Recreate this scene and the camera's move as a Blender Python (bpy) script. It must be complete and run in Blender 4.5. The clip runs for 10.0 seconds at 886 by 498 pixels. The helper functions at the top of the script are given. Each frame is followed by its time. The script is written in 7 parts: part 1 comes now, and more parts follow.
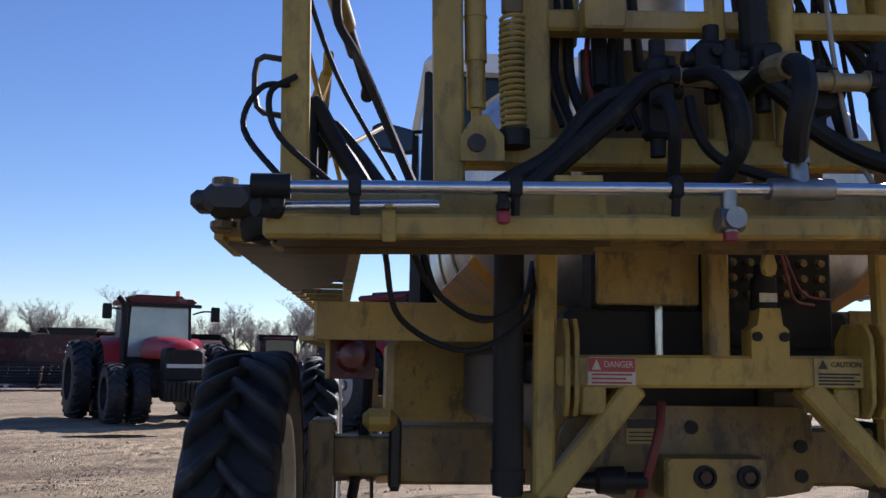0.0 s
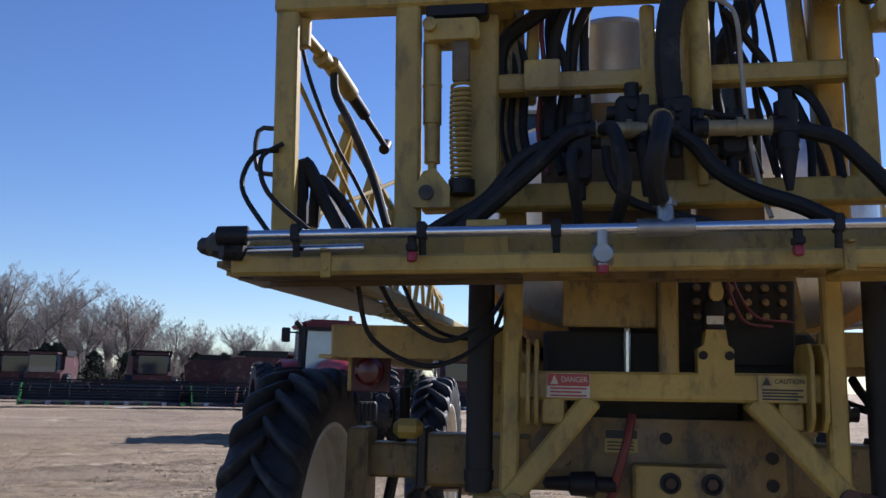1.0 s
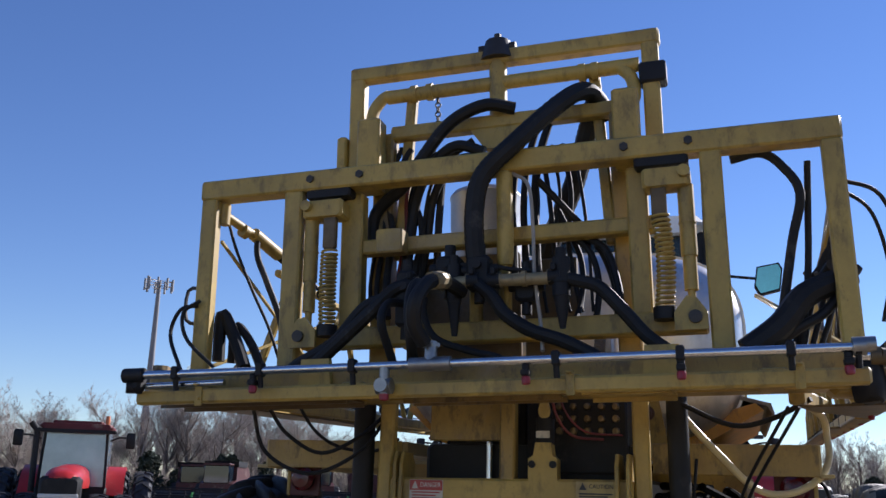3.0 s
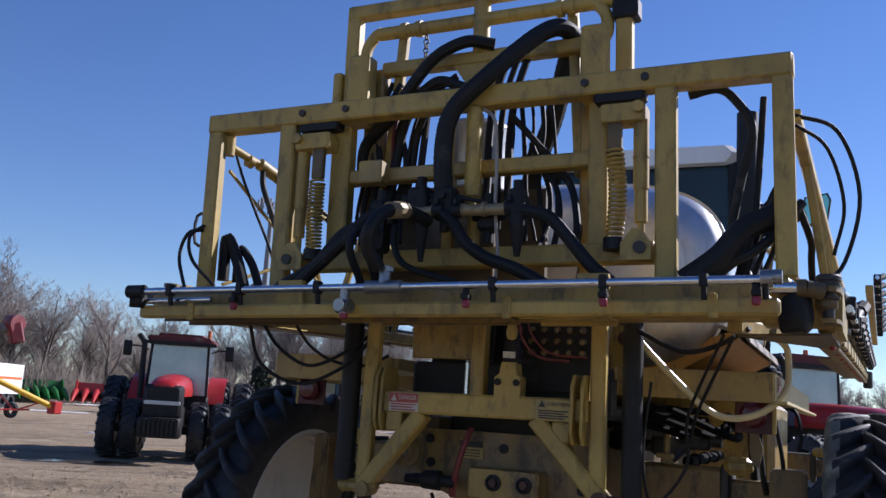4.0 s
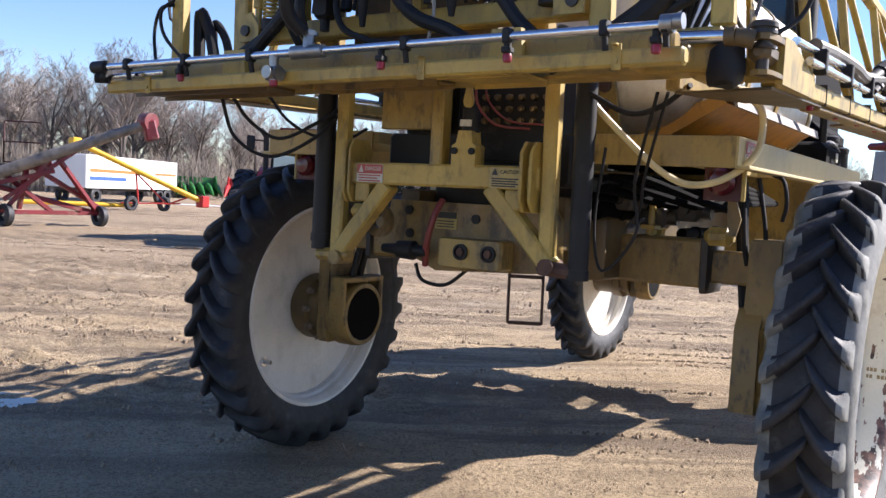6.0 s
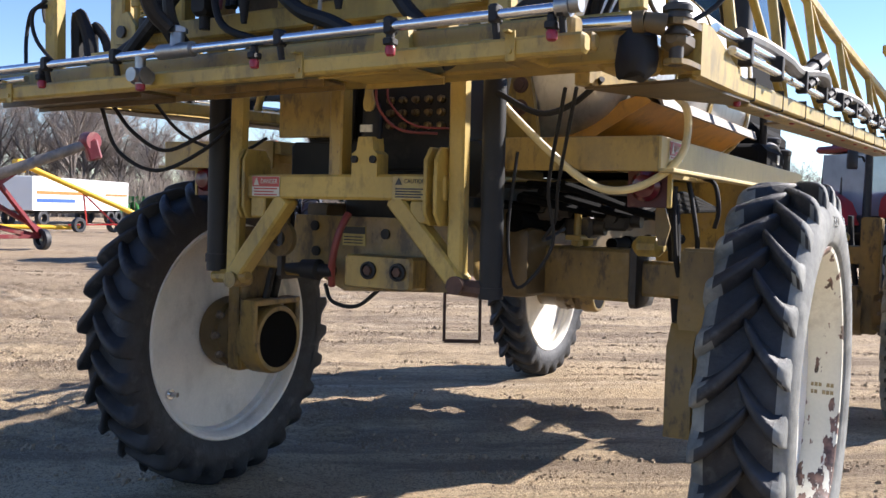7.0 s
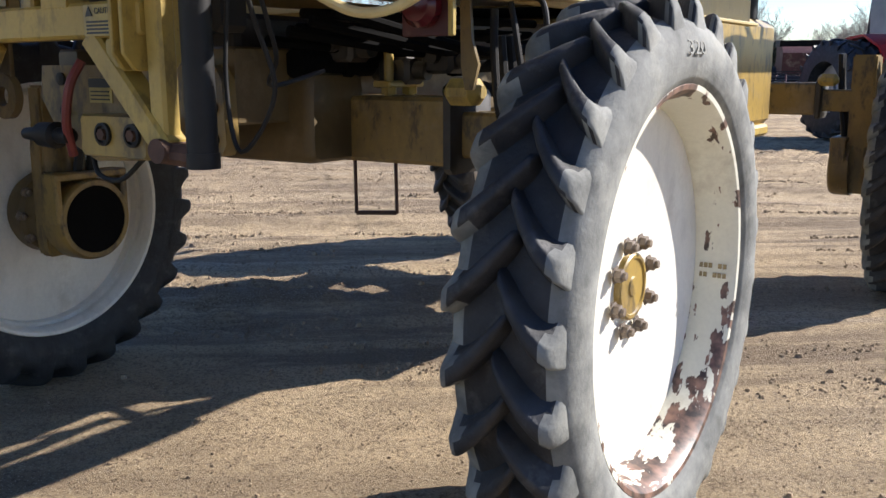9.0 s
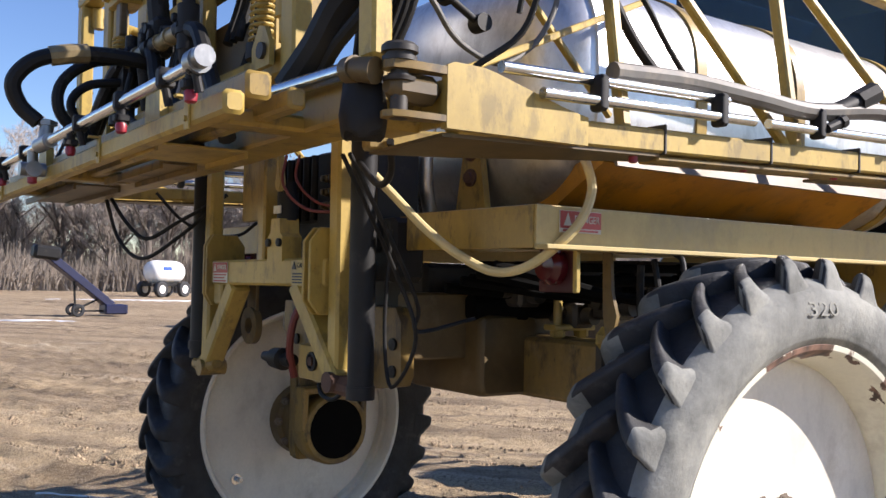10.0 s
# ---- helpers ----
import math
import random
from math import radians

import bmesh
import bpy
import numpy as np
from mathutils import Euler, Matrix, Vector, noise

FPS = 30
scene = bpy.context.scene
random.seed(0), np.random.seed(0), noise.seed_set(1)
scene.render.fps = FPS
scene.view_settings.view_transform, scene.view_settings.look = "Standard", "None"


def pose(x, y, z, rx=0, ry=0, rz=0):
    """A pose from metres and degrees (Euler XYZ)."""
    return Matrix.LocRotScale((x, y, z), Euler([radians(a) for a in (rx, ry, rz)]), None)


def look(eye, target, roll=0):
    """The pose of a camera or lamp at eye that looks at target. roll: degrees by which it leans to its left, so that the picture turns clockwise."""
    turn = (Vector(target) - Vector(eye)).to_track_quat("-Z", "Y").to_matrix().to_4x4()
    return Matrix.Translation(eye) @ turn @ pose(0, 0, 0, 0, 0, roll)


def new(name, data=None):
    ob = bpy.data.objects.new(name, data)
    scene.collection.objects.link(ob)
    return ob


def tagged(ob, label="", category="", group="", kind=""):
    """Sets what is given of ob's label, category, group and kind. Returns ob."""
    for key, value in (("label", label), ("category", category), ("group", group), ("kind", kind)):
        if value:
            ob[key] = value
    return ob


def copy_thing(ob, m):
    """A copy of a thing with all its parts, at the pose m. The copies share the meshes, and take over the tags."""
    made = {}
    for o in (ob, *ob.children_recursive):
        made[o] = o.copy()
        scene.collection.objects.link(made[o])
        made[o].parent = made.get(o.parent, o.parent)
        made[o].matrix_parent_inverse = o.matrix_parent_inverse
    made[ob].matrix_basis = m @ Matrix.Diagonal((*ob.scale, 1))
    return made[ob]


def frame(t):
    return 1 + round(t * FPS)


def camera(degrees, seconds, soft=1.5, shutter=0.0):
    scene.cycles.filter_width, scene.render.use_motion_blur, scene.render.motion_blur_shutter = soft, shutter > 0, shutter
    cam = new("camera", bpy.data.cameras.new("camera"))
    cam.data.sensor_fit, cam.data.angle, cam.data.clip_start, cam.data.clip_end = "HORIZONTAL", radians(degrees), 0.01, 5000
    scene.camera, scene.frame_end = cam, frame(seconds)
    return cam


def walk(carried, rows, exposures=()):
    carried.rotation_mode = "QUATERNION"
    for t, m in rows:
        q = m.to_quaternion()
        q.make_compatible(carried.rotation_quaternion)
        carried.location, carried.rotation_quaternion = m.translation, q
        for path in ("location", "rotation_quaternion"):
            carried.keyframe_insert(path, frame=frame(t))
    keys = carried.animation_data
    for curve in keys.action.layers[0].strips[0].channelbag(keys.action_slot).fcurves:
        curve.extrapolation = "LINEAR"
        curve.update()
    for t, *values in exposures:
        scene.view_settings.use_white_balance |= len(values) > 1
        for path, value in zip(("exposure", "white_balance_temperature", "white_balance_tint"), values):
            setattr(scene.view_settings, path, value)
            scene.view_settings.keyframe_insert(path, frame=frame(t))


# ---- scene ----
cam = camera(51.0, 10.0)
PATH = [
    (0, (-1.135, 0.236, 1.762), (-0.984, 2.215, 2.006), 0.8),
    (0.5, (-0.845, -0.064, 1.753), (-0.904, 1.917, 2.024), 1.1),
    (1, (-0.405, -0.272, 1.74), (-0.65, 1.692, 2.027), 1.3),
    (1.5, (-0.071, -0.514, 1.71), (-0.429, 1.43, 2.013), 1.8),
    (2, (0.232, -0.677, 1.73), (-0.215, 1.235, 2.109), 1.9),
    (2.5, (0.66, -0.74, 1.73), (0.114, 1.119, 2.226), 1.6),
    (2.7, (0.79, -0.798, 1.742), (0.227, 1.053, 2.25), 1.5),
    (3.8, (1.515, -0.934, 1.729), (0.766, 0.877, 2.128), 3.0),
    (4, (1.644, -0.908, 1.731), (0.831, 0.888, 2.066), 3.6),
    (4.5, (1.867, -0.912, 1.697), (0.941, 0.857, 1.811), 4.1),
    (5, (2.064, -0.917, 1.638), (1.064, 0.812, 1.538), 4.4),
    (5.5, (2.286, -0.766, 1.661), (1.235, 0.932, 1.545), 3.6),
    (5.7, (2.392, -0.62, 1.667), (1.313, 1.06, 1.548), 3.4),
    (6.8, (2.328, -0.072, 1.659), (1.308, 1.645, 1.546), 1.8),
    (7, (2.38, 0.03, 1.67), (1.376, 1.757, 1.583), 1.8),
    (7.5, (2.602, 0.388, 1.673), (1.621, 2.128, 1.563), 1.5),
    (8, (2.678, 0.727, 1.619), (1.75, 2.472, 1.311), 0.9),
    (8.5, (2.643, 1.111, 1.607), (1.754, 2.849, 1.174), 0.8),
    (9, (2.788, 1.388, 1.604), (1.702, 3.023, 1.225), -0.0),
    (9.5, (3.056, 1.616, 1.696), (1.672, 3.049, 1.516), 0.8),
    (10, (3.439, 1.602, 1.74), (1.821, 2.776, 1.802), 1.2),
]
EXPOSURES = [(0, 0.64, 5850, 19), (1, 0.58, 5650, 18), (2.5, 0.78, 5860, 18), (4.0, 0.51, 5620, 19), (4.5, 0.70, 5600, 18), (5.5, 1.36, 5930, 19), (7, 1.43, 6120, 16), (7.5, 1.25, 6150, 15), (8.5, 1.30, 6180, 14), (9, 1.19, 6150, 14), (10, 1.16, 6300, 17)]
walk(cam, [(t, look(eye, target, roll)) for t, eye, target, roll in PATH], EXPOSURES)

# ---- daylight: low winter sun ahead and to the side of the machine ----
SUN = Vector((0.96, 1.31, 1.0)).normalized()
world = bpy.data.worlds.new("sky")
scene.world = world
world.use_nodes = True
wn = world.node_tree.nodes
sky = wn.new("ShaderNodeTexSky")
sky.sky_type = "NISHITA"
sky.sun_disc = False
sky.sun_elevation = math.asin(SUN.z)
sky.sun_rotation = math.atan2(SUN.x, SUN.y)
sky.air_density, sky.dust_density, sky.ozone_density = 1.0, 0.0, 3.0
wn["Background"].inputs["Strength"].default_value = 0.076
rich = wn.new("ShaderNodeHueSaturation")
rich.inputs["Saturation"].default_value = 1.12
rich.inputs["Hue"].default_value = 0.510
world.node_tree.links.new(sky.outputs["Color"], rich.inputs["Color"])
world.node_tree.links.new(rich.outputs["Color"], wn["Background"].inputs["Color"])
sun = new("sun", bpy.data.lights.new("sun", "SUN"))
sun.data.energy, sun.data.angle, sun.data.color = 4.7, radians(0.5), (1.0, 0.93, 0.82)
sun.matrix_basis = look(SUN * 100, (0, 0, 0))


# ---- materials ----
def material(name, base, rough=0.5, metal=0.0, vary=0.15, scale=6.0, bump=0.15, dust=0.0, rust=0.0, fine=60.0, spec=0.5, dust_col=(0.30, 0.24, 0.17), grime=0.0):
    """Procedural surface: two scales of tone, dust in broad patches, rust in spots, fine relief."""
    m = bpy.data.materials.new(name)
    m.use_nodes = True
    nt = m.node_tree
    n, l = nt.nodes, nt.links.new
    b = n["Principled BSDF"]
    b.inputs["Roughness"].default_value = rough
    b.inputs["Metallic"].default_value = metal
    b.inputs["Specular IOR Level"].default_value = spec
    co = n.new("ShaderNodeTexCoord").outputs["Object"]

    def noise_tex(s, detail=4.0, r=0.55):
        t = n.new("ShaderNodeTexNoise")
        t.inputs["Scale"].default_value, t.inputs["Detail"].default_value, t.inputs["Roughness"].default_value = s, detail, r
        l(co, t.inputs["Vector"])
        return t.outputs["Fac"]

    def ramp(src, a, z, ca=(0, 0, 0, 1), cz=(1, 1, 1, 1)):
        r = n.new("ShaderNodeValToRGB")
        r.color_ramp.elements[0].position, r.color_ramp.elements[1].position = a, z
        r.color_ramp.elements[0].color, r.color_ramp.elements[1].color = ca, cz
        l(src, r.inputs["Fac"])
        return r.outputs["Color"]

    def mix(fac, a, z):
        x = n.new("ShaderNodeMix")
        x.data_type = "RGBA"
        for k, v in ((0, fac), (6, a), (7, z)):
            if isinstance(v, (tuple, list)):
                x.inputs[k].default_value = (*v[:3], 1)
            elif isinstance(v, float):
                x.inputs[k].default_value = v
            else:
                l(v, x.inputs[k])
        return x.outputs[2]

    lo = tuple(c * (1 - vary) for c in base)
    hi = tuple(min(1, c * (1 + vary)) for c in base)
    broad = noise_tex(scale)
    col = ramp(broad, 0.3, 0.7, (*lo, 1), (*hi, 1))
    small = noise_tex(fine, 6.0, 0.65)
    col = mix(ramp(small, 0.35, 0.75, (0, 0, 0, 1), (0.25, 0.25, 0.25, 1)), col, tuple(c * 0.62 for c in base))
    if dust:
        d = ramp(noise_tex(scale * 0.6, 7.0, 0.7), 0.62 - dust * 0.35, 0.82 - dust * 0.2, (0, 0, 0, 1), (0.85, 0.85, 0.85, 1))
        col = mix(d, col, dust_col)
    if rust:
        r = ramp(noise_tex(scale * 2.1, 8.0, 0.7), 0.76 - rust * 0.3, 0.80 - rust * 0.3)
        col = mix(r, col, (0.10, 0.045, 0.025))
        rr = n.new("ShaderNodeMath")
        rr.operation = "MULTIPLY_ADD"
        l(r, rr.inputs[0])
        rr.inputs[1].default_value, rr.inputs[2].default_value = 0.9 - rough, rough
        l(rr.outputs[0], b.inputs["Roughness"])
    if grime:
        smear = n.new("ShaderNodeMapping")
        smear.inputs["Scale"].default_value = (1.0, 1.0, 0.45)
        l(co, smear.inputs["Vector"])
        for sc, lo_, hi_, amount, tone in ((2.6, 0.47, 0.66, 0.75 * grime, (0.075, 0.055, 0.034)), (11.0, 0.52, 0.62, 0.8 * grime, (0.035, 0.027, 0.020)), (70.0, 0.62, 0.68, 0.7 * grime, (0.03, 0.022, 0.016))):
            t = n.new("ShaderNodeTexNoise")
            t.inputs["Scale"].default_value, t.inputs["Detail"].default_value, t.inputs["Roughness"].default_value = sc, 9.0, 0.68
            l(smear.outputs["Vector"], t.inputs["Vector"])
            col = mix(ramp(t.outputs["Fac"], lo_, hi_, (0, 0, 0, 1), (amount, amount, amount, 1)), col, tone)
    l(col, b.inputs["Base Color"])
    if bump:
        k = n.new("ShaderNodeBump")
        k.inputs["Strength"].default_value, k.inputs["Distance"].default_value = bump, 0.004
        l(small, k.inputs["Height"])
        l(k.outputs["Normal"], b.inputs["Normal"])
    return m


YELLOW = material("yellow_paint", (0.345, 0.228, 0.046), 0.42, vary=0.14, scale=3.0, bump=0.10, dust=0.18, rust=0.26, grime=0.75)
BEIGE = material("faded_yellow_paint", (0.435, 0.304, 0.066), 0.5, vary=0.14, scale=2.5, bump=0.10, dust=0.10, rust=0.22, grime=0.52)
DECKPAINT = material("dusty_deck_paint", (0.47, 0.36, 0.145), 0.55, vary=0.08, scale=2.0, bump=0.08, dust=0.22, rust=0.10, grime=0.12)
WEATHERED = material("weathered_sheet", (0.21, 0.18, 0.145), 0.6, 0.2, vary=0.35, scale=5.0, bump=0.2, dust=0.3, rust=0.25)
ORANGE = material("amber_plastic", (0.52, 0.24, 0.018), 0.38, vary=0.2, scale=2.0, bump=0.06, dust=0.2, grime=0.5)
BLACK = material("black_rubber", (0.010, 0.010, 0.011), 0.62, spec=0.35, vary=0.3, scale=8.0, bump=0.1, dust=0.05, dust_col=(0.11, 0.10, 0.09))
BLACKSTEEL = material("black_steel", (0.013, 0.0125, 0.0125), 0.55, spec=0.3, vary=0.3, scale=5.0, bump=0.08, dust=0.06, rust=0.12, dust_col=(0.07, 0.06, 0.05))
# Greasy iron; its dust tone is darkened to make up for missing shadow.
GREASE = material("greasy_iron", (0.030, 0.026, 0.022), 0.55, vary=0.4, scale=9.0, bump=0.2, dust=0.25, rust=0.3, dust_col=(0.065, 0.052, 0.038))
TYRE = material("tyre_rubber", (0.019, 0.020, 0.023), 0.62, vary=0.5, scale=14.0, bump=0.8, dust=0.15, fine=60.0, dust_col=(0.10, 0.095, 0.09))
CHROME = material("polished_steel", (0.62, 0.63, 0.65), 0.22, 1.0, vary=0.1, scale=10.0, bump=0.03)
STEEL = material("stainless_steel", (0.74, 0.73, 0.71), 0.36, 0.85, vary=0.12, scale=2.0, bump=0.06, dust=0.12, grime=0.25)
ZINC = material("zinc_casting", (0.30, 0.30, 0.295), 0.4, 0.9, vary=0.2, scale=14.0, bump=0.2)
WHITE = material("white_rim_paint", (0.745, 0.715, 0.635), 0.40, vary=0.07, scale=4.0, bump=0.06, dust=0.12, rust=0.04, grime=0.10, dust_col=(0.46, 0.41, 0.32))
SIDEWALL = material("dusty_sunlit_sidewall", (0.165, 0.168, 0.155), 0.85, vary=0.40, scale=9.0, bump=0.5, dust=0.42, fine=70.0, dust_col=(0.315, 0.312, 0.272))


def flaking_rim_paint():
    """Cream rim paint, flaked down to rust in islands that gather at the lip."""
    m = material("flaking_rim_paint", (0.70, 0.68, 0.56), 0.45, vary=0.07, scale=3.0, bump=0.1, dust=0.2)
    n, l = m.node_tree.nodes, m.node_tree.links.new
    b = n["Principled BSDF"]
    old = b.inputs["Base Color"].links[0].from_socket
    co = n.new("ShaderNodeTexCoord").outputs["Object"]
    sep = n.new("ShaderNodeSeparateXYZ")
    l(co, sep.inputs[0])
    turn = n.new("ShaderNodeMath")
    turn.operation = "ARCTAN2"
    l(sep.outputs["Z"], turn.inputs[0])
    l(sep.outputs["Y"], turn.inputs[1])
    wrap = n.new("ShaderNodeCombineXYZ")
    l(turn.outputs[0], wrap.inputs["X"])
    l(sep.outputs["X"], wrap.inputs["Y"])
    squash = n.new("ShaderNodeMapping")
    squash.inputs["Scale"].default_value = (0.62, 2.6, 1.0)
    squash.inputs["Location"].default_value = (1.3, 0.4, 0.0)
    l(wrap.outputs[0], squash.inputs["Vector"])

    def span(src, lo, hi, top):
        r_ = n.new("ShaderNodeMapRange")
        r_.inputs["From Min"].default_value, r_.inputs["From Max"].default_value, r_.inputs["To Max"].default_value = lo, hi, top
        l(src, r_.inputs["Value"])
        return r_.outputs[0]

    def plus(p, q):
        m_ = n.new("ShaderNodeMath")
        l(p, m_.inputs[0])
        l(q, m_.inputs[1])
        return m_.outputs[0]

    t = n.new("ShaderNodeTexNoise")
    t.inputs["Scale"].default_value, t.inputs["Detail"].default_value, t.inputs["Roughness"].default_value = 6.5, 8.0, 0.58
    l(squash.outputs["Vector"], t.inputs["Vector"])
    worn = plus(t.outputs["Fac"], span(sep.outputs["X"], 0.04, 0.13, 0.085))
    worn = plus(worn, span(sep.outputs["Z"], -0.05, -0.50, 0.145))
    worn = plus(worn, span(sep.outputs["Z"], 0.53, 0.62, 0.12))
    r = n.new("ShaderNodeValToRGB")
    r.color_ramp.elements[0].position, r.color_ramp.elements[1].position = 0.655, 0.668
    l(worn, r.inputs["Fac"])
    fine_t = n.new("ShaderNodeTexNoise")
    fine_t.inputs["Scale"].default_value, fine_t.inputs["Detail"].default_value = 22.0, 6.0
    l(co, fine_t.inputs["Vector"])
    rc = n.new("ShaderNodeValToRGB")
    rc.color_ramp.elements[0].position, rc.color_ramp.elements[1].position = 0.35, 0.68
    rc.color_ramp.elements[0].color, rc.color_ramp.elements[1].color = (0.030, 0.020, 0.016, 1), (0.24, 0.135, 0.095, 1)
    l(fine_t.outputs["Fac"], rc.inputs["Fac"])
    x = n.new("ShaderNodeMix")
    x.data_type = "RGBA"
    l(r.outputs["Color"], x.inputs[0])
    l(old, x.inputs[6])
    l(rc.outputs["Color"], x.inputs[7])
    l(x.outputs[2], b.inputs["Base Color"])
    return m


FLAKING = flaking_rim_paint()
NUTS = material("dusty_nuts", (0.16, 0.125, 0.095), 0.6, 0.3, vary=0.4, scale=30.0, bump=0.2, rust=0.3, dust=0.3)
RED = material("red_paint", (0.42, 0.022, 0.018), 0.35, vary=0.15, scale=4.0, bump=0.04, dust=0.1)
DARKRED = material("old_red_paint", (0.060, 0.011, 0.011), 0.55, vary=0.3, scale=2.0, bump=0.1, dust=0.2)
PINK = material("red_nozzle_cap", (0.26, 0.016, 0.03), 0.4, vary=0.1, bump=0.0)
DARKHEADER = material("dark_header_sheet", (0.022, 0.022, 0.030), 0.55, vary=0.3, scale=2.0, bump=0.05, dust=0.15)
GREEN = material("green_paint", (0.025, 0.16, 0.03), 0.4, vary=0.2, scale=3.0, bump=0.05, dust=0.1)
BLUE = material("blue_paint", (0.010, 0.013, 0.048), 0.45, vary=0.2, scale=3.0, bump=0.05, dust=0.1)
AUGERYELLOW = material("auger_yellow", (0.72, 0.42, 0.02), 0.4, vary=0.1, scale=3.0, bump=0.03, dust=0.1)
GALV = material("galvanised_steel", (0.42, 0.42, 0.42), 0.45, 0.8, vary=0.15, scale=5.0, bump=0.05, dust=0.15)
BRASS = material("brass_fittings", (0.19, 0.14, 0.075), 0.35, 0.9, vary=0.2, scale=12.0, bump=0.1)
OFFWHITE = material("white_panel", (0.78, 0.78, 0.76), 0.45, vary=0.05, scale=0.6, bump=0.02, dust=0.05)
HOSE_CLEAR = material("yellowed_hose", (0.62, 0.50, 0.24), 0.4, vary=0.12, scale=7.0, bump=0.05, dust=0.1)
RUBBERHOSE = material("weathered_hose", (0.010, 0.0098, 0.0095), 0.62, spec=0.35, vary=0.4, scale=9.0, bump=0.15, dust=0.08, dust_col=(0.10, 0.09, 0.075))
GREYHOSE = material("grey_hose", (0.115, 0.108, 0.096), 0.55, vary=0.2, scale=8.0, bump=0.1, dust=0.2)
PALEHOSE = material("pale_hose", (0.36, 0.32, 0.26), 0.5, vary=0.2, scale=8.0, bump=0.05, dust=0.2)
REDHOSE = material("red_cable", (0.17, 0.03, 0.024), 0.5, vary=0.2, bump=0.05)
DECALW = material("decal_white", (0.58, 0.55, 0.47), 0.5, vary=0.12, scale=8.0, bump=0.02, dust=0.2, grime=0.35)
DECALR = material("decal_red", (0.40, 0.055, 0.045), 0.5, vary=0.15, scale=8.0, bump=0.02, dust=0.15, grime=0.3)
DECALY = material("decal_yellow", (0.46, 0.35, 0.105), 0.5, vary=0.15, scale=8.0, bump=0.02, dust=0.15, grime=0.35)
DECALB = material("decal_black", (0.02, 0.02, 0.02), 0.5, vary=0.1, bump=0.0)
DECALBLUE = material("decal_blue", (0.04, 0.10, 0.40), 0.45, vary=0.1, bump=0.0)
DECALO = material("decal_orange", (0.60, 0.16, 0.04), 0.45, vary=0.1, bump=0.0)
BARK = material("bark", (0.15, 0.125, 0.105), 0.9, vary=0.3, scale=1.2, bump=0.6, fine=25.0)
TWIG = material("winter_twigs", (0.32, 0.275, 0.24), 0.9, vary=0.35, scale=0.35, bump=0.0, fine=5.0)
BRUSH = material("dry_brush", (0.25, 0.21, 0.17), 0.9, vary=0.4, scale=0.3, bump=0.0, fine=4.0)
CEDAR = material("cedar_needles", (0.022, 0.032, 0.018), 0.9, vary=0.4, scale=0.6, bump=0.0, fine=6.0)
LIGHTLENS = material("lamp_lens", (0.55, 0.55, 0.52), 0.15, vary=0.1, bump=0.0)
MANIFOLD = material("tan_manifold", (0.30, 0.235, 0.12), 0.45, 0.25, vary=0.2, scale=14.0, bump=0.1, dust=0.2, grime=0.5)
REDLENS = material("red_lens", (0.085, 0.006, 0.010), 0.22, vary=0.1, bump=0.0)


def glass_material(name, tint, rough=0.06):
    m = bpy.data.materials.new(name)
    m.use_nodes = True
    b = m.node_tree.nodes["Principled BSDF"]
    b.inputs["Base Color"].default_value = (*tint, 1)
    b.inputs["Roughness"].default_value = rough
    b.inputs["Transmission Weight"].default_value = 0.85
    b.inputs["IOR"].default_value = 1.35
    return m


RAISED = material("dusty_raised_rubber", (0.215, 0.214, 0.190), 0.85, vary=0.2, scale=20.0, bump=0.3)
RUSTY = material("rusty_iron", (0.085, 0.045, 0.03), 0.8, vary=0.4, scale=12.0, bump=0.3)
# Flat black; on pipes, deck hoses and motor bores it stands for shade.
FLATBLACK = material("flat_black", (0.004, 0.004, 0.004), 0.9, vary=0.2, bump=0.1, spec=0.1)
# Grimy darker yellow; on the axles part of the darkness is painted shade.
DULLYELLOW = material("dull_yellow_paint", (0.235, 0.152, 0.038), 0.5, vary=0.2, scale=3.0, bump=0.12, dust=0.2, rust=0.25, grime=0.9)
# Yellow darkened for shaded parts, with rust and dust mixed in.
SHADEWORNYELLOW = material("shaded_worn_yellow", (0.105, 0.070, 0.026), 0.5, vary=0.35, scale=6.0, bump=0.12, dust=0.25, rust=0.25, dust_col=(0.20, 0.15, 0.085))
DARKGLASS = material("dark_tinted_glass", (0.012, 0.02, 0.03), 0.05, vary=0.1, bump=0.0, spec=0.6)
CABGLASS = glass_material("dark_cab_glass", (0.09, 0.14, 0.16))
MIRROR = material("mirror_glass", (0.35, 0.60, 0.42), 0.08, 1.0, vary=0.05, bump=0.0)


# ---- mesh helpers ----
def hold(name, place, label, category, group="", kind=""):
    e = new(name)
    e.matrix_basis = place if isinstance(place, Matrix) else Matrix.Translation(place)
    return tagged(e, label, category, group, kind)


def mesh_of(bm, name, angle=35):
    bmesh.ops.recalc_face_normals(bm, faces=bm.faces[:])
    me = bpy.data.meshes.new(name)
    bm.to_mesh(me)
    bm.free()
    for p in me.polygons:
        p.use_smooth = True
    me.set_sharp_from_angle(angle=radians(angle))
    return me


def part(name, bm, mat, parent, label="", m=None, angle=35):
    """Links a bmesh (or a ready mesh) as one object under a thing or a part; the pose m is in the world."""
    me = bm if isinstance(bm, bpy.types.Mesh) else mesh_of(bm, name, angle)
    if not me.materials:
        me.materials.append(mat)
    ob = new(name, me)
    if m is not None:
        ob.matrix_basis = m
    if parent is not None:
        ob.parent = parent
        ob.matrix_parent_inverse = parent.matrix_basis.inverted()
    if label:
        ob["label"] = label
    return ob


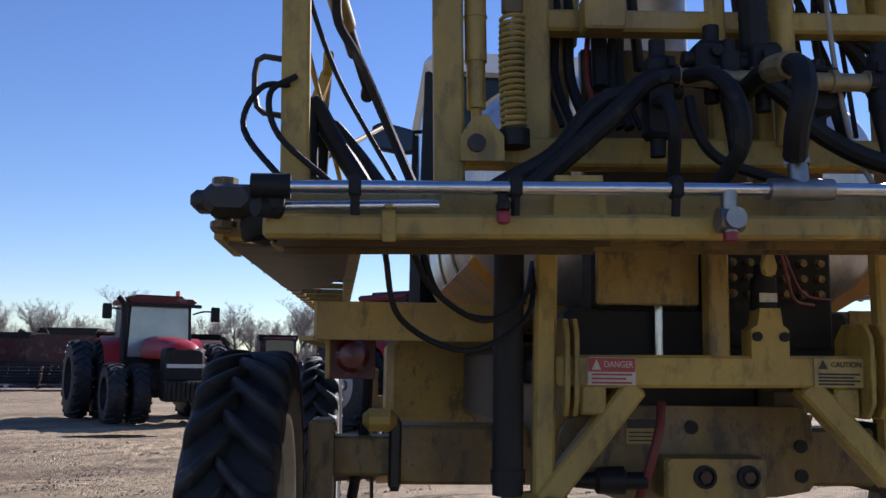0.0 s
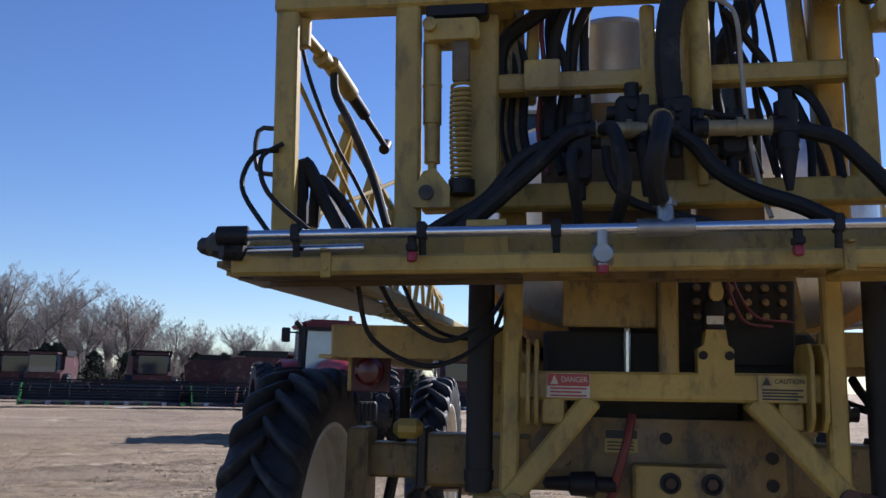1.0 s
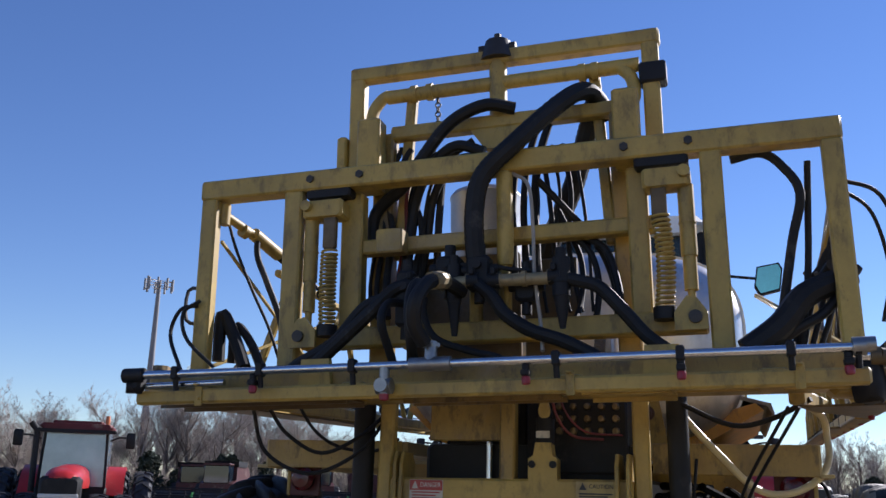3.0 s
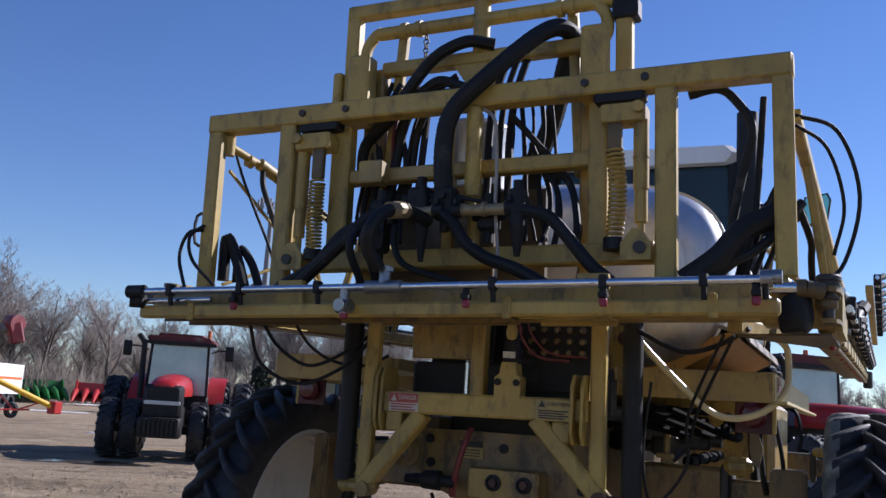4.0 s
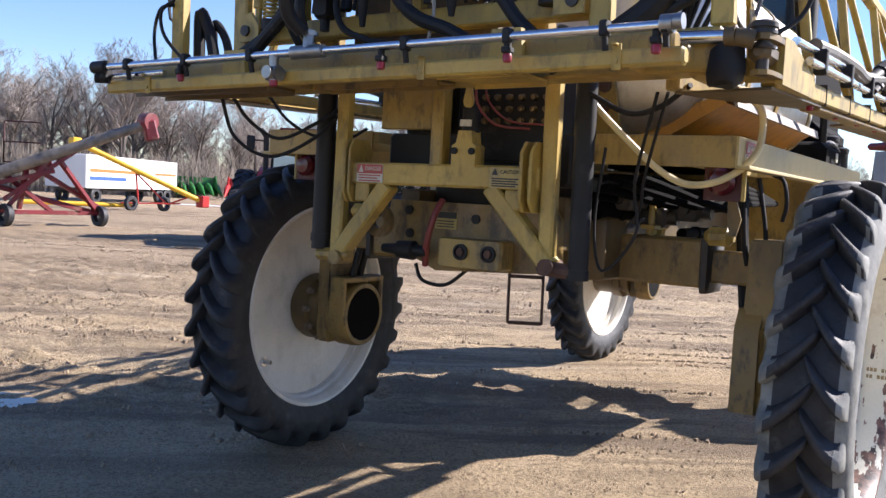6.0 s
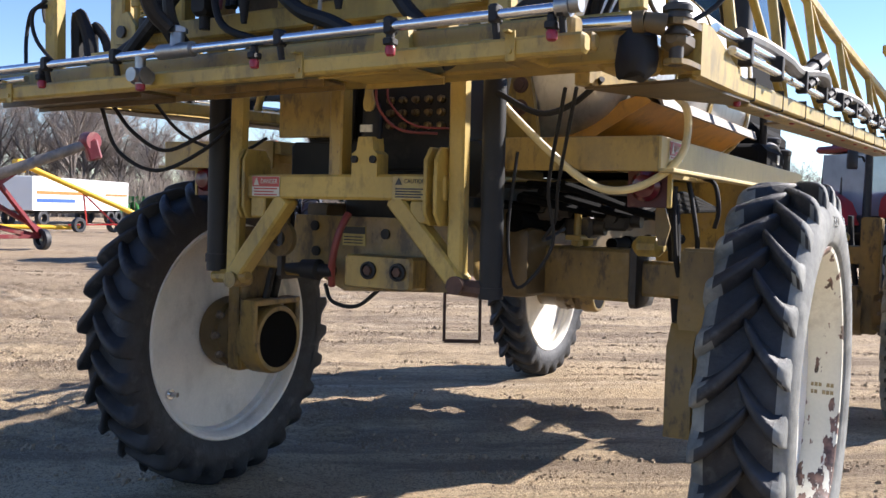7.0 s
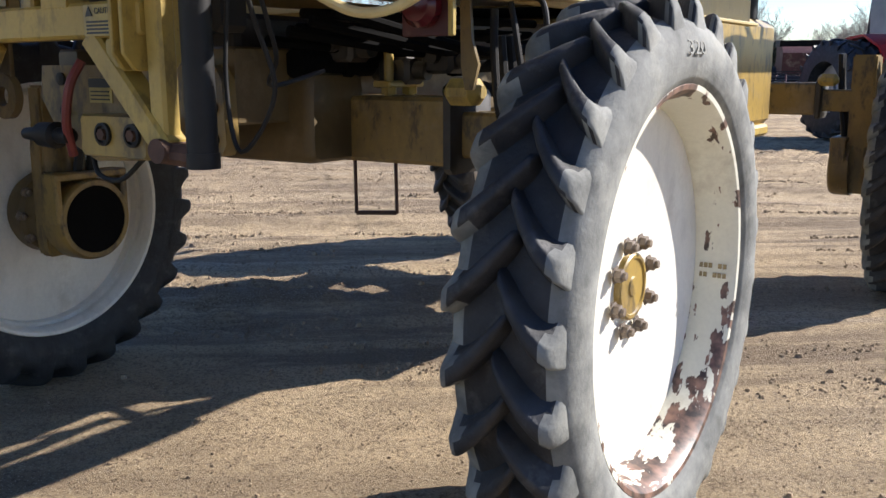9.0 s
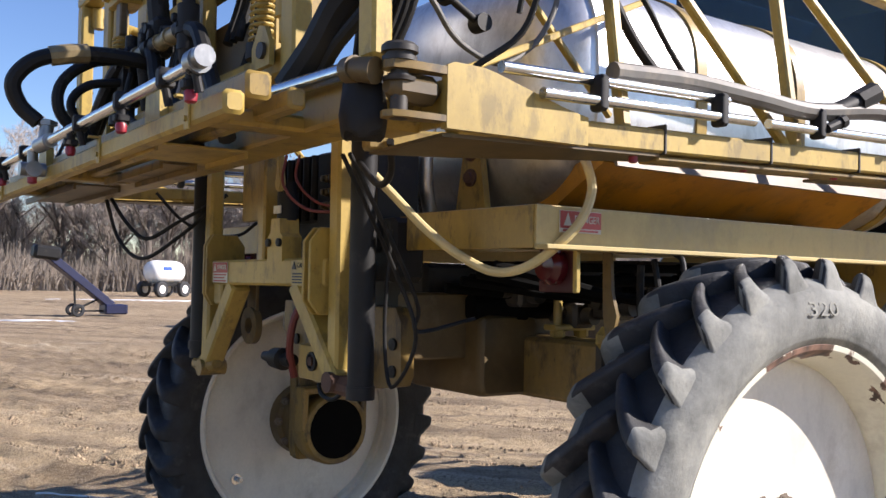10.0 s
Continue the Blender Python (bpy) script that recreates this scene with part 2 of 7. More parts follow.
def frame_axes(p, q, up=(0, 0, 1)):
    d = (Vector(q) - Vector(p)).normalized()
    u = Vector(up)
    if abs(d.dot(u)) > 0.98:
        u = Vector((0, 1, 0))
    s = d.cross(u).normalized()
    return d, s, s.cross(d).normalized()


def ring_strip(bm, rings, cap=True, close=True):
    """Skins rings of points, each closed round, one after another."""
    vs = [[bm.verts.new(c) for c in r] for r in rings]
    n = len(vs[0])
    for a, b in zip(vs, vs[1:]):
        for i in range(n if close else n - 1):
            j = (i + 1) % n
            bm.faces.new((a[i], a[j], b[j], b[i]))
    if cap and close:
        bm.faces.new(list(reversed(vs[0])))
        bm.faces.new(vs[-1])
    return vs


def section(w, h, c):
    """Chamfered rectangle."""
    a, b = w / 2, h / 2
    c = min(c, a * 0.8, b * 0.8)
    return [(-a + c, -b), (a - c, -b), (a, -b + c), (a, b - c), (a - c, b), (-a + c, b), (-a, b - c), (-a, -b + c)]


def beam(bm, p, q, w, h=None, c=0.008, up=(0, 0, 1)):
    """Bar of rectangular section with rounded-off edges; w across, h along up."""
    h = h or w
    d, s, u = frame_axes(p, q, up)
    p, q = Vector(p), Vector(q)
    sec = section(w, h, c)
    k = 1 - 2 * c / max(w, h)
    small = [(x * k, y * k) for x, y in sec]
    e = min(c, (q - p).length * 0.2)
    rings = [[o + s * x + u * y for x, y in sc] for o, sc in ((p, small), (p + d * e, sec), (q - d * e, sec), (q, small))]
    ring_strip(bm, rings)
    return bm


def block(bm, lo, hi, c=0.008):
    """Axis-parallel box with rounded-off edges."""
    lo, hi = Vector(lo), Vector(hi)
    mid = (lo + hi) / 2
    beam(bm, (mid.x, lo.y, mid.z), (mid.x, hi.y, mid.z), hi.x - lo.x, hi.z - lo.z, c)
    return bm


def rod(bm, p, q, r, n=10, r2=None):
    d, s, u = frame_axes(p, q)
    p, q = Vector(p), Vector(q)
    r2 = r if r2 is None else r2
    rings = [[o + (s * math.cos(a) + u * math.sin(a)) * rr for a in [2 * math.pi * i / n for i in range(n)]] for o, rr in ((p, r), (q, r2))]
    ring_strip(bm, rings)
    return bm


def smooth_line(pts, steps=8):
    """Catmull-Rom line through the points."""
    P = [Vector(p) for p in pts]
    if len(P) < 3:
        return P
    P = [2 * P[0] - P[1]] + P + [2 * P[-1] - P[-2]]
    out = []
    for i in range(1, len(P) - 2):
        a, b, c, d = P[i - 1:i + 3]
        for k in range(steps):
            t = k / steps
            out.append(0.5 * (2 * b + (c - a) * t + (2 * a - 5 * b + 4 * c - d) * t * t + (3 * b - a - 3 * c + d) * t ** 3))
    out.append(P[-2])
    return out


def tube(bm, pts, r, n=8, steps=6, ribs=0.0):
    """Round hose or pipe along a smooth line."""
    line = smooth_line(pts, steps)
    rings = []
    side = None
    for i, p in enumerate(line):
        d = (line[min(i + 1, len(line) - 1)] - line[max(i - 1, 0)]).normalized()
        if side is None:
            side = d.orthogonal().normalized()
        side = (side - d * side.dot(d)).normalized()
        u = d.cross(side)
        rr = r * (1 + (ribs if i % 2 else 0))
        rings.append([p + (side * math.cos(a) + u * math.sin(a)) * rr for a in [2 * math.pi * k / n for k in range(n)]])
    ring_strip(bm, rings)
    return bm


def lathe(bm, profile, axis="x", centre=(0, 0, 0), n=48, closed=False):
    """Turns (along, radius) pairs round an axis."""
    c = Vector(centre)
    rings = []
    for a, r in profile:
        ring = []
        for i in range(n):
            t = 2 * math.pi * i / n
            x, y = r * math.cos(t), r * math.sin(t)
            ring.append(c + Vector({"x": (a, x, y), "y": (y, a, x), "z": (x, y, a)}[axis]))
        rings.append(ring)
    if closed:
        rings.append(rings[0])
    ring_strip(bm, rings, cap=not closed)
    if closed:
        bmesh.ops.remove_doubles(bm, verts=bm.verts[:], dist=1e-5)
    return bm


def plate(bm, pts, thick, axis="y"):
    """Flat sheet cut to an outline, given in the two other axes, with thickness along axis from its first value."""
    a0, a1 = thick
    order = {"x": lambda a, u, v: (a, u, v), "y": lambda a, u, v: (u, a, v), "z": lambda a, u, v: (u, v, a)}[axis]
    ring_strip(bm, [[order(a, u, v) for u, v in pts] for a in (a0, a1)])
    bmesh.ops.recalc_face_normals(bm, faces=bm.faces[:])
    return bm


def B():
    return bmesh.new()


# ---- ground: one sheet of rutted dirt out to the horizon ----
def ground_material():
    m = bpy.data.materials.new("packed_dirt")
    m.use_nodes = True
    nt = m.node_tree
    n, l = nt.nodes, nt.links.new
    b = n["Principled BSDF"]
    b.inputs["Roughness"].default_value = 0.92
    b.inputs["Specular IOR Level"].default_value = 0.25
    co = n.new("ShaderNodeTexCoord").outputs["Object"]
    turn = n.new("ShaderNodeMapping")
    turn.inputs["Rotation"].default_value = (0, 0, radians(-38))
    l(co, turn.inputs["Vector"])
    first = turn
    turn = n.new("ShaderNodeMapping")
    turn.inputs["Scale"].default_value = (0.11, 1.0, 1.0)
    l(first.outputs["Vector"], turn.inputs["Vector"])

    def noise_tex(s, vec=co, detail=6.0, r=0.6):
        t = n.new("ShaderNodeTexNoise")
        t.inputs["Scale"].default_value, t.inputs["Detail"].default_value, t.inputs["Roughness"].default_value = s, detail, r
        l(vec, t.inputs["Vector"])
        return t.outputs["Fac"]

    def ramp(src, a, z, ca=(0, 0, 0, 1), cz=(1, 1, 1, 1)):
        r = n.new("ShaderNodeValToRGB")
        r.color_ramp.elements[0].position, r.color_ramp.elements[1].position = a, z
        r.color_ramp.elements[0].color, r.color_ramp.elements[1].color = ca, cz
        l(src, r.inputs["Fac"])
        return r.outputs["Color"]

    def mix(fac, a, z):
        x = n.new("ShaderNodeMix")
        x.data_type = "RGBA"
        l(fac, x.inputs[0])
        for k, v in ((6, a), (7, z)):
            if isinstance(v, tuple):
                x.inputs[k].default_value = (*v, 1)
            else:
                l(v, x.inputs[k])
        return x.outputs[2]

    base = ramp(noise_tex(0.35), 0.35, 0.7, (0.520, 0.388, 0.226, 1), (0.660, 0.506, 0.312, 1))
    apart = n.new("ShaderNodeSeparateXYZ")
    l(co, apart.inputs[0])
    # Base gets darker towards -x, with an uneven edge.
    leftward = n.new("ShaderNodeMath")
    leftward.operation = "MULTIPLY_ADD"
    leftward.inputs[1].default_value, leftward.inputs[2].default_value = -0.060, -0.42
    l(apart.outputs["X"], leftward.inputs[0])
    uneven = n.new("ShaderNodeMath")
    uneven.operation = "ADD"
    l(leftward.outputs[0], uneven.inputs[0])
    l(noise_tex(0.22, co, 5.0, 0.6), uneven.inputs[1])
    far_tone = ramp(uneven.outputs[0], 0.36, 0.80, (0, 0, 0, 1), (0.52, 0.52, 0.52, 1))
    base = mix(far_tone, base, (0.265, 0.192, 0.128))
    churn = ramp(noise_tex(0.16, turn.outputs["Vector"], 4.0, 0.6), 0.40, 0.52)
    streak = ramp(noise_tex(1.3, turn.outputs["Vector"], 9.0, 0.70), 0.485, 0.56)
    both = n.new("ShaderNodeMath")
    both.operation = "MULTIPLY"
    l(churn, both.inputs[0])
    l(streak, both.inputs[1])
    ease = n.new("ShaderNodeMath")
    ease.operation = "MULTIPLY"
    ease.inputs[1].default_value = 0.72
    l(both.outputs[0], ease.inputs[0])
    col = mix(ease.outputs[0], base, (0.160, 0.116, 0.078))
    blot = ramp(noise_tex(1.7, co, 8.0, 0.68), 0.47, 0.66, (0, 0, 0, 1), (0.45, 0.45, 0.45, 1))
    col = mix(blot, col, (0.275, 0.203, 0.128))
    soft = ramp(noise_tex(0.5, turn.outputs["Vector"], 7.0, 0.62), 0.52, 0.62, (0, 0, 0, 1), (0.6, 0.6, 0.6, 1))
    col = mix(soft, col, (0.235, 0.174, 0.110))
    pale = ramp(noise_tex(1.1, turn.outputs["Vector"], 6.0, 0.65), 0.58, 0.66, (0, 0, 0, 1), (0.75, 0.75, 0.75, 1))
    col = mix(pale, col, (0.62, 0.50, 0.345))
    crumbs = ramp(noise_tex(42.0, co, 9.0, 0.80), 0.505, 0.565, (0, 0, 0, 1), (0.80, 0.80, 0.80, 1))
    col = mix(crumbs, col, (0.180, 0.130, 0.083))
    grit = n.new("ShaderNodeTexVoronoi")
    grit.inputs["Scale"].default_value = 75.0
    l(co, grit.inputs["Vector"])
    stones = ramp(grit.outputs["Distance"], 0.15, 0.30, (0.85, 0.85, 0.85, 1), (0, 0, 0, 1))
    col = mix(stones, col, (0.68, 0.57, 0.40))
    l(col, b.inputs["Base Color"])
    add = n.new("ShaderNodeMath")
    add.operation = "ADD"
    l(noise_tex(11.0, co, 10.0, 0.80), add.inputs[0])
    l(noise_tex(140.0, co, 4.0, 0.7), add.inputs[1])
    k = n.new("ShaderNodeBump")
    k.inputs["Strength"].default_value, k.inputs["Distance"].default_value = 0.9, 0.035
    l(add.outputs[0], k.inputs["Height"])
    l(k.outputs["Normal"], b.inputs["Normal"])
    return m


DIRT = ground_material()


PUDDLES = ((-4.05, 3.45, 0.60), (-5.6, 7.2, 0.40), (-14.7, 15.9, 1.5), (-7.0, 22.6, 1.1))


def ground_height(x, y):
    """Ruts along the drive, softened to level where the wheels stand."""
    c, s = math.cos(radians(38)), math.sin(radians(38))
    u, v = c * x + s * y, -s * x + c * y
    churn = max(0.0, min(1.0, 0.5 + 1.6 * noise.noise((u * 0.06, v * 0.42, 11.0))))
    h = 0.040 * noise.noise((u * 0.10, v * 1.1, 3.0)) + 0.030 * noise.noise((u * 0.5, v * 2.6, 7.0))
    h += churn * (0.095 * noise.noise((u * 1.2, v * 4.2, 1.0)) + 0.075 * noise.noise((x * 6.0, y * 6.0, 5.0))) + 0.012 * noise.noise((x * 9.0, y * 9.0, 2.0))
    far = max(abs(x + 6) / 44, abs(y - 12) / 44)
    h *= max(0.0, min(1.0, 2.2 - far))
    for px, py, pr in PUDDLES:
        d = math.hypot(x - px, y - py) / pr
        if d < 1.6:
            k = max(0.0, min(1.0, (d - 0.55) / 0.9))
            h = h * max(k, 0.30) - 0.03 * (1 - k)
    for wx in (-TRACK_X, TRACK_X):
        for wy in (4.22, 8.85):
            d = math.hypot((x - wx) * 1.6, y - wy)
            h *= min(1.0, max(0.15, d - 0.2))
    return h - 0.006


TRACK_X = 1.68


def graded(centre, fine, reach):
    out, step, x = [], fine, 0.0
    while x < reach:
        out.append(x)
        if x > 9:
            step *= 1.035 if x < 34 else 1.13
        x += step
    out.append(reach)
    return np.array(sorted({round(centre + s * v, 4) for v in out for s in (-1, 1)}))


gx, gy = graded(-2.0, 0.075, 1500.0), graded(6.5, 0.075, 1500.0)
gv = [(float(x), float(y), ground_height(float(x), float(y))) for y in gy for x in gx]
W_ = len(gx)
gf = [(j * W_ + i, j * W_ + i + 1, (j + 1) * W_ + i + 1, (j + 1) * W_ + i) for j in range(len(gy) - 1) for i in range(W_ - 1)]
gm = bpy.data.meshes.new("ground")
gm.from_pydata(gv, [], gf)
for p in gm.polygons:
    p.use_smooth = True
gm.materials.append(DIRT)
tagged(new("ground", gm), "bare tan dirt yard with ruts and loose gravel", "ground", kind="structure")

# loose clods and stones, thickest along the churned edges
rng = random.Random(4)
cv, cf = [], []
heaps = [(rng.uniform(-9, 5), rng.uniform(1.5, 15)) for _ in range(70)] + [(0.55, 4.55), (3.3, 5.6), (3.5, 3.4)]
heaps = [h for h in heaps if not (-0.9 < h[0] < 4.2 and h[1] < 5.2)] + [(2.54, 5.08), (2.75, 5.3)]
for i in range(30000):
    if i < 2600:
        x, y = rng.uniform(-7, 4.5), rng.uniform(1.5, 13)
    elif i >= 24000:
        x, y = rng.uniform(-18, 0), rng.uniform(6, 24)
    elif i >= 17000:
        x, y = rng.uniform(-5.5, 0.8), rng.uniform(0.6, 7.0)
    elif i >= 11000:
        x, y = rng.uniform(-0.8, 4.6), rng.uniform(2.4, 7.0)
    elif i >= 3800:
        hx, hy = heaps[i % len(heaps)]
        u, v = rng.gauss(0, 0.38), rng.gauss(0, 0.085)
        x, y = hx + 0.79 * u - 0.62 * v, hy + 0.62 * u + 0.79 * v
    else:
        x, y = rng.uniform(-26, 3), rng.uniform(8, 34)
    if (i < 3800 or i >= 24000) and noise.noise((x * 0.5, y * 0.5, 9.0)) < -0.02 and rng.random() < 0.8:
        continue
    r = rng.uniform(0.003, 0.008) * (1.7 if rng.random() < 0.12 else 1) * (1.8 if 2600 <= i < 3800 else 1) * (rng.uniform(0.8, 2.2) if 3800 <= i < 11000 else 1) * (2.1 if i >= 24000 else 0.85 if i >= 17000 else 0.65 if i >= 11000 else 1)
    z = ground_height(x, y)
    k = len(cv)
    a0 = rng.uniform(0, 6.28)
    for j in range(5):
        a = a0 + j * 1.2566
        rr = r * rng.uniform(0.75, 1.3)
        cv.append((x + rr * math.cos(a), y + rr * math.sin(a), z - 0.004))
    for j in range(4):
        a = a0 + 0.4 + j * 1.5708
        rr = r * rng.uniform(0.4, 0.8)
        cv.append((x + rr * math.cos(a), y + rr * math.sin(a), z + r * rng.uniform(0.6, 1.1)))
    cf += [(k, k + 1, k + 5), (k + 1, k + 6, k + 5), (k + 1, k + 2, k + 6), (k + 2, k + 7, k + 6), (k + 2, k + 3, k + 7), (k + 3, k + 8, k + 7), (k + 3, k + 4, k + 8), (k + 4, k, k + 5), (k + 4, k + 5, k + 8), (k + 5, k + 6, k + 7, k + 8)]
for v0 in (4.9, 6.4, 7.8, 8.2, 8.7, 10.1, 11.45, 13.2, 14.8, 16.6, 18.2, 19.45):
    u = -14.0
    while u < 14.0:
        u += rng.expovariate(38.0)
        gate = noise.noise((u * 0.55, v0 * 3.1, 4.0))
        if gate < 0.0:
            continue
        v = v0 + 0.10 * noise.noise((u * 0.5, v0, 8.0)) + rng.gauss(0, 0.018 + 0.03 * gate)
        x, y = 0.839 * u - 0.545 * v, 0.545 * u + 0.839 * v
        r = rng.uniform(0.006, 0.017) * (1.5 if rng.random() < 0.15 else 1)
        z = ground_height(x, y)
        k = len(cv)
        a0 = rng.uniform(0, 6.28)
        for j in range(5):
            a = a0 + j * 1.2566
            rr = r * rng.uniform(0.8, 1.5)
            cv.append((x + rr * math.cos(a), y + rr * math.sin(a), z - 0.004))
        for j in range(4):
            a = a0 + 0.4 + j * 1.5708
            rr = r * rng.uniform(0.4, 0.8)
            cv.append((x + rr * math.cos(a), y + rr * math.sin(a), z + r * rng.uniform(0.7, 1.3)))
        cf += [(k, k + 1, k + 5), (k + 1, k + 6, k + 5), (k + 1, k + 2, k + 6), (k + 2, k + 7, k + 6), (k + 2, k + 3, k + 7), (k + 3, k + 8, k + 7), (k + 3, k + 4, k + 8), (k + 4, k, k + 5), (k + 4, k + 5, k + 8), (k + 5, k + 6, k + 7, k + 8)]
cm = bpy.data.meshes.new("loose_clods")
cm.from_pydata(cv, [], cf)
cm.materials.append(material("clod_earth", (0.30, 0.222, 0.142), 0.95, vary=0.35, scale=1.5, bump=0.4, fine=40.0))
tagged(new("loose_clods", cm), "loose clods and small stones on the dirt", "dirt clods", kind="stuff")


def blob_sheet(name, x, y, rx, ry, turn, mat, label, category, lift, seed, rise=0.0):
    """Thin uneven patch lying on the ground."""
    bm = B()
    r = random.Random(seed)
    ph = [r.uniform(0, 6.28) for _ in range(5)]
    rings = []
    for k in (1.0, 0.93, 0.6, 0.25):
        ring = []
        for i in range(40):
            a = 2 * math.pi * i / 40
            w = k * (1 + 0.22 * math.sin(2 * a + ph[0]) + 0.16 * math.sin(3 * a + ph[1]) + 0.12 * math.sin(5 * a + ph[2]) + 0.07 * math.sin(9 * a + ph[3]))
            px, py = rx * w * math.cos(a), ry * w * math.sin(a)
            ring.append((x + px * math.cos(turn) - py * math.sin(turn), y + px * math.sin(turn) + py * math.cos(turn), lift + (rise * (1 - k) if k < 1 else -0.03)))
        rings.append(ring)
    ring_strip(bm, rings)
    return tagged(part(name, bm, mat, None), label, category, kind="structure")


WATER = material("puddle_water", (0.045, 0.038, 0.03), 0.04, vary=0.1, scale=1.0, bump=0.0, spec=0.6)
SNOW = material("old_snow", (0.78, 0.79, 0.82), 0.7, vary=0.06, scale=2.0, bump=0.3)
blob_sheet("puddle", -4.15, 3.42, 0.62, 0.30, 0.55, WATER, "small muddy puddle mirroring the sky", "puddle", -0.033, 1)
blob_sheet("puddle", -5.6, 7.2, 0.38, 0.20, 0.6, WATER, "small muddy puddle mirroring the sky", "puddle", -0.032, 2)
blob_sheet("puddle", -14.6, 15.75, 1.5, 0.55, 0.6, WATER, "melt-water puddle beside the tractor", "puddle", -0.012, 3)
blob_sheet("puddle", -7.0, 22.6, 1.0, 0.35, 0.2, WATER, "melt-water puddle beside the tractor", "puddle", -0.012, 5)
for i, (x, y, rx, ry, tn) in enumerate(((-20.5, 52, 4.5, 0.5, 0.3), (-17.5, 58, 3.5, 0.5, 0.4), (-33, 46, 1.8, 0.25, 0.7), (-26, 33, 0.7, 0.12, 0.7), (-24, 26, 0.5, 0.1, 0.8), (-44, 42, 2.6, 0.3, 0.8), (-62, 62, 5, 0.6, 0.8), (2.0, 31, 2.5, 0.5, 0.1), (-52, 21, 6, 0.5, 1.1), (-30, 9, 1.4, 0.2, 1.0))):
    blob_sheet("snow_patch", x, y, rx, ry, tn, SNOW, "thin leftover strip of white snow", "snow", 0.012, 20 + i, 0.04)


# ---- the sprayer: x to its right, y forward, wheels on z = 0 ----
SP = hold("field_sprayer", (0, 5.5, 0), "tall yellow self-propelled field sprayer with folded booms, parked on dirt", "sprayer")
WHEEL_R = 0.895
REAR_Y, FRONT_Y, TRACK = 4.20, 8.85, 1.68
FRONT_DX = 0.22
made_meshes = {}


def tyre_mesh(dusty, out):
    bm = B()
    outer = [(0.142, 0.633), (0.151, 0.650), (0.155, 0.653), (0.156, 0.660), (0.161, 0.668), (0.166, 0.700), (0.169, 0.740), (0.160, 0.780), (0.142, 0.808), (0.11, 0.824), (0.06, 0.829)]
    inner = [(0.148, 0.630), (0.168, 0.670), (0.177, 0.700), (0.184, 0.735)] + [(0.183, 0.785), (0.170, 0.812), (0.13, 0.825), (0.06, 0.829)]
    right, left = (outer, inner) if out > 0 else (inner, outer)
    prof = [(-a, r) for a, r in left] + [(0, 0.830)] + right[::-1] + [(0.10, 0.622), (-0.10, 0.622)]
    lathe(bm, prof, "x", n=72, closed=True)
    bm.verts.ensure_lookup_table()
    casing = bm.verts[0]
    count = 27
    # one lug bar, from its nose at the middle to the flared foot on the shoulder:
    # along, foot radius, crown radius, half width, leading foot, trailing foot
    bar = ((-0.022, 0.822, 0.866, 0.012, 0.018, 0.018), (-0.008, 0.825, 0.885, 0.021, 0.030, 0.030), (0.030, 0.827, 0.891, 0.025, 0.037, 0.036), (0.070, 0.825, 0.892, 0.027, 0.043, 0.038),
           (0.105, 0.820, 0.890, 0.028, 0.052, 0.040), (0.132, 0.811, 0.885, 0.029, 0.068, 0.042), (0.150, 0.802, 0.876, 0.029, 0.084, 0.043), (0.162, 0.790, 0.860, 0.029, 0.092, 0.043),
           (0.169, 0.772, 0.832, 0.031, 0.088, 0.042), (0.1720, 0.745, 0.768, 0.040, 0.070, 0.045))
    rough = random.Random(5)
    for side in (-1, 1):
        for i in range(count):
            a0 = 2 * math.pi * (i + (0.5 if side > 0 else 0)) / count + rough.uniform(-0.006, 0.006)
            worn = rough.uniform(-0.004, 0.003)
            rows = []
            for u, rad, top, half, lead, trail in bar:
                v = min(1.0, (u + 0.022) / 0.19)
                swing = -0.215 * (1 - (1 - v) ** 1.5)
                top += worn
                ring = []
                for r, h in ((rad, lead), (rad + 0.5 * (top - rad), half + 0.36 * (lead - half)), (top - 0.007, half), (top, half - 0.009), (top + 0.001, 0.0), (top, -half + 0.009), (top - 0.007, -half), (rad, -trail)):
                    a = a0 + swing + h / r
                    ring.append(Vector((side * u * (0.88 if side == out else 1.10), -r * math.cos(a), r * math.sin(a))))
                rows.append(ring)
            vs = ring_strip(bm, rows)
            bm.edges.new((vs[2][0], casing))
    me = mesh_of(bm, "tyre", 52)
    me.materials.append(TYRE)
    me.materials.append(SIDEWALL)
    # Pale wall and shoulder faces: dust, plus sunlight put into the tone.
    for p in me.polygons:
        if dusty and (abs(p.center.x) > 0.150 or (abs(p.center.x) > 0.122 and abs(p.normal.x) > 0.40)):
            p.material_index = 1
    return me


def rim_mesh(out):
    """Wide rim barrel with a deep dish; out is +1 where the dish faces +x."""
    bm = B()
    prof = [(0.136, 0.664), (0.146, 0.656), (0.143, 0.640), (0.130, 0.628), (0.100, 0.616), (0.070, 0.603), (0.030, 0.598), (0.012, 0.594), (-0.012, 0.594), (-0.030, 0.600),
            (-0.055, 0.604), (-0.062, 0.622), (-0.090, 0.624), (-0.100, 0.616), (-0.130, 0.628), (-0.143, 0.640), (-0.146, 0.656), (-0.136, 0.664), (-0.08, 0.640), (0.0, 0.620), (0.08, 0.640)]
    lathe(bm, [(out * a * (0.985 if a > 0 else 1.09), r * 0.963) for a, r in prof], "x", n=72, closed=True)
    return mesh_of(bm, "rim", 30)


